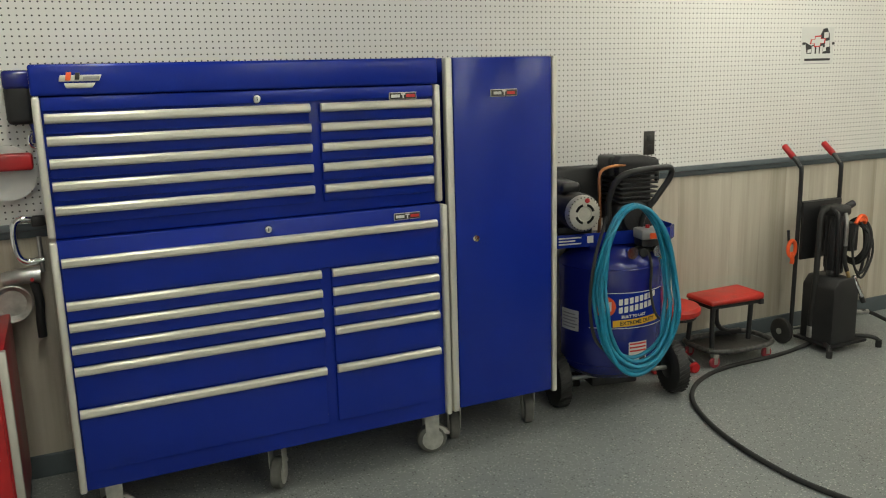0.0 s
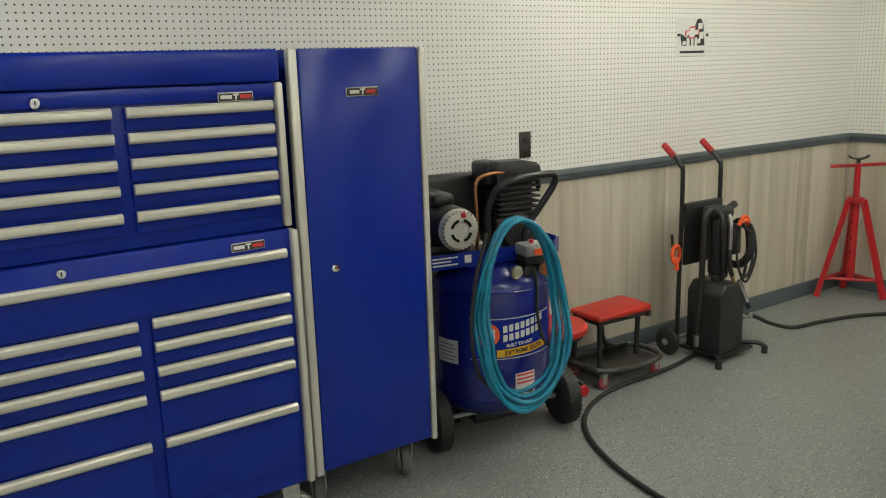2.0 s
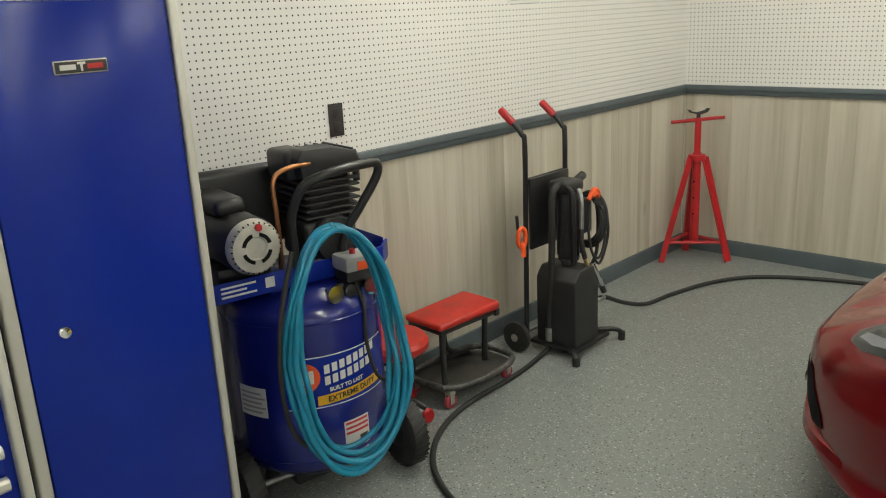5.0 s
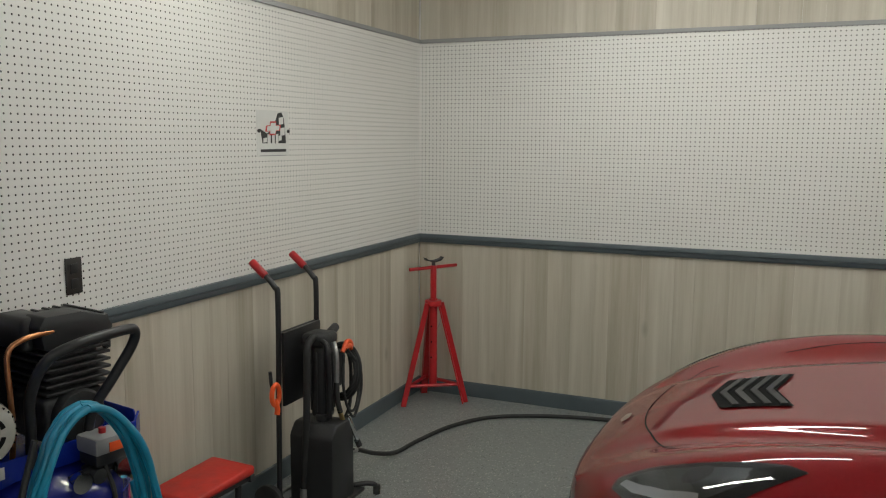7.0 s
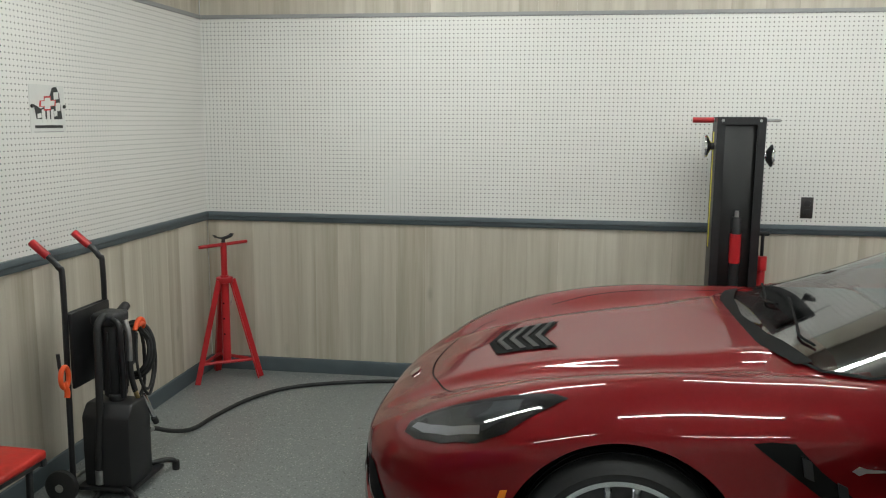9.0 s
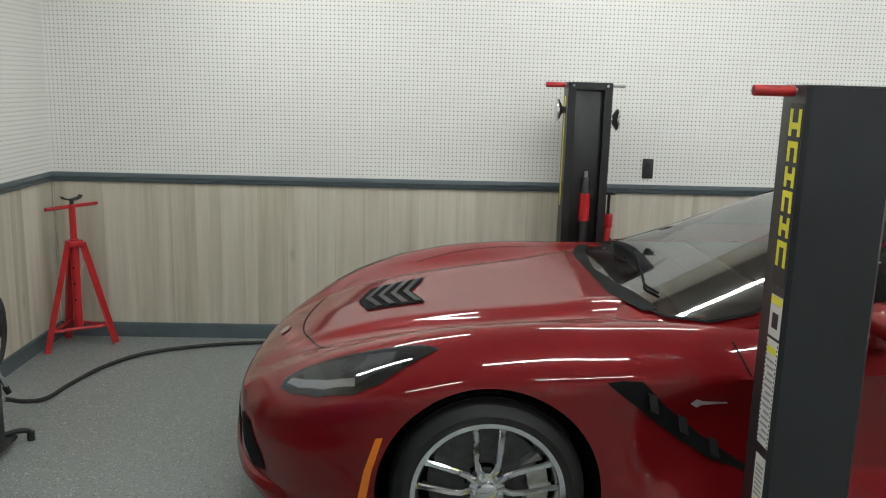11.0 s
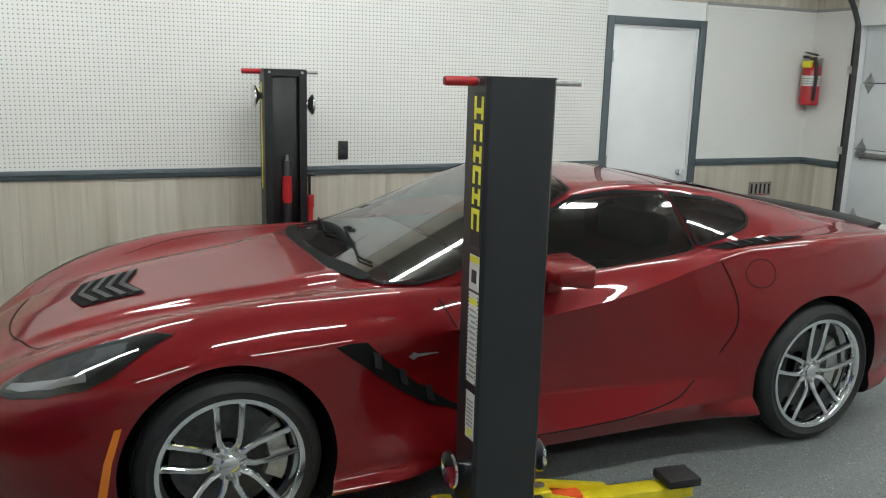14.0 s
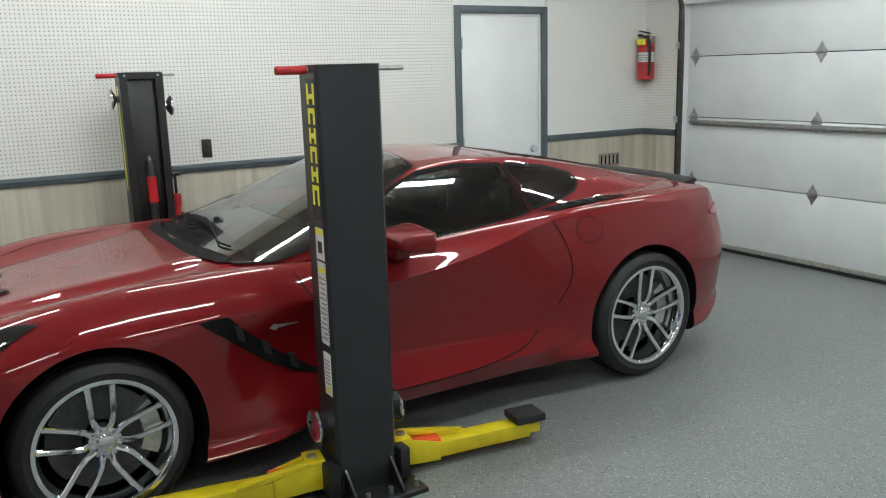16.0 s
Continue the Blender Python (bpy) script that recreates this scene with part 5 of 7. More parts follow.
def lift_post():
    """The near post with its labels and arms; its closed face looks to -x."""
    t = thing("lift_post", (4.188, 2.590, 0), "charcoal steel car lift post with yellow swing arms", "car lift", "car lift posts")
    half, top = 0.1285, 1.669
    part("column", post_shell(0.15, half, top, 1), POSTM, t, "", 30)
    part("cap", box((0.002, -half + 0.002, top), (0.148, half - 0.002, top + 0.006), 0.002), POSTM, t)
    part("inner_slide", box((0.03, -0.09, 0.12), (0.12, 0.09, 0.75), 0.004), BLACK, t, "black inner carriage")
    carry_handle(t, 0.07, -0.26, 0.25, top - 0.012, (0.135, 0.25))
    # label strip on the +y face
    f = half + 0.0006
    lab = part("label_strip", box((0.018, f - 0.001, 1.115), (0.094, f + 0.0008, 1.625), 0), INK, t, "black label with yellow marks")
    for k, (z0, z1) in enumerate(((1.535, 1.61), (1.465, 1.522), (1.395, 1.452), (1.325, 1.385), (1.255, 1.312), (1.17, 1.243))):
        w = 0.03 if k else 0.034
        b = box((0.056 - w, f, z0), (0.056 - w + 0.016, f + 0.0018, z1))
        box((0.056 + w - 0.016, f, z0), (0.056 + w, f + 0.0018, z1), bm=b)
        box((0.056 - w, f, z1 - 0.018 if k % 2 else z0 + 0.02), (0.056 + w, f + 0.0017, z1 if k % 2 else z0 + 0.038), bm=b)
        part("yellow_mark", b, YLABEL, lab)
    w1 = part("warning_label", box((0.014, f - 0.001, 0.965), (0.086, f + 0.001, 1.085)), PAPER, t, "yellow and white warning label")
    part("band", box((0.015, f, 1.06), (0.085, f + 0.0016, 1.083)), YLABEL, w1)
    part("picture", box((0.03, f, 0.99), (0.068, f + 0.0016, 1.035)), INK, w1)
    w2 = part("instruction_label", box((0.012, f - 0.001, 0.635), (0.086, f + 0.001, 0.955)), PAPER, t, "white instruction label with striped rim")
    part("band", box((0.02, f, 0.915), (0.078, f + 0.0016, 0.935)), YLABEL, w2)
    for k in range(13):
        z = 0.655 + 0.0195 * k
        part("line", box((0.024, f, z), (0.074 - 0.012 * (k % 3 == 1), f + 0.0016, z + 0.008)), GREYPRINT, w2)
    for k in range(24):
        z = 0.638 + 0.0132 * k
        for x in (0.0125, 0.080):
            part("stripe", box((x, f, z), (x + 0.0055, f + 0.0015, z + 0.006)), INK, w2)
    w3 = part("rating_label", box((0.014, f - 0.001, 0.43), (0.078, f + 0.001, 0.60)), PAPER, t, "white rating label")
    for k in range(7):
        part("line", box((0.022, f, 0.475 + 0.015 * k), (0.07, f + 0.0016, 0.482 + 0.015 * k)), GREYPRINT, w3)
    part("band", box((0.03, f, 0.44), (0.062, f + 0.0016, 0.465)), YLABEL, w3)
    disc_pad(t, 0.09, half, 0.30, 1)
    disc_pad(t, 0.09, -half, 0.30, -1)
    # base plate, gussets and anchors
    part("base_plate", box((-0.13, -0.20, 0.0), (0.22, 0.20, 0.020), 0.004), BLACK, t, "black base plate")
    for y in (-0.10, 0.10):
        part("gusset", prism([(-0.12, 0.02), (-0.002, 0.02), (-0.002, 0.13)], y - 0.006, y + 0.006, "y", 0.002), BLACK, t)
    for y in (-0.165, -0.05, 0.05, 0.165):
        part("anchor_bolt", cyl((-0.09, y, 0.02), (-0.09, y, 0.05), 0.011, n=6), STEEL, t)
    part("carriage_block", box((-0.03, -0.175, 0.03), (0.17, -half - 0.002, 0.16), 0.006), BLACK, t, "black carriage block")
    part("carriage_block", box((-0.03, half + 0.002, 0.03), (0.17, 0.175, 0.16), 0.006), BLACK, t, "black carriage block")
    lift_arm(t, 0.09, -0.195, -97, 0.60, True)
    lift_arm(t, 0.11, 0.195, 80, 0.62, False)


def lift_arm(t, x, y, heading, length, pad):
    """A yellow box arm swinging from a pin beside the post, with a brace, a red stop and a black pad."""
    m = pose(x, y, 0, 0, 0, heading)
    arm = box((0.13, -0.045, 0.042), (length, 0.045, 0.108), 0.006)
    for s in (-1, 1):
        prism([(0.0, 0.045), (0.16, 0.035), (0.16, 0.115), (0.02, 0.155), (-0.03, 0.155), (-0.03, 0.045)], s * 0.048 - 0.005, s * 0.048 + 0.005, "y", 0.001, bm=arm)
    box((-0.045, -0.055, 0.148), (0.03, 0.055, 0.166), 0.004, bm=arm)
    prism([(0.0, 0.150), (0.02, 0.166), (0.30, 0.118), (0.30, 0.106), (0.22, 0.108)], 0.020, 0.053, "y", 0.001, bm=arm)
    a = part("swing_arm", moved(arm, m), YELLOW, t, "yellow box-section swing arm")
    part("stop_block", moved(box((0.03, -0.036, 0.05), (0.17, 0.036, 0.128), 0.006), m), ORANGE, a, "faded red stop block")
    part("pivot_pin", moved(cyl((0, 0, 0.035), (0, 0, 0.175), 0.02, n=18, bevel=0.003), m), STEEL, a)
    part("arm_end", moved(box((length, -0.03, 0.05), (length + 0.06, 0.03, 0.096), 0.005), m), YELLOW, a)
    if pad:
        part("lifting_pad", moved(box((length - 0.075, -0.065, 0.112), (length + 0.07, 0.065, 0.148), 0.008), m @ pose(0, 0, 0, 0, 0, 0)), RUBBER, a, "square black rubber pad")


def far_post():
    """The far post; its open channel looks to -x."""
    t = thing("lift_post", (7.005, 2.741, 0), "black steel car lift post with a red-banded ram", "car lift", "car lift posts")
    half, top = 0.130, 1.676
    part("column", post_shell(0.15, half, top, -1), BLACK, t, "", 30)
    part("cap", box((-0.148, -half + 0.002, top), (-0.002, half - 0.002, top + 0.006), 0.002), BLACK, t)
    part("header", box((-0.153, -half, top - 0.035), (-0.151, half, top), 0), BLACK, t)
    for y in (-0.10, 0.10):
        part("bolt", cyl((-0.160, y, top - 0.014), (-0.153, y, top - 0.014), 0.008, n=8), STEEL, t)
    ram = part("ram", cyl((-0.135, -0.005, 0.03), (-0.135, -0.005, 1.13), 0.026, n=20, bevel=0.003), BLACK, t, "black hydraulic ram")
    part("ram_rod", cyl((-0.135, -0.005, 1.13), (-0.135, -0.005, 1.165), 0.012, n=14), STEEL, ram)
    part("red_band", cyl((-0.135, -0.005, 0.87), (-0.135, -0.005, 1.035), 0.031, n=20), RED, ram, "red band on the ram")
    part("guide_plate", box((-0.118, -0.118, 0.03), (-0.108, 0.118, 1.64), 0.002), GLOSSBLACK, t, "glossy black guide plate")
    disc_pad(t, -0.08, half, 1.52, 1)
    disc_pad(t, -0.08, -half, 1.47, -1)
    carry_handle(t, -0.07, -0.22, 0.25, top - 0.012, (0.135, 0.25))
    part("base_plate", box((-0.22, -0.20, 0.0), (0.12, 0.20, 0.020), 0.004), BLACK, t, "black base plate")
    # label on the +y face
    part("label_strip", box((-0.075, half - 0.0004, 0.95), (-0.045, half + 0.0012, 1.60)), YLABEL, t, "yellow and black label")
    lift_arm(t, -0.09, 0.195, 115, 0.55, True)


def hand_pump():
    t = thing("hand_pump", (7.06, 2.545, 0), "tall red hand pump with a black tee handle", "pump")
    part("cylinder", cyl((0, 0, 0.02), (0, 0, 0.86), 0.024, n=20, bevel=0.004), RED, t)
    part("collar", cyl((0, 0, 0.80), (0, 0, 0.885), 0.031, n=20, bevel=0.004), RED, t)
    part("spout", cyl((0, 0, 0.84), (-0.0, 0.05, 0.85), 0.010, n=10), RED, t)
    part("rod", cyl((0, 0, 0.885), (0, 0, 1.01), 0.010, n=12), BLACK, t)
    part("tee_handle", cyl((0, -0.035, 1.015), (0, 0.035, 1.015), 0.012, n=12, bevel=0.003), BLACK, t)
    part("foot", box((-0.09, -0.06, 0), (0.09, 0.06, 0.02), 0.004), RED, t)


lift_post()
far_post()
hand_pump()


# ---- air compressor with a coiled hose ----
def air_compressor():
    t = thing("air_compressor", (3.875, 5.675, 0), "dark blue upright air compressor with a black motor and pump", "air compressor", turn=-11)
    r = 0.262
    tank = part("tank", spin(((0.0, 0.115), (0.10, 0.118), (0.20, 0.14), (r - 0.008, 0.185), (r, 0.22), (r, 0.685), (r - 0.010, 0.715), (0.205, 0.755), (0.11, 0.785), (0.0, 0.79)), 56), BLUEDARK, t, "dark blue enamel tank")
    part("weld_seam", spin(((r - 0.002, 0.215), (r + 0.003, 0.219), (r - 0.002, 0.223)), 56, close=True), BLUEDARK, tank)
    part("weld_seam", spin(((r - 0.002, 0.678), (r + 0.003, 0.682), (r - 0.002, 0.686)), 56, close=True), BLUEDARK, tank)

    def wrap(name, a0, a1, z0, z1, lift, material, parent, label="", slant=0.0):
        """A thin label bent round the tank, between two angles from the front."""
        b = bmesh.new()
        rows = []
        for k in range(17):
            a = radians(-90 + a0 + (a1 - a0) * k / 16)
            dz = slant * (k / 16 - 0.5)
            rows.append([b.verts.new(((r + d) * math.cos(a), (r + d) * math.sin(a), z + dz)) for d, z in ((lift, z0), (lift, z1), (lift - 0.002, z1), (lift - 0.002, z0))])
        for p, q in zip(rows, rows[1:]):
            for i in range(4):
                b.faces.new((p[i], p[(i + 1) % 4], q[(i + 1) % 4], q[i]))
        b.faces.new(rows[0][::-1])
        b.faces.new(rows[-1])
        return part(name, b, material, parent, label)

    lab = wrap("front_label", -44, 42, 0.405, 0.575, 0.0012, BLUE, tank, "blue front label with thin rims")
    wrap("rim_line", -44, 42, 0.573, 0.576, 0.0018, PAPER, lab)
    wrap("rim_line", -44, 42, 0.404, 0.407, 0.0018, PAPER, lab)
    # round red mark and plain white bars for the maker's name
    b = bmesh.new()
    ring = []
    for k in range(28):
        u, v = math.cos(2 * math.pi * k / 28), math.sin(2 * math.pi * k / 28)
        a = radians(-90 - 28 + 11.0 * u)
        ring.append(b.verts.new(((r + 0.0025) * math.cos(a), (r + 0.0025) * math.sin(a), 0.510 + 0.050 * v)))
    b.faces.new(ring)
    bmesh.ops.triangulate(b, faces=b.faces[:])
    part("round_mark", b, ORANGE, lab, "orange-red round mark")
    for a in (-33, -28, -23):
        wrap("mark_bar", a - 1.6, a + 1.6, 0.49, 0.534, 0.0034, PAPER, lab)
    for k in range(8):
        wrap("name_bar", -14 + 5.6 * k, -10.2 + 5.6 * k, 0.517 + 0.0035 * k, 0.545 + 0.0035 * k, 0.0026, PAPER, lab, slant=0.002)
        if k < 7:
            wrap("name_bar", -14 + 5.6 * k, -10.2 + 5.6 * k, 0.479 + 0.0035 * k, 0.507 + 0.0035 * k, 0.0026, PAPER, lab, slant=0.002)
    bent_words(lab, "BUILT TO LAST", 0.018, PAPER, r + 0.003, 2, 0.464, 0.058)
    yl = wrap("yellow_band", -20, 34, 0.418, 0.450, 0.0026, GOLD, lab, "golden band with black words", 0.012)
    bent_words(yl, "EXTREME DUTY", 0.026, INK, r + 0.0042, 7, 0.434, 0.05)
    warn = wrap("warning_label", -3, 18, 0.235, 0.335, 0.0016, PAPER, tank, "white and red warning label")
    for k, z in enumerate((0.322, 0.305, 0.288)):
        wrap("red_line", -2, 17, z, z + 0.008, 0.0022, REDINK, warn)
    wrap("print", 9, 16, 0.242, 0.272, 0.0022, INK, warn)
    plate = wrap("rating_plate", -80, -56, 0.375, 0.475, 0.0016, PAPER, tank, "pale rating plate")
    for k in range(5):
        wrap("print", -78, -60 + 3 * (k % 2), 0.388 + 0.016 * k, 0.394 + 0.016 * k, 0.0022, GREYPRINT, plate)
    # deck with folded rim
    deck = prism([(-0.36, -0.13), (0.24, -0.15), (0.30, -0.06), (0.30, 0.13), (-0.36, 0.15)], 0.805, 0.815, "z", 0.002)
    prism([(-0.36, 0.80), (0.24, 0.80), (0.24, 0.862), (-0.36, 0.862)], -0.155, -0.149, "y", 0.001, bm=deck)
    prism([(-0.08, 0.80), (0.13, 0.80), (0.13, 0.862), (-0.06, 0.862)], 0.296, 0.302, "x", 0.001, bm=deck)
    prism([(0.24, -0.155), (0.302, -0.085), (0.297, -0.08), (0.236, -0.149)], 0.80, 0.862, "z", bm=deck)
    box((-0.15, -0.12, 0.775), (0.15, 0.12, 0.806), 0.004, bm=deck)
    dk = part("deck", deck, BLUE, t, "blue folded deck plate")
    for k in range(3):
        part("deck_print", box((-0.32, -0.1565, 0.815 + 0.014 * k), (-0.21 - 0.03 * (k == 1), -0.1552, 0.821 + 0.014 * k)), PAPER, dk)
    part("deck_print", box((-0.18, -0.1565, 0.818), (-0.15, -0.1552, 0.85)), PAPER, dk)
    # motor with an end bell facing the room
    mo = part("motor", moved(spin(((0.0, -0.20), (0.080, -0.20), (0.087, -0.19), (0.087, 0.14), (0.075, 0.18), (0.0, 0.185)), 40, "Y"), pose(-0.225, 0.0, 0.945)), BLACK, t, "black motor with a pale end bell")
    bell = spin(((0.0, 0.0), (0.030, 0.0), (0.034, -0.006), (0.040, -0.006), (0.056, -0.006), (0.072, -0.003), (0.081, 0.010), (0.083, 0.028), (0.0, 0.028)), 40, "Y")
    part("end_bell", moved(bell, pose(-0.225, -0.225, 0.945)), BELL, mo, "pale cast end bell with slots")
    for k in range(4):
        a = radians(45 + 90 * k)
        b = bmesh.new()
        rows = []
        for j in range(7):
            q = a + radians(-30 + 10 * j)
            rows.append([b.verts.new((-0.225 + rr * math.cos(q), yy, 0.945 + rr * math.sin(q))) for rr, yy in ((0.036, -0.2335), (0.047, -0.2335), (0.047, -0.222), (0.036, -0.222))])
        for p, q in zip(rows, rows[1:]):
            for i in range(4):
                b.faces.new((p[i], p[(i + 1) % 4], q[(i + 1) % 4], q[i]))
        b.faces.new(rows[0][::-1])
        b.faces.new(rows[-1])
        part("bell_slot", b, DARK, mo)
    for k in range(28):
        a = 2 * math.pi * k / 28
        part("rim_slot", box((-0.0018, -0.003, -0.001), (0.0018, 0.002, 0.004)), DARK, mo).matrix_basis = pose(-0.225 + 0.073 * math.cos(a), -0.2245, 0.945 + 0.073 * math.sin(a), 0, 90 - math.degrees(a), 0)
    part("red_button", moved(cyl((0, 0, 0), (0, -0.012, 0), 0.011, n=14, bevel=0.002), pose(-0.215, -0.226, 1.006)), RED, mo)
    part("capacitor_cover", moved(box((-0.05, -0.13, 0), (0.05, 0.13, 0.055), 0.022, 3), pose(-0.24, 0.02, 1.02)), BLACK, mo, "black capacitor cover")
    part("motor_foot", box((-0.31, -0.12, 0.815), (-0.14, 0.10, 0.87), 0.006), BLACK, mo)
    # belt guard behind, pump with finned cylinder
    part("belt_guard", box((-0.32, 0.10, 0.86), (0.24, 0.155, 1.13), 0.03, 3), BLACK, t, "black belt guard")
    pu = part("pump", box((0.0, -0.09, 0.815), (0.19, 0.09, 0.945), 0.02, 3), CAST, t, "black cast-iron pump with cooling fins")
    part("crankcase_cover", moved(spin(((0.0, 0.0), (0.07, 0.0), (0.078, 0.012), (0.078, 0.03), (0.0, 0.03)), 28, "Y"), pose(0.095, -0.115, 0.88)), CAST, pu)
    for k in range(7):
        z = 0.952 + 0.022 * k
        part("fin", box((0.005, -0.10, z), (0.205, 0.095, z + 0.009), 0.003), CAST, pu)
    part("cylinder", box((0.03, -0.075, 0.94), (0.18, 0.07, 1.105), 0.01), CAST, pu)
    part("head", box((0.0, -0.105, 1.105), (0.205, 0.10, 1.158), 0.012), CAST, pu, "finned pump head")
    for k in range(6):
        part("head_fin", box((0.015 + 0.033 * k, -0.10, 1.155), (0.024 + 0.033 * k, 0.095, 1.163), 0.002), CAST, pu)
    part("shroud", prism([(0.0, 1.085), (0.19, 1.085), (0.21, 1.12), (0.19, 1.155), (0.11, 1.178), (0.005, 1.178), (-0.012, 1.15)], -0.112, -0.02, "y", 0.006), PLASTIC, pu, "black pump shroud")
    part("air_filter", box((-0.03, -0.06, 1.075), (0.06, 0.09, 1.172), 0.018, 3), PLASTIC, pu, "black air filter box")
    part("oil_plug", moved(cyl((0, 0, 0), (0, 0, 0.05), 0.012, n=12, bevel=0.003), pose(0.205, -0.08, 1.05)), PLASTIC, pu)
    part("copper_tube", tube(((0.03, -0.105, 1.135), (-0.06, -0.115, 1.13), (-0.105, -0.12, 1.10), (-0.11, -0.13, 1.0), (-0.105, -0.125, 0.90), (-0.10, -0.10, 0.80)), 0.0075, 10), COPPER, t, "bent copper delivery pipe")
    # looped handle
    h = tube(((-0.07, -0.14, 0.80), (-0.075, -0.155, 0.93), (-0.085, -0.18, 1.03), (-0.06, -0.215, 1.12), (0.01, -0.235, 1.155), (0.16, -0.225, 1.165), (0.205, -0.215, 1.155), (0.205, -0.20, 1.11), (0.15, -0.18, 1.02), (0.10, -0.155, 0.93), (0.085, -0.14, 0.80)), 0.0145, 12, 8)
    part("handle", h, BLACK, t, "bent black tube handle")
    # pressure switch, gauges, valves
    ps = part("pressure_switch", box((0.055, -0.235, 0.80), (0.155, -0.15, 0.875), 0.012), PLASTIC, t, "grey pressure switch box")
    part("switch_cover", box((0.05, -0.245, 0.835), (0.16, -0.145, 0.885), 0.012), GREYPRINT, ps)
    part("switch_label", box((0.09, -0.2475, 0.842), (0.15, -0.2452, 0.868)), ORANGE, ps)
    part("switch_knob", cyl((0.10, -0.20, 0.885), (0.10, -0.20, 0.90), 0.010, n=12), RED, ps)
    for x in (0.005, 0.135):
        g = part("gauge", moved(spin(((0.0, 0.0), (0.026, 0.0), (0.028, -0.01), (0.028, -0.025), (0.0, -0.025)), 24, "Y"), pose(x, -0.225, 0.782)), CHROME, t, "round chrome pressure gauge")
        part("dial", moved(cyl((0, 0, 0), (0, -0.002, 0), 0.023, n=24), pose(x, -0.2255, 0.782)), PAPER, g)
    part("manifold", tube(((0.0, -0.20, 0.78), (0.07, -0.195, 0.785), (0.14, -0.195, 0.78), (0.19, -0.19, 0.75)), 0.013, 10, 4), PLASTIC, t)
    part("regulator", cyl((0.07, -0.23, 0.775), (0.07, -0.16, 0.775), 0.022, n=18, bevel=0.004), PLASTIC, t)
    part("coupler", tube(((0.155, -0.20, 0.765), (0.185, -0.215, 0.735), (0.205, -0.23, 0.70), (0.215, -0.235, 0.66)), 0.012, 10, 4), BRASS, t, "brass quick coupler")
    part("coupler_sleeve", cyl((0.20, -0.225, 0.715), (0.208, -0.232, 0.675), 0.0155, n=14, bevel=0.003), CHROME, t)
    part("drain_lead", tube(((0.09, -0.20, 0.80), (0.10, -0.245, 0.70), (0.095, -0.255, 0.58), (0.115, -0.265, 0.47), (0.16, -0.262, 0.43), (0.19, -0.24, 0.47)), 0.0065, 8), RUBBER, t, "black lead")
    # heights of the groups on the deck
    lift = {"deck": -0.016, "motor": 0.006, "belt_guard": 0.0, "pump": 0.012, "copper_tube": 0.012, "handle": -0.024, "pressure_switch": -0.024, "gauge": -0.024, "manifold": -0.024, "regulator": -0.024, "coupler": -0.024, "coupler_sleeve": -0.024}
    for ob in t.children:
        ob.location.z += lift.get(ob.name.split(".")[0], 0.0)
    # frame, axle, wheels
    part("base_skirt", box((-0.12, -0.09, 0.065), (0.12, 0.14, 0.125), 0.01), BLACK, t)
    part("axle", cyl((-0.34, -0.10, 0.128), (0.34, -0.10, 0.128), 0.011, n=14), STEEL, t)
    for x in (-0.305, 0.305):
        tyre = spin(((0.055, -0.034), (0.10, -0.038), (0.122, -0.028), (0.128, 0.0), (0.122, 0.028), (0.10, 0.038), (0.055, 0.034)), 40, "X")
        w = part("wheel", moved(tyre, pose(x, -0.10, 0.128)), RUBBER, t, "black treaded transport wheel")
        for k in range(36):
            b = box((-0.030, -0.004, 0), (0.030, 0.004, 0.004)) if k == 0 else None
            if k == 0:
                me = finish(b, "tread_block", RUBBER, 0)
            ob = new("tread_block", me)
            ob.parent = w
            ob.matrix_basis = pose(x, -0.10, 0.128) @ pose(0, 0, 0, 10 * k) @ pose(0, 0, 0.1255, 0, 0, 25)
        part("rim", moved(spin(((0.0, -0.036), (0.05, -0.036), (0.062, -0.028), (0.062, 0.028), (0.05, 0.036), (0.0, 0.036)), 28, "X"), pose(x, -0.10, 0.128)), BLACK, w)
    for x in (-0.12, 0.12):
        part("rubber_foot", cyl((x, 0.12, 0.0), (x, 0.12, 0.065), 0.025, 0.02, n=16), RUBBER, t)


def bent_words(parent, text, size, material, radius, angle, z, slant):
    """Words bent round the tank, centred at an angle from the front, climbing a little to the right."""
    ob = writing(text, size, material, "words", parent, Matrix.Identity(4), bold=0.0005)
    for v in ob.data.vertices:
        a = radians(-90 + angle) + v.co.x / radius
        d = radius + v.co.z
        v.co = (d * math.cos(a), d * math.sin(a), z + v.co.y + slant * v.co.x)


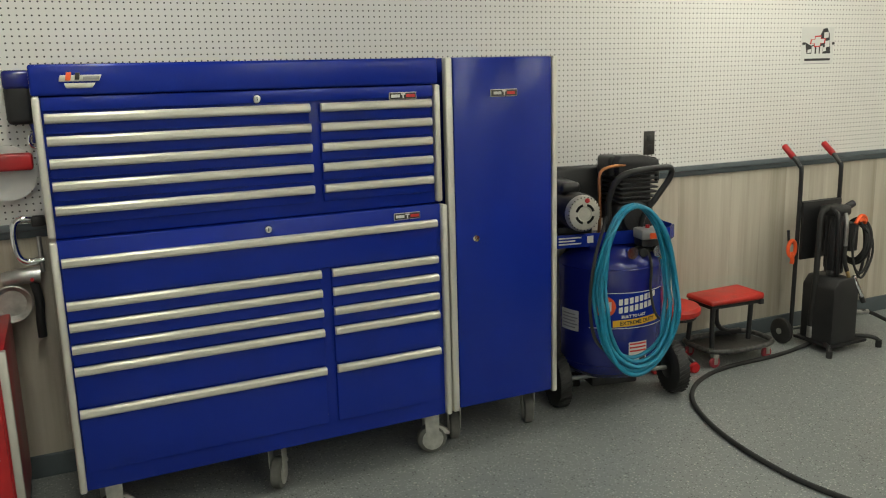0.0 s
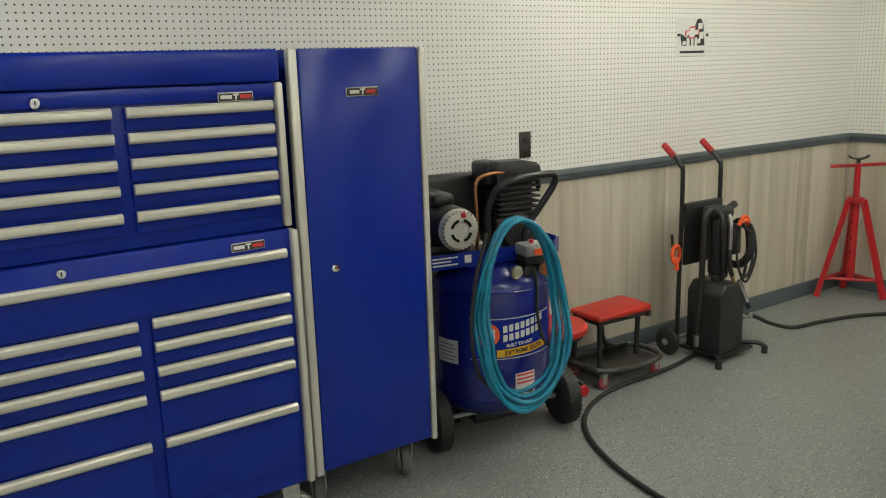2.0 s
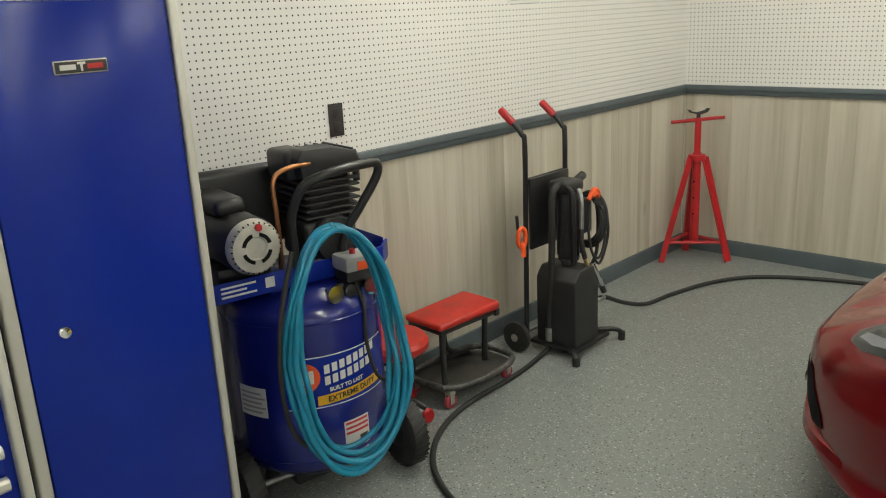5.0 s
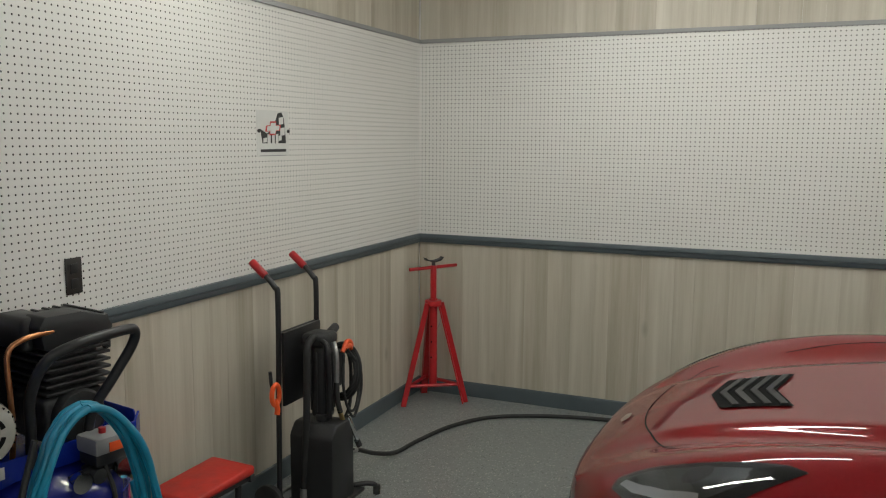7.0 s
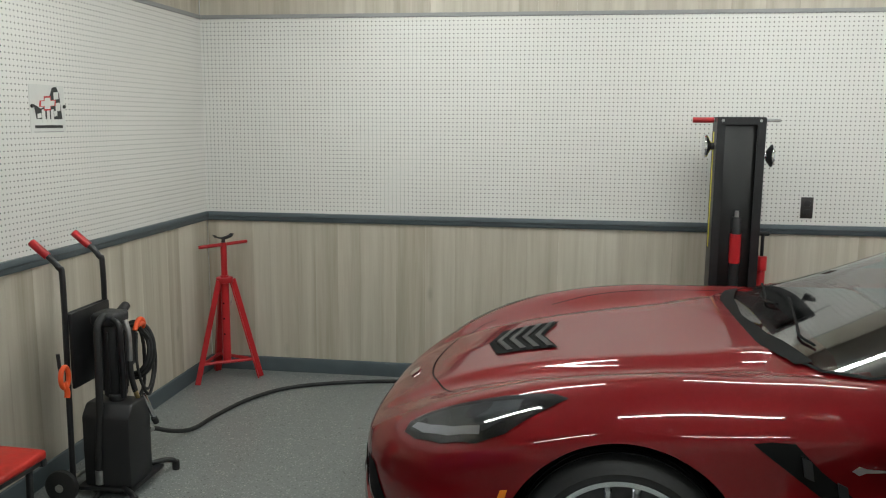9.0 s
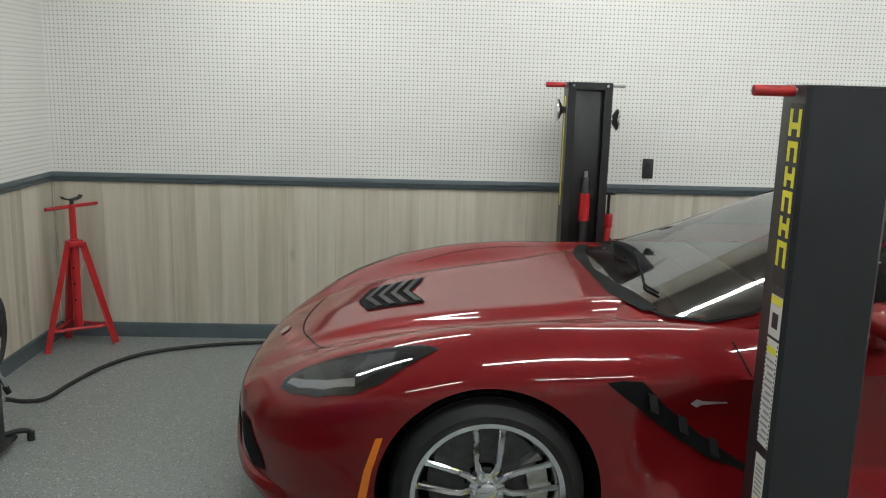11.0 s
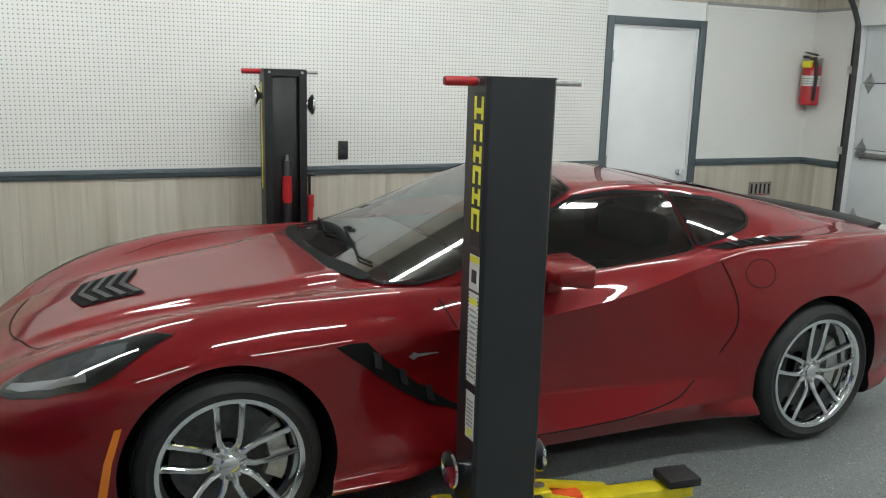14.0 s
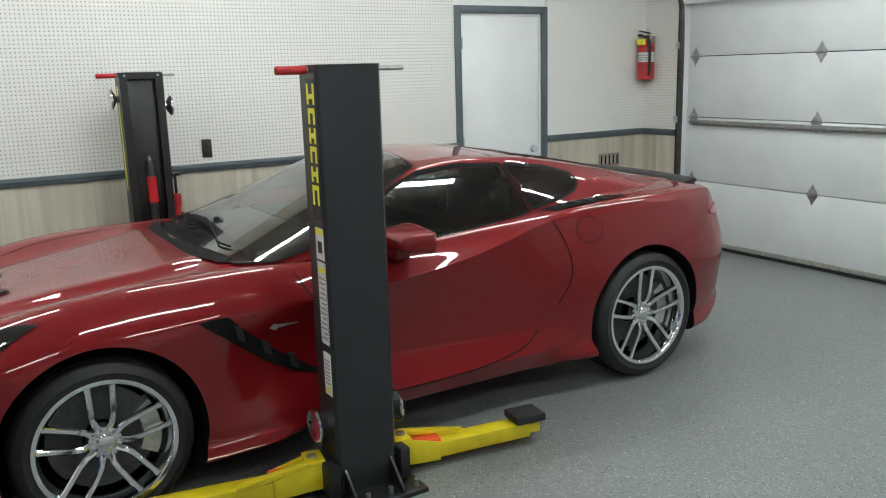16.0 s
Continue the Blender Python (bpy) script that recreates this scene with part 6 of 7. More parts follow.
def coiled_hose():
    t = thing("coiled_air_hose", (3.79, 5.365, 0.625), "teal air hose hung in loose coils over the handle", "hose", turn=-11)
    rnd = random.Random(4)
    for k in range(6):
        pts = []
        aw, ah, dx, dz, dy = 0.168 + 0.007 * k - 0.016 * (k % 2), 0.348 + 0.007 * k, 0.008 * rnd.uniform(-1, 1), -0.006 * k + 0.014, -0.022 * (k % 3)
        for j in range(25):
            a = 2 * math.pi * j / 24 + math.pi / 2
            u = math.cos(a) * (1 - 0.10 * math.sin(a))
            pts.append((dx + aw * u + rnd.uniform(-1, 1) * 0.003, dy + 0.012 * math.sin(3 * a + k) - 0.03 * (math.sin(a) < -0.2) + (0.0 if math.sin(a) < 0.8 else 0.02), dz + ah * math.sin(a)))
        pts[-1] = pts[0]
        part("coil", tube(pts, 0.0095, 10, 4), TEAL, t)
    part("tail", tube(((0.165, 0.05, 0.10), (0.16, 0.0, -0.05), (0.13, -0.03, -0.2), (0.14, -0.03, -0.30)), 0.0095, 10), TEAL, t)
    part("black_lead", tube(((-0.15, -0.03, 0.33), (-0.205, -0.035, 0.15), (-0.225, -0.03, -0.05), (-0.20, -0.03, -0.22), (-0.12, -0.04, -0.31)), 0.008, 8), RUBBER, t, "black lead among the coils")


air_compressor()
coiled_hose()


# ---- rolling mechanic's seats ----
def creeper_seat():
    t = thing("creeper_seat", (4.725, 5.775, 0), "low rolling mechanic's seat with a worn red vinyl top", "stool", turn=-3)
    pad = box((-0.178, -0.11, 0.338), (0.178, 0.11, 0.372), 0.013, 3)
    for q in pad.verts:
        q.co.z += 0.006 * math.sin(9 * q.co.x + 4 * q.co.y) * (q.co.z > 0.35)
    part("seat", pad, REDVINYL, t, "worn red vinyl pad")
    part("seat_board", box((-0.168, -0.10, 0.318), (0.172, 0.10, 0.339), 0.004), BLACK, t)
    part("seat_corner", box((0.15, -0.108, 0.312), (0.176, -0.06, 0.342), 0.004), CAST, t)
    # legs: straight at one end, bent towards the middle behind
    for pts in (((-0.15, -0.085, 0.32), (-0.155, -0.09, 0.22), (-0.16, -0.10, 0.10)), ((-0.15, 0.085, 0.32), (-0.155, 0.09, 0.22), (-0.16, 0.10, 0.10)), ((0.12, -0.07, 0.32), (0.115, -0.07, 0.22), (0.11, -0.07, 0.115)), ((0.02, 0.085, 0.32), (0.02, 0.085, 0.20), (0.045, 0.085, 0.145), (0.10, 0.085, 0.115), (0.16, 0.085, 0.10))):
        part("leg", tube(pts, 0.014, 10, 6), BLACK, t)
    ring = [(-0.18, -0.105), (-0.10, -0.155), (0.05, -0.165), (0.17, -0.15), (0.245, -0.11), (0.26, -0.03), (0.25, 0.06), (0.20, 0.11), (0.05, 0.125), (-0.10, 0.125), (-0.18, 0.10), (-0.195, 0.0)]
    part("frame", tube([(x, y, 0.095) for x, y in ring + ring[:1]], 0.014, 10, 5), CHIPPED, t, "chipped black tube frame")
    part("tray", prism([(0.96 * x, 0.96 * y) for x, y in ring], 0.074, 0.082, "z", 0.002), GRIME, t, "grimy black parts tray")
    part("cross_bar", box((0.0, 0.07, 0.10), (0.19, 0.10, 0.122), 0.004), BLACK, t)
    for x, y in ((-0.15, -0.115), (-0.15, 0.10), (0.215, -0.10), (0.215, 0.075)):
        c = part("caster", box((x - 0.017, y - 0.017, 0.060), (x + 0.017, y + 0.017, 0.078), 0.003), PLATE, t)
        for k in (-1, 1):
            part("fork", box((x - 0.012, y + k * 0.014 - 0.0015, 0.022), (x + 0.012, y + k * 0.014 + 0.0015, 0.062), 0.001), PLATE, c)
        part("wheel", moved(spin(((0.0, -0.011), (0.026, -0.011), (0.031, -0.006), (0.031, 0.006), (0.026, 0.011), (0.0, 0.011)), 20, "Y"), pose(x, y, 0.031)), PINKRED, c, "small faded red caster wheel")


def round_stool():
    t = thing("roller_stool", (4.37, 5.79, 0), "round red vinyl roller stool on a black base", "stool")
    part("seat", spin(((0.0, 0.30), (0.135, 0.30), (0.15, 0.312), (0.152, 0.335), (0.14, 0.352), (0.0, 0.358)), 36), REDVINYL, t, "round red vinyl pad")
    part("seat_board", spin(((0.0, 0.285), (0.13, 0.285), (0.13, 0.30), (0.0, 0.30)), 30), BLACK, t)
    part("column", cyl((0, 0, 0.07), (0, 0, 0.285), 0.02, n=16), BLACK, t)
    for k in range(4):
        a = radians(90 * k + 20)
        part("leg", tube(((0, 0, 0.10), (0.08 * math.cos(a), 0.08 * math.sin(a), 0.09), (0.14 * math.cos(a), 0.14 * math.sin(a), 0.062)), 0.012, 8, 4), BLACK, t)
        part("wheel", moved(spin(((0.0, -0.012), (0.026, -0.012), (0.031, 0.0), (0.026, 0.012), (0.0, 0.012)), 18, "Y"), pose(0.145 * math.cos(a), 0.145 * math.sin(a), 0.031)), RED, t)


creeper_seat()
round_stool()


# ---- fluid service cart ----
def service_cart():
    t = thing("service_cart", (5.395, 5.775, 0), "black two-wheeled fluid service cart with hoses and red grips", "service cart")
    for s in (-1, 1):
        x = 0.155 * s
        f = part("upright", tube(((x, 0.005, 0.09), (x, 0.0, 0.5), (x, -0.005, 0.97), (x, 0.01, 1.03), (x, 0.065, 1.085), (x, 0.115, 1.125)), 0.0125, 10, 6), BLACK, t, "black tube upright")
        part("grip", cyl((x, 0.055, 1.075), (x, 0.128, 1.135), 0.0175, n=14, bevel=0.004), RED, f, "red rubber grip")
    part("cross_bar", cyl((-0.155, 0, 0.82), (0.155, 0, 0.82), 0.011, n=10), BLACK, t)
    part("axle", cyl((-0.19, 0.03, 0.075), (0.19, 0.03, 0.075), 0.009, n=10), STEEL, t)
    for x in (-0.20, 0.20):
        w = part("wheel", moved(spin(((0.0, -0.02), (0.055, -0.02), (0.072, -0.012), (0.075, 0.0), (0.072, 0.012), (0.055, 0.02), (0.0, 0.02)), 30, "X"), pose(x, 0.03, 0.075)), RUBBER, t, "small black wheel")
        part("hub", moved(cyl((-0.024, 0, 0), (0.024, 0, 0), 0.018, n=14), pose(x, 0.03, 0.075)), PLATE, w)
    part("back_plate", box((-0.15, -0.03, 0.50), (0.15, -0.014, 0.83), 0.004), BLACK, t, "black steel back plate")
    tank = prism([(-0.125, 0.05), (0.07, 0.05), (0.07, 0.33), (0.035, 0.42), (-0.085, 0.42), (-0.125, 0.37)], -0.25, -0.03, "y", 0.012)
    tk = part("tank", tank, PLASTIC, t, "black plastic fluid tank")
    lb = part("tank_label", box((0.071, -0.20, 0.17), (0.0725, -0.10, 0.30)), PAPER, tk, "white tank label")
    for k in range(4):
        part("print", box((0.0726, -0.19, 0.185 + 0.028 * k), (0.0732, -0.12, 0.193 + 0.028 * k)), REDINK, lb)
    part("tank_cap", cyl((-0.03, -0.15, 0.42), (-0.03, -0.15, 0.45), 0.035, n=20, bevel=0.005), PLASTIC, tk)
    # filter housing and pump
    pu = part("pump_housing", cyl((0.0, -0.13, 0.43), (0.0, -0.13, 0.76), 0.050, n=28, bevel=0.012), PLASTIC, t, "black ribbed filter housing")
    for k in range(8):
        a = 2 * math.pi * k / 8
        part("rib", moved(box((-0.004, 0.047, 0.46), (0.004, 0.056, 0.73), 0.002), pose(0.0, -0.13, 0, 0, 0, 45 * k)), PLASTIC, pu)
    part("pump_head", box((-0.07, -0.18, 0.755), (0.06, -0.06, 0.815), 0.02, 3), CAST, pu)
    part("pump_port", cyl((0.05, -0.13, 0.79), (0.12, -0.13, 0.815), 0.020, n=16, bevel=0.004), CAST, pu)
    part("elbow", tube(((-0.03, -0.12, 0.80), (-0.09, -0.13, 0.80), (-0.125, -0.13, 0.76), (-0.13, -0.13, 0.62), (-0.125, -0.12, 0.40), (-0.12, -0.10, 0.16), (-0.11, -0.10, 0.08)), 0.016, 12, 6), RUBBER, t, "thick black suction hose")
    part("bent_pipe", tube(((-0.06, -0.165, 0.79), (-0.075, -0.20, 0.765), (-0.075, -0.205, 0.66), (-0.06, -0.20, 0.55), (-0.045, -0.19, 0.44)), 0.013, 12, 6), BLACK, t, "glossy black bent pipe")
    part("hose_fitting", cyl((-0.118, -0.10, 0.06), (-0.118, -0.10, 0.125), 0.02, n=14, bevel=0.003), STEEL, t)
    part("steel_pipe", tube(((-0.02, -0.20, 0.78), (-0.03, -0.22, 0.72), (-0.03, -0.22, 0.58)), 0.011, 10, 4), STEEL, t)
    part("pipe_hose", tube(((-0.03, -0.22, 0.60), (-0.035, -0.225, 0.53), (-0.01, -0.225, 0.46)), 0.012, 10, 4), RUBBER, t)
    part("brass_fitting", cyl((-0.015, -0.225, 0.47), (0.015, -0.225, 0.41), 0.011, n=10), BRASS, t)
    part("lever", cyl((0.03, -0.24, 0.43), (0.085, -0.26, 0.30), 0.011, n=12, bevel=0.003), CHROME, t, "chrome lever")
    part("lever_tip", cyl((0.08, -0.258, 0.305), (0.095, -0.262, 0.275), 0.014, n=12), PLASTIC, t)
    # label on the housing
    sl = part("side_label", box((0.125, -0.165, 0.58), (0.1265, -0.10, 0.70)), PAPER, t, "white and red safety label")
    part("band", box((0.1268, -0.163, 0.66), (0.1274, -0.102, 0.675)), REDINK, sl)
    part("band", box((0.1268, -0.163, 0.615), (0.1274, -0.102, 0.63)), ORANGE, sl)
    part("label_holder", box((0.06, -0.175, 0.55), (0.1245, -0.09, 0.71), 0.005), PLASTIC, t)
    for k in range(3):
        pts = [(0.125 + 0.02 * math.sin(a) + 0.008 * k, -0.15 + (0.075 + 0.010 * k) * math.cos(a), 0.60 + (0.10 + 0.014 * k) * math.sin(a)) for a in [2 * math.pi * j / 20 for j in range(21)]]
        part("hose_coil", tube(pts, 0.0085, 8, 3), RUBBER, t, "black coiled hose")
    part("hose_drop", tube(((0.15, -0.17, 0.73), (0.185, -0.17, 0.60), (0.17, -0.17, 0.43), (0.09, -0.17, 0.36)), 0.0085, 8), RUBBER, t)
    for k in range(2):
        part("hose_loop", tube(((0.10, -0.20, 0.72 - 0.02 * k), (0.145 + 0.02 * k, -0.225, 0.64), (0.15 + 0.025 * k, -0.23, 0.52), (0.10, -0.235, 0.44 - 0.03 * k), (0.045, -0.23, 0.47), (0.035, -0.215, 0.58), (0.07, -0.20, 0.70)), 0.0065, 8), RUBBER, t, "thin black hanging hose")
    clamp(t, (0.12, -0.17, 0.72), 0)
    # hook with a clamp
    part("hook", tube(((-0.155, 0.0, 0.60), (-0.20, -0.01, 0.60), (-0.235, -0.02, 0.61), (-0.245, -0.02, 0.68)), 0.008, 8, 5), BLACK, t)
    clamp(t, (-0.225, -0.02, 0.575), 1)
    # feet
    part("base", box((-0.14, -0.26, 0.035), (0.15, 0.0, 0.052), 0.004), BLACK, t)
    for pts in (((-0.10, -0.18, 0.045), (-0.15, -0.25, 0.05), (-0.175, -0.285, 0.04), (-0.18, -0.29, 0.012)), ((0.11, -0.18, 0.055), (0.17, -0.25, 0.06), (0.205, -0.285, 0.045), (0.21, -0.29, 0.012))):
        ft = part("foot", tube(pts, 0.0125, 10, 6), BLACK, t)
        part("foot_tip", cyl((pts[-1][0], pts[-1][1], 0.0), (pts[-1][0], pts[-1][1], 0.045), 0.017, n=14, bevel=0.003), RUBBER, ft)


def clamp(t, at, kind):
    x, y, z = at
    c = tube([(x + 0.028 * math.cos(a), y - 0.012, z + 0.045 * math.sin(a)) for a in [2 * math.pi * k / 14 for k in range(15)]] if kind else ((x - 0.045, y - 0.02, z - 0.01), (x - 0.01, y - 0.02, z + 0.03), (x + 0.03, y - 0.02, z + 0.02), (x + 0.045, y - 0.02, z - 0.03)), 0.0105, 10, 3)
    tube(((x - 0.005, y - 0.012, z - 0.02), (x, y - 0.02, z - 0.06), (x - 0.004, y - 0.02, z - 0.085)) if kind else ((x - 0.02, y - 0.02, z), (x + 0.01, y - 0.025, z + 0.01), (x + 0.03, y - 0.02, z - 0.01)), 0.012, 10, 3, bm=c)
    part("hose_clamp", c, ORANGE, t, "orange plastic clamp")


service_cart()


def floor_hose(name, pts, label):
    t = thing(name, (0, 0, 0), label, "hose")
    part("hose", tube(pts, 0.0115, 10, 8), RUBBER, t)
    return t


h = floor_hose("air_hose", ((5.405, 5.735, 0.08), (5.36, 5.70, 0.03), (5.15, 5.66, 0.0115), (4.93, 5.63, 0.0115), (4.62, 5.62, 0.0115), (4.40, 5.56, 0.0115), (4.22, 5.44, 0.0115), (4.09, 5.26, 0.0115), (3.99, 4.98, 0.0115), (3.95, 4.66, 0.0115), (3.97, 4.42, 0.0115), (4.08, 4.0, 0.0115), (4.02, 3.55, 0.0115), (3.80, 3.1, 0.0115)), "black rubber hose lying across the floor")
h = floor_hose("air_hose", ((5.61, 5.66, 0.16), (5.72, 5.655, 0.15), (5.92, 5.66, 0.06), (6.08, 5.62, 0.014), (6.3, 5.585, 0.0115), (6.6, 5.50, 0.0115), (6.84, 5.33, 0.0115), (7.0, 5.0, 0.0115), (7.08, 4.6, 0.0115), (7.10, 4.1, 0.0115), (7.08, 3.7, 0.0115)), "black rubber hose running along the wall")
part("end_fitting", cyl((5.606, 5.66, 0.16), (5.715, 5.655, 0.152), 0.0145, n=14, bevel=0.002), STEEL, h, "steel crimped fitting")


# ---- red tripod stand ----
def tripod_stand():
    t = thing("support_stand", (6.98, 5.80, 0), "tall red steel support stand with a tee screw", "jack stand")
    top = 0.645
    feet = ((-0.152, 0.127), (0.053, -0.184), (0.150, 0.128))
    for x, y in feet:
        a, b = Vector((x * 0.16, y * 0.16, top)), Vector((x, y, 0.0))
        way = (b - a).normalized()
        side = way.cross(Vector((0, 0, 1))).normalized()
        out = side.cross(way)
        leg = bmesh.new()
        rows = [[leg.verts.new(p + side * u * 0.02 + out * v) for u, v in ((-1, 0.0), (1, 0.0), (1, 0.006), (-0.7, 0.006), (-0.7, 0.035), (-1, 0.035))] for p in (a, b)]
        for i in range(6):
            leg.faces.new((rows[0][i], rows[0][(i + 1) % 6], rows[1][(i + 1) % 6], rows[1][i]))
        leg.faces.new(rows[0][::-1])
        leg.faces.new(rows[1])
        for v in leg.verts:
            v.co.z = max(v.co.z, 0.0)
        part("leg", leg, RED, t, "red angle-iron leg", 20)
    k = 0.80
    pts = [Vector((x * (0.16 + 0.84 * k), y * (0.16 + 0.84 * k), 0.125)) for x, y in feet]
    for p, q in zip(pts, pts[1:] + pts[:1]):
        part("brace", cyl(p, q, 0.011, n=8), RED, t)
    part("collar", cyl((0, 0, top - 0.015), (0, 0, top + 0.02), 0.052, n=24, bevel=0.004), RED, t)
    part("tube", cyl((0, 0, 0.12), (0, 0, top + 0.03), 0.026, n=20), RED, t)
    part("screw", cyl((0, 0, top + 0.02), (0, 0, 0.885), 0.0195, n=20), RED, t)
    part("tee_bar", moved(cyl((0, -0.182, 0), (0, 0.182, 0), 0.011, n=14, bevel=0.004), pose(0, 0, 0.873, 0, 0, 60)), RED, t, "red tee bar")
    s = prism([(-0.065, 0.03), (-0.05, 0.018), (0, 0.008), (0.05, 0.018), (0.065, 0.03), (0.05, 0.010), (0.015, 0.0), (-0.015, 0.0), (-0.05, 0.010)], -0.022, 0.022, "x", 0.001)
    part("saddle", moved(s, pose(0, 0, 0.908, 0, 0, 55)), CAST, t, "dark curved saddle")
    part("saddle_stem", cyl((0, 0, 0.88), (0, 0, 0.91), 0.012, n=12), CAST, t)
    part("chain", tube(((0.03, -0.02, 0.63), (0.05, -0.03, 0.55), (0.035, -0.025, 0.50), (0.02, -0.02, 0.48)), 0.004, 6), STEEL, t)
    for z in (0.30, 0.40, 0.50):
        part("pin_hole", cyl((-0.0275, 0, z), (-0.0255, 0, z), 0.006, n=10), DARK, t)


tripod_stand()


# ---- small wall things ----
def outlet(place, turn):
    t = thing("outlet", place, "dark brown wall outlet on the pegboard", "outlet", turn=turn)
    part("plate", box((-0.035, -0.006, -0.0625), (0.035, 0.0, 0.0625), 0.003), OUTLETM, t)
    for z in (-0.026, 0.026):
        part("socket", box((-0.017, -0.0085, z - 0.017), (0.017, -0.006, z + 0.017), 0.005), PLASTIC, t)


outlet((4.361, YN, 1.197), 0)
outlet((XE, 2.277, 1.158), -90)


def poster():
    """A small printed sheet with a checked flag shape, a red cross shape and two lines of print."""
    t = thing("wall_sticker", (5.560, YN - 0.0006, 1.69), "small printed sheet with a checkered flag on the pegboard", "sign")
    part("sheet", box((-0.128, -0.0012, -0.106), (0.128, 0.0, 0.106)), PAPER, t, "white printed sheet")
    flag = prism([(-0.10, 0.02), (-0.085, -0.045), (0.105, -0.045), (0.09, 0.07), (0.07, 0.10), (0.04, 0.095), (0.02, 0.06), (0.0, 0.02), (-0.05, 0.0)], -0.0022, -0.0013, "y")
    part("flag", flag, INK, t)
    for x, z, w, h in ((-0.035, -0.03, 0.012, 0.03), (0.0, -0.028, 0.010, 0.03), (0.03, -0.03, 0.010, 0.03), (0.065, 0.06, 0.018, 0.018), (0.075, 0.01, 0.018, 0.02), (-0.065, -0.03, 0.014, 0.012), (0.055, -0.02, 0.012, 0.014)):
        part("check", prism([(x - w, z - h), (x + w, z - h + 0.004), (x + w, z + h), (x - w, z + h - 0.004)], -0.0030, -0.0023, "y"), PAPER, t)
    cross = [(-0.065, 0.008), (-0.03, 0.010), (-0.032, -0.008), (0.018, -0.006), (0.02, 0.012), (0.055, 0.014), (0.062, 0.042), (0.022, 0.040), (0.024, 0.058), (-0.026, 0.056), (-0.028, 0.038), (-0.058, 0.036)]
    part("cross_rim", prism(cross, -0.0038, -0.0031, "y"), REDINK, t)
    part("cross", prism([(0.82 * x - 0.0005, 0.78 * (z - 0.024) + 0.024) for x, z in cross], -0.0046, -0.0039, "y"), PAPER, t)
    part("print_bar", box((-0.10, -0.0022, -0.085), (0.105, -0.0013, -0.072)), INK, t)
    part("print_bar", box((-0.11, -0.0022, -0.103), (0.11, -0.0013, -0.100)), GREYPRINT, t)
    for x in (-0.115, 0.122):
        part("pin", cyl((x, -0.0012, 0.012), (x, -0.008, 0.012), 0.008, n=10), INK, t)


poster()


def extinguisher():
    t = thing("fire_extinguisher", (7.105, YS + 0.083, 1.505), "red fire extinguisher hung on the wall", "fire extinguisher", turn=0)
    b = part("cylinder", spin(((0.0, 0.0), (0.048, 0.0), (0.056, 0.008), (0.056, 0.29), (0.045, 0.325), (0.022, 0.345), (0.022, 0.36), (0.0, 0.36)), 32), RED, t)
    lb = part("label", spin(((0.0562, 0.16), (0.0568, 0.16), (0.0568, 0.245), (0.0562, 0.245)), 32, close=True), PAPER, b, "pale instruction label")
    for k in range(3):
        part("print", spin(((0.0568, 0.175 + 0.02 * k), (0.0572, 0.175 + 0.02 * k), (0.0572, 0.183 + 0.02 * k), (0.0568, 0.183 + 0.02 * k)), 32, close=True), GREYPRINT, lb)
    part("valve", cyl((0, 0, 0.36), (0, 0, 0.40), 0.018, n=16, bevel=0.003), BRASS, t, "brass valve")
    part("tag", box((-0.03, 0.03, 0.31), (0.03, 0.06, 0.365), 0.006), YLABEL, t, "yellow tag")
    part("carry_handle", prism([(-0.02, 0.385), (0.07, 0.39), (0.085, 0.405), (0.08, 0.412), (-0.02, 0.398)], -0.012, 0.012, "y", 0.002), BLACK, t)
    part("squeeze_lever", prism([(-0.03, 0.405), (0.06, 0.435), (0.062, 0.445), (-0.03, 0.42)], -0.010, 0.010, "y", 0.002), BLACK, t)
    part("pin_ring", tube([(0.0 + 0.014 * math.cos(a), -0.012, 0.44 + 0.014 * math.sin(a)) for a in [2 * math.pi * k / 12 for k in range(13)]], 0.002, 6, 2), STEEL, t)
    part("hose", tube(((0.0, 0.02, 0.385), (-0.045, 0.03, 0.37), (-0.064, 0.03, 0.28), (-0.064, 0.03, 0.10), (-0.06, 0.03, 0.04)), 0.010, 10), RUBBER, t)
    part("wall_bracket", box((-0.025, -0.062, 0.20), (0.025, -0.056, 0.39), 0.002), PLATE, t)
    for ob in t.children_recursive:
        ob.data.transform(Matrix.Diagonal((1.34, 1.34, 1, 1)))


extinguisher()


def wall_register():
    t = thing("wall_register", (XE, -1.447, 0.789), "small grey slatted register on the wood boards", "vent", turn=-90)
    part("frame", box((-0.125, -0.010, -0.058), (0.125, 0.0, 0.058), 0.004), REGISTERM, t)
    for k in range(9):
        x = -0.098 + 0.024 * k
        part("slot", box((x - 0.008, -0.0112, -0.04), (x + 0.008, -0.0095, 0.04)), GREYPRINT if k % 2 else DARK, t)
        part("slat", box((x + 0.008, -0.013, -0.04), (x + 0.014, -0.0095, 0.04)), REGISTERM, t)
    part("damper_lever", box((-0.02, -0.022, -0.052), (0.02, -0.010, -0.043), 0.003), REDINK, t)


wall_register()


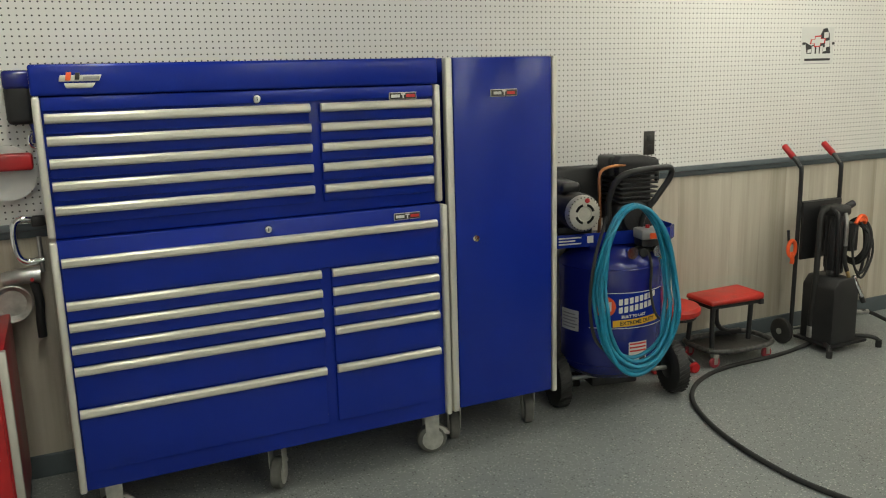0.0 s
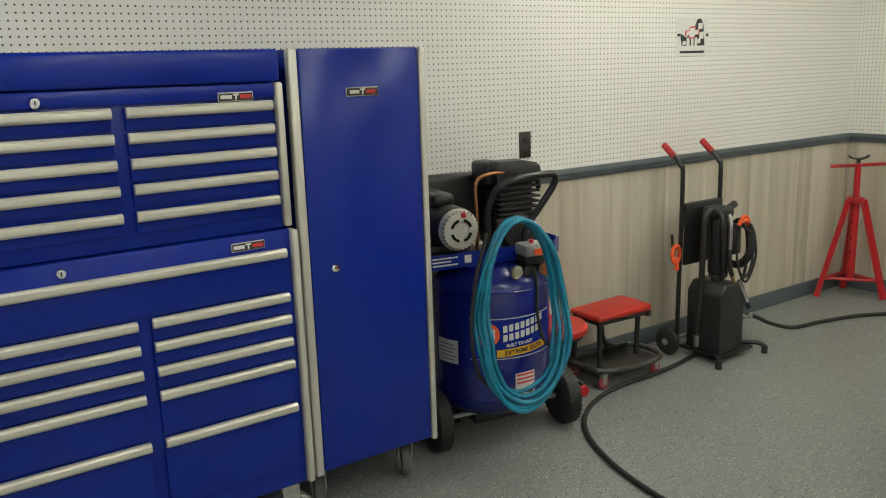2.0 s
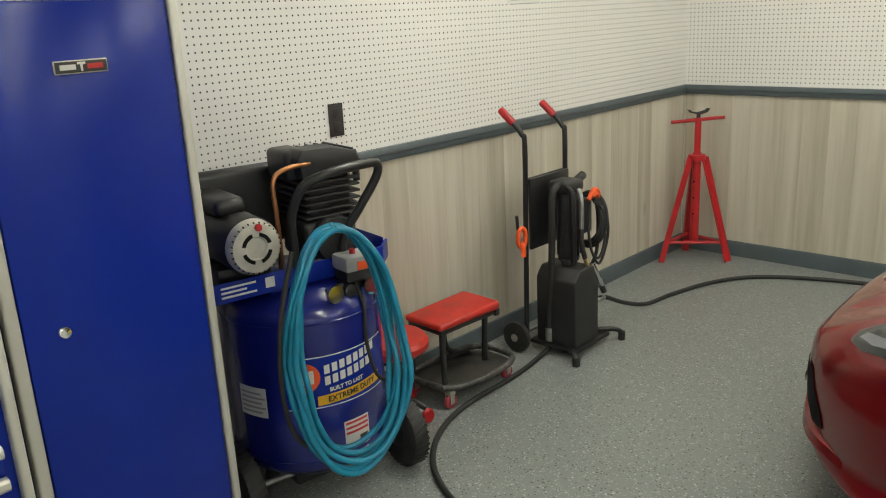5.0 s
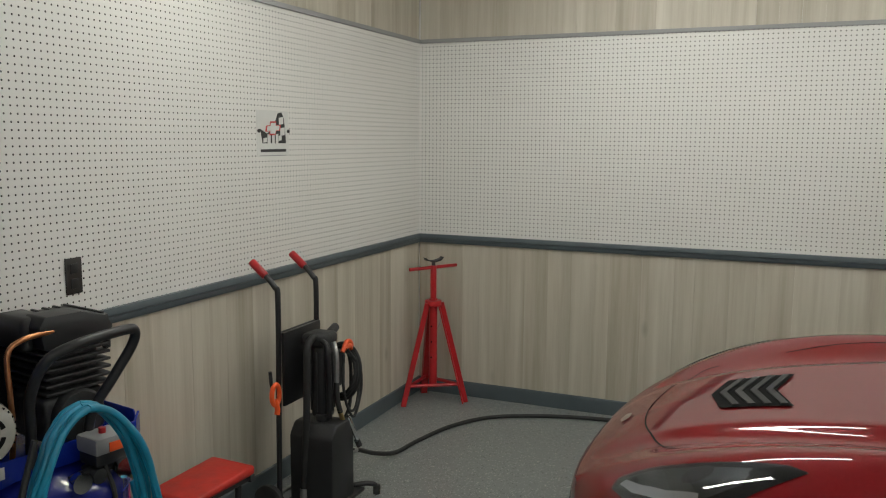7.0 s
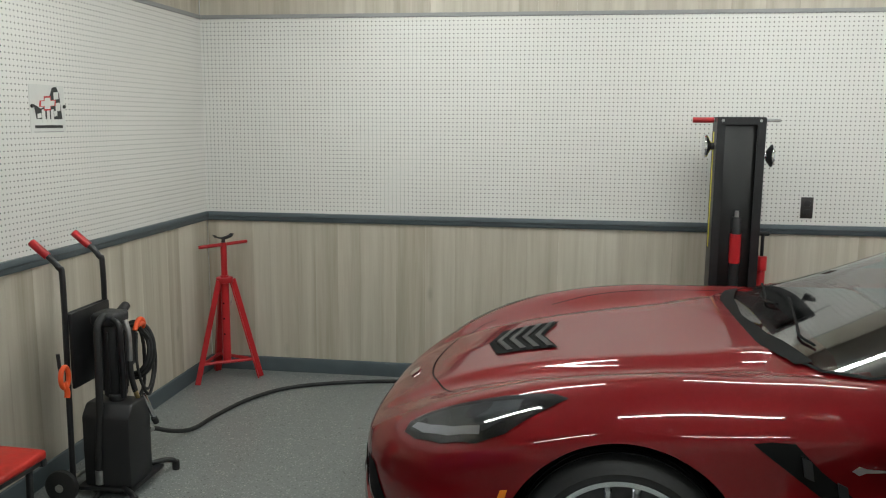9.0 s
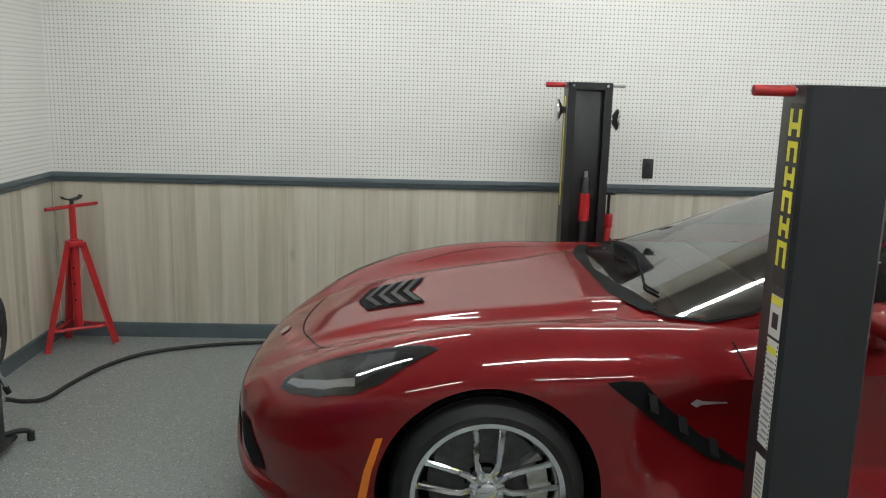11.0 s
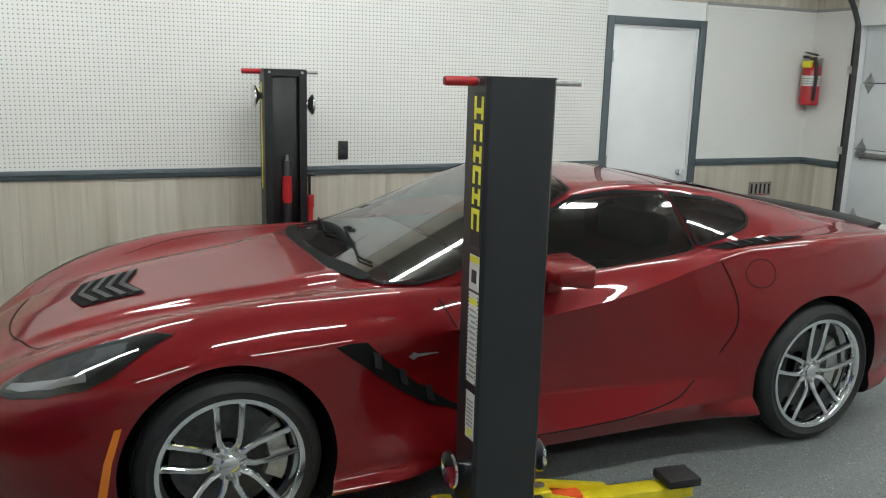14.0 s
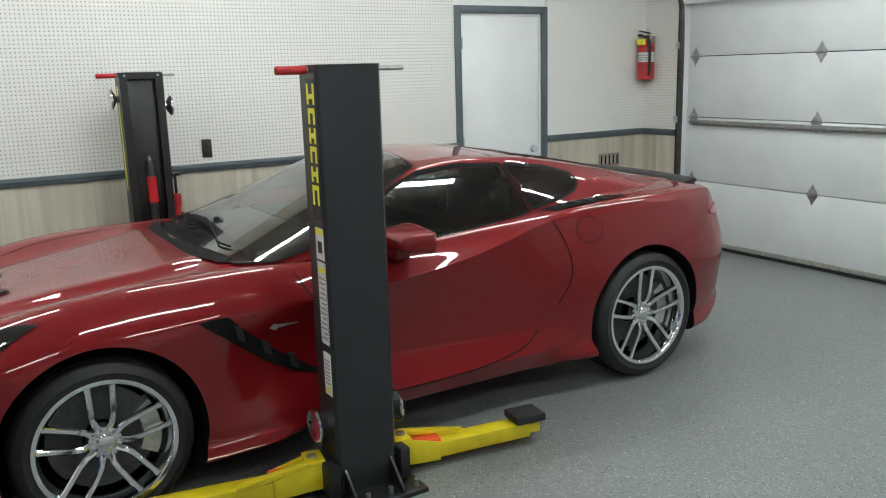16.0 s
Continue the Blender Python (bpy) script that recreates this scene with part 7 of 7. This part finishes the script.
# ---- tools hung beside the chest ----
def hung_tools():
    t = thing("tool_pouch", (1.385, YN - 0.002, 1.54), "dark blue tool pouch hung on the pegboard", "tool pouch")
    part("pouch", box((-0.05, -0.09, -0.10), (0.045, -0.01, 0.09), 0.02, 3), PLASTIC, t)
    part("flap", box((-0.052, -0.096, 0.03), (0.047, -0.004, 0.10), 0.014, 3), BLUEDARK, t)
    part("strap", tube(((0.03, -0.05, -0.09), (0.04, -0.06, -0.13), (0.035, -0.05, -0.17)), 0.012, 8), BLUEDARK, t)
    part("buckle", tube([(0.035 + 0.02 * math.cos(a), -0.06, -0.16 + 0.028 * math.sin(a)) for a in [2 * math.pi * k / 12 for k in range(13)]], 0.005, 8, 2), CHROME, t)
    t = thing("sanding_disc", (1.31, YN - 0.04, 1.26), "pale round sanding disc with a red holder", "sanding disc")
    part("disc", moved(spin(((0.0, 0.0), (0.105, 0.0), (0.105, -0.012), (0.0, -0.014)), 40, "Y"), pose(0, 0, 0)), PAPER, t)
    part("holder", box((-0.10, -0.06, 0.01), (0.095, -0.0145, 0.075), 0.012, 3), RED, t, "red holder")
    part("peg", cyl((0, 0.04, 0.05), (0, -0.0, 0.05), 0.006, n=8), STEEL, t)
    t = thing("c_clamp", (1.36, YN - 0.05, 0.98), "polished steel clamp hung on the pegboard", "clamp")
    part("frame", tube(((0.05, 0, 0.09), (-0.03, -0.005, 0.10), (-0.055, -0.01, 0.06), (-0.05, -0.01, -0.03), (-0.02, -0.012, -0.065), (0.04, -0.012, -0.06)), 0.014, 10, 6), CHROME, t)
    part("screw", cyl((0.03, -0.012, -0.11), (0.03, -0.012, 0.03), 0.009, n=12), STEEL, t)
    part("jaw", box((0.01, -0.03, 0.07), (0.06, 0.02, 0.11), 0.008), PLASTIC, t)
    part("peg", cyl((-0.03, 0.05, 0.095), (-0.03, -0.005, 0.095), 0.005, n=8), STEEL, t)
    t = thing("air_tool", (1.33, YN - 0.05, 0.80), "worn steel air tool with a black grip", "air tool")
    part("barrel", tube(((-0.08, 0, 0.05), (-0.02, -0.01, 0.06), (0.05, -0.01, 0.06)), 0.032, 14, 4), STEEL, t)
    part("grip", tube(((0.02, -0.01, 0.05), (0.035, -0.015, -0.04), (0.03, -0.015, -0.12), (0.03, -0.012, -0.19)), 0.017, 10, 4), PLASTIC, t, "black grip")
    part("guard", moved(spin(((0.0, 0.0), (0.06, 0.0), (0.075, -0.03), (0.07, -0.035), (0.05, -0.01), (0.0, -0.01)), 28, "Y"), pose(-0.06, -0.01, -0.04)), PLATE, t, "pale guard")
    part("button", cyl((0.02, -0.045, 0.05), (0.02, -0.052, 0.05), 0.007, n=10), RED, t)
    part("peg", cyl((0.0, 0.05, 0.075), (0.0, -0.01, 0.075), 0.006, n=8), STEEL, t)
    t = thing("red_cabinet", (0.92, 5.42, 0), "red steel shop cabinet beside the tool chest", "cabinet")
    part("body", box((0.0, 0.0, 0.06), (0.338, 0.52, 0.72), 0.006), RED, t)
    part("corner_trim", box((0.318, -0.012, 0.06), (0.345, 0.02, 0.72), 0.006), SILVER, t)
    part("plinth", box((0.01, 0.03, 0.0), (0.33, 0.5, 0.06)), BLACK, t)
    part("door", box((0.008, -0.014, 0.07), (0.31, 0.0, 0.71), 0.004), RED, t)
    part("door_handle", cyl((0.28, -0.03, 0.35), (0.28, -0.03, 0.50), 0.007, n=10), CHROME, t)


hung_tools()


# ---- wood boards on the walls ----
def boards(parent, axis, lo, hi, z0, z1, seed, flip=1):
    """Boards of uneven width side by side along a wall, 10 mm thick; axis is the wall's run."""
    rnd = random.Random(seed)
    at = lo
    shapes = {}
    while at < hi - 0.02:
        w = rnd.choice((0.115, 0.15, 0.19, 0.23))
        w = min(w, hi - at)
        key = (round(w, 4), axis)
        if key not in shapes:
            b = box((0.0003, 0.0, 0.0), (w - 0.0003, 0.011, z1 - z0)) if axis == "x" else box((0.0, 0.0003, 0.0), (0.011, w - 0.0003, z1 - z0))
            shapes[key] = finish(b, "board", WOOD, 0)
        ob = new("board", shapes[key])
        ob.parent = parent
        depth = rnd.uniform(0, 0.0004)
        ob.matrix_basis = pose(at, YN + depth, z0) if axis == "x" and flip > 0 else pose(at, YS - 0.0115, z0) if axis == "x" else pose(XE + depth, at, z0)
        at += w


for z0, z1 in ((0.05, RAIL - 0.03), (PEGTOP, CEIL)):
    boards(wall_n, "x", XW, XE - 0.002, z0, z1, 3 + int(z0 * 10))
    boards(wall_e, "y", D_Y1 + 0.062 if z0 < 1 else YS, YN - 0.004, z0, z1, 5 + int(z0 * 10))
    boards(wall_s, "x", GD_X1 + 0.04, XE - 0.002, z0, z1, 9 + int(z0 * 10), -1)
boards(wall_e, "y", YS, D_Y0 - 0.062, 0.05, RAIL - 0.03, 31)
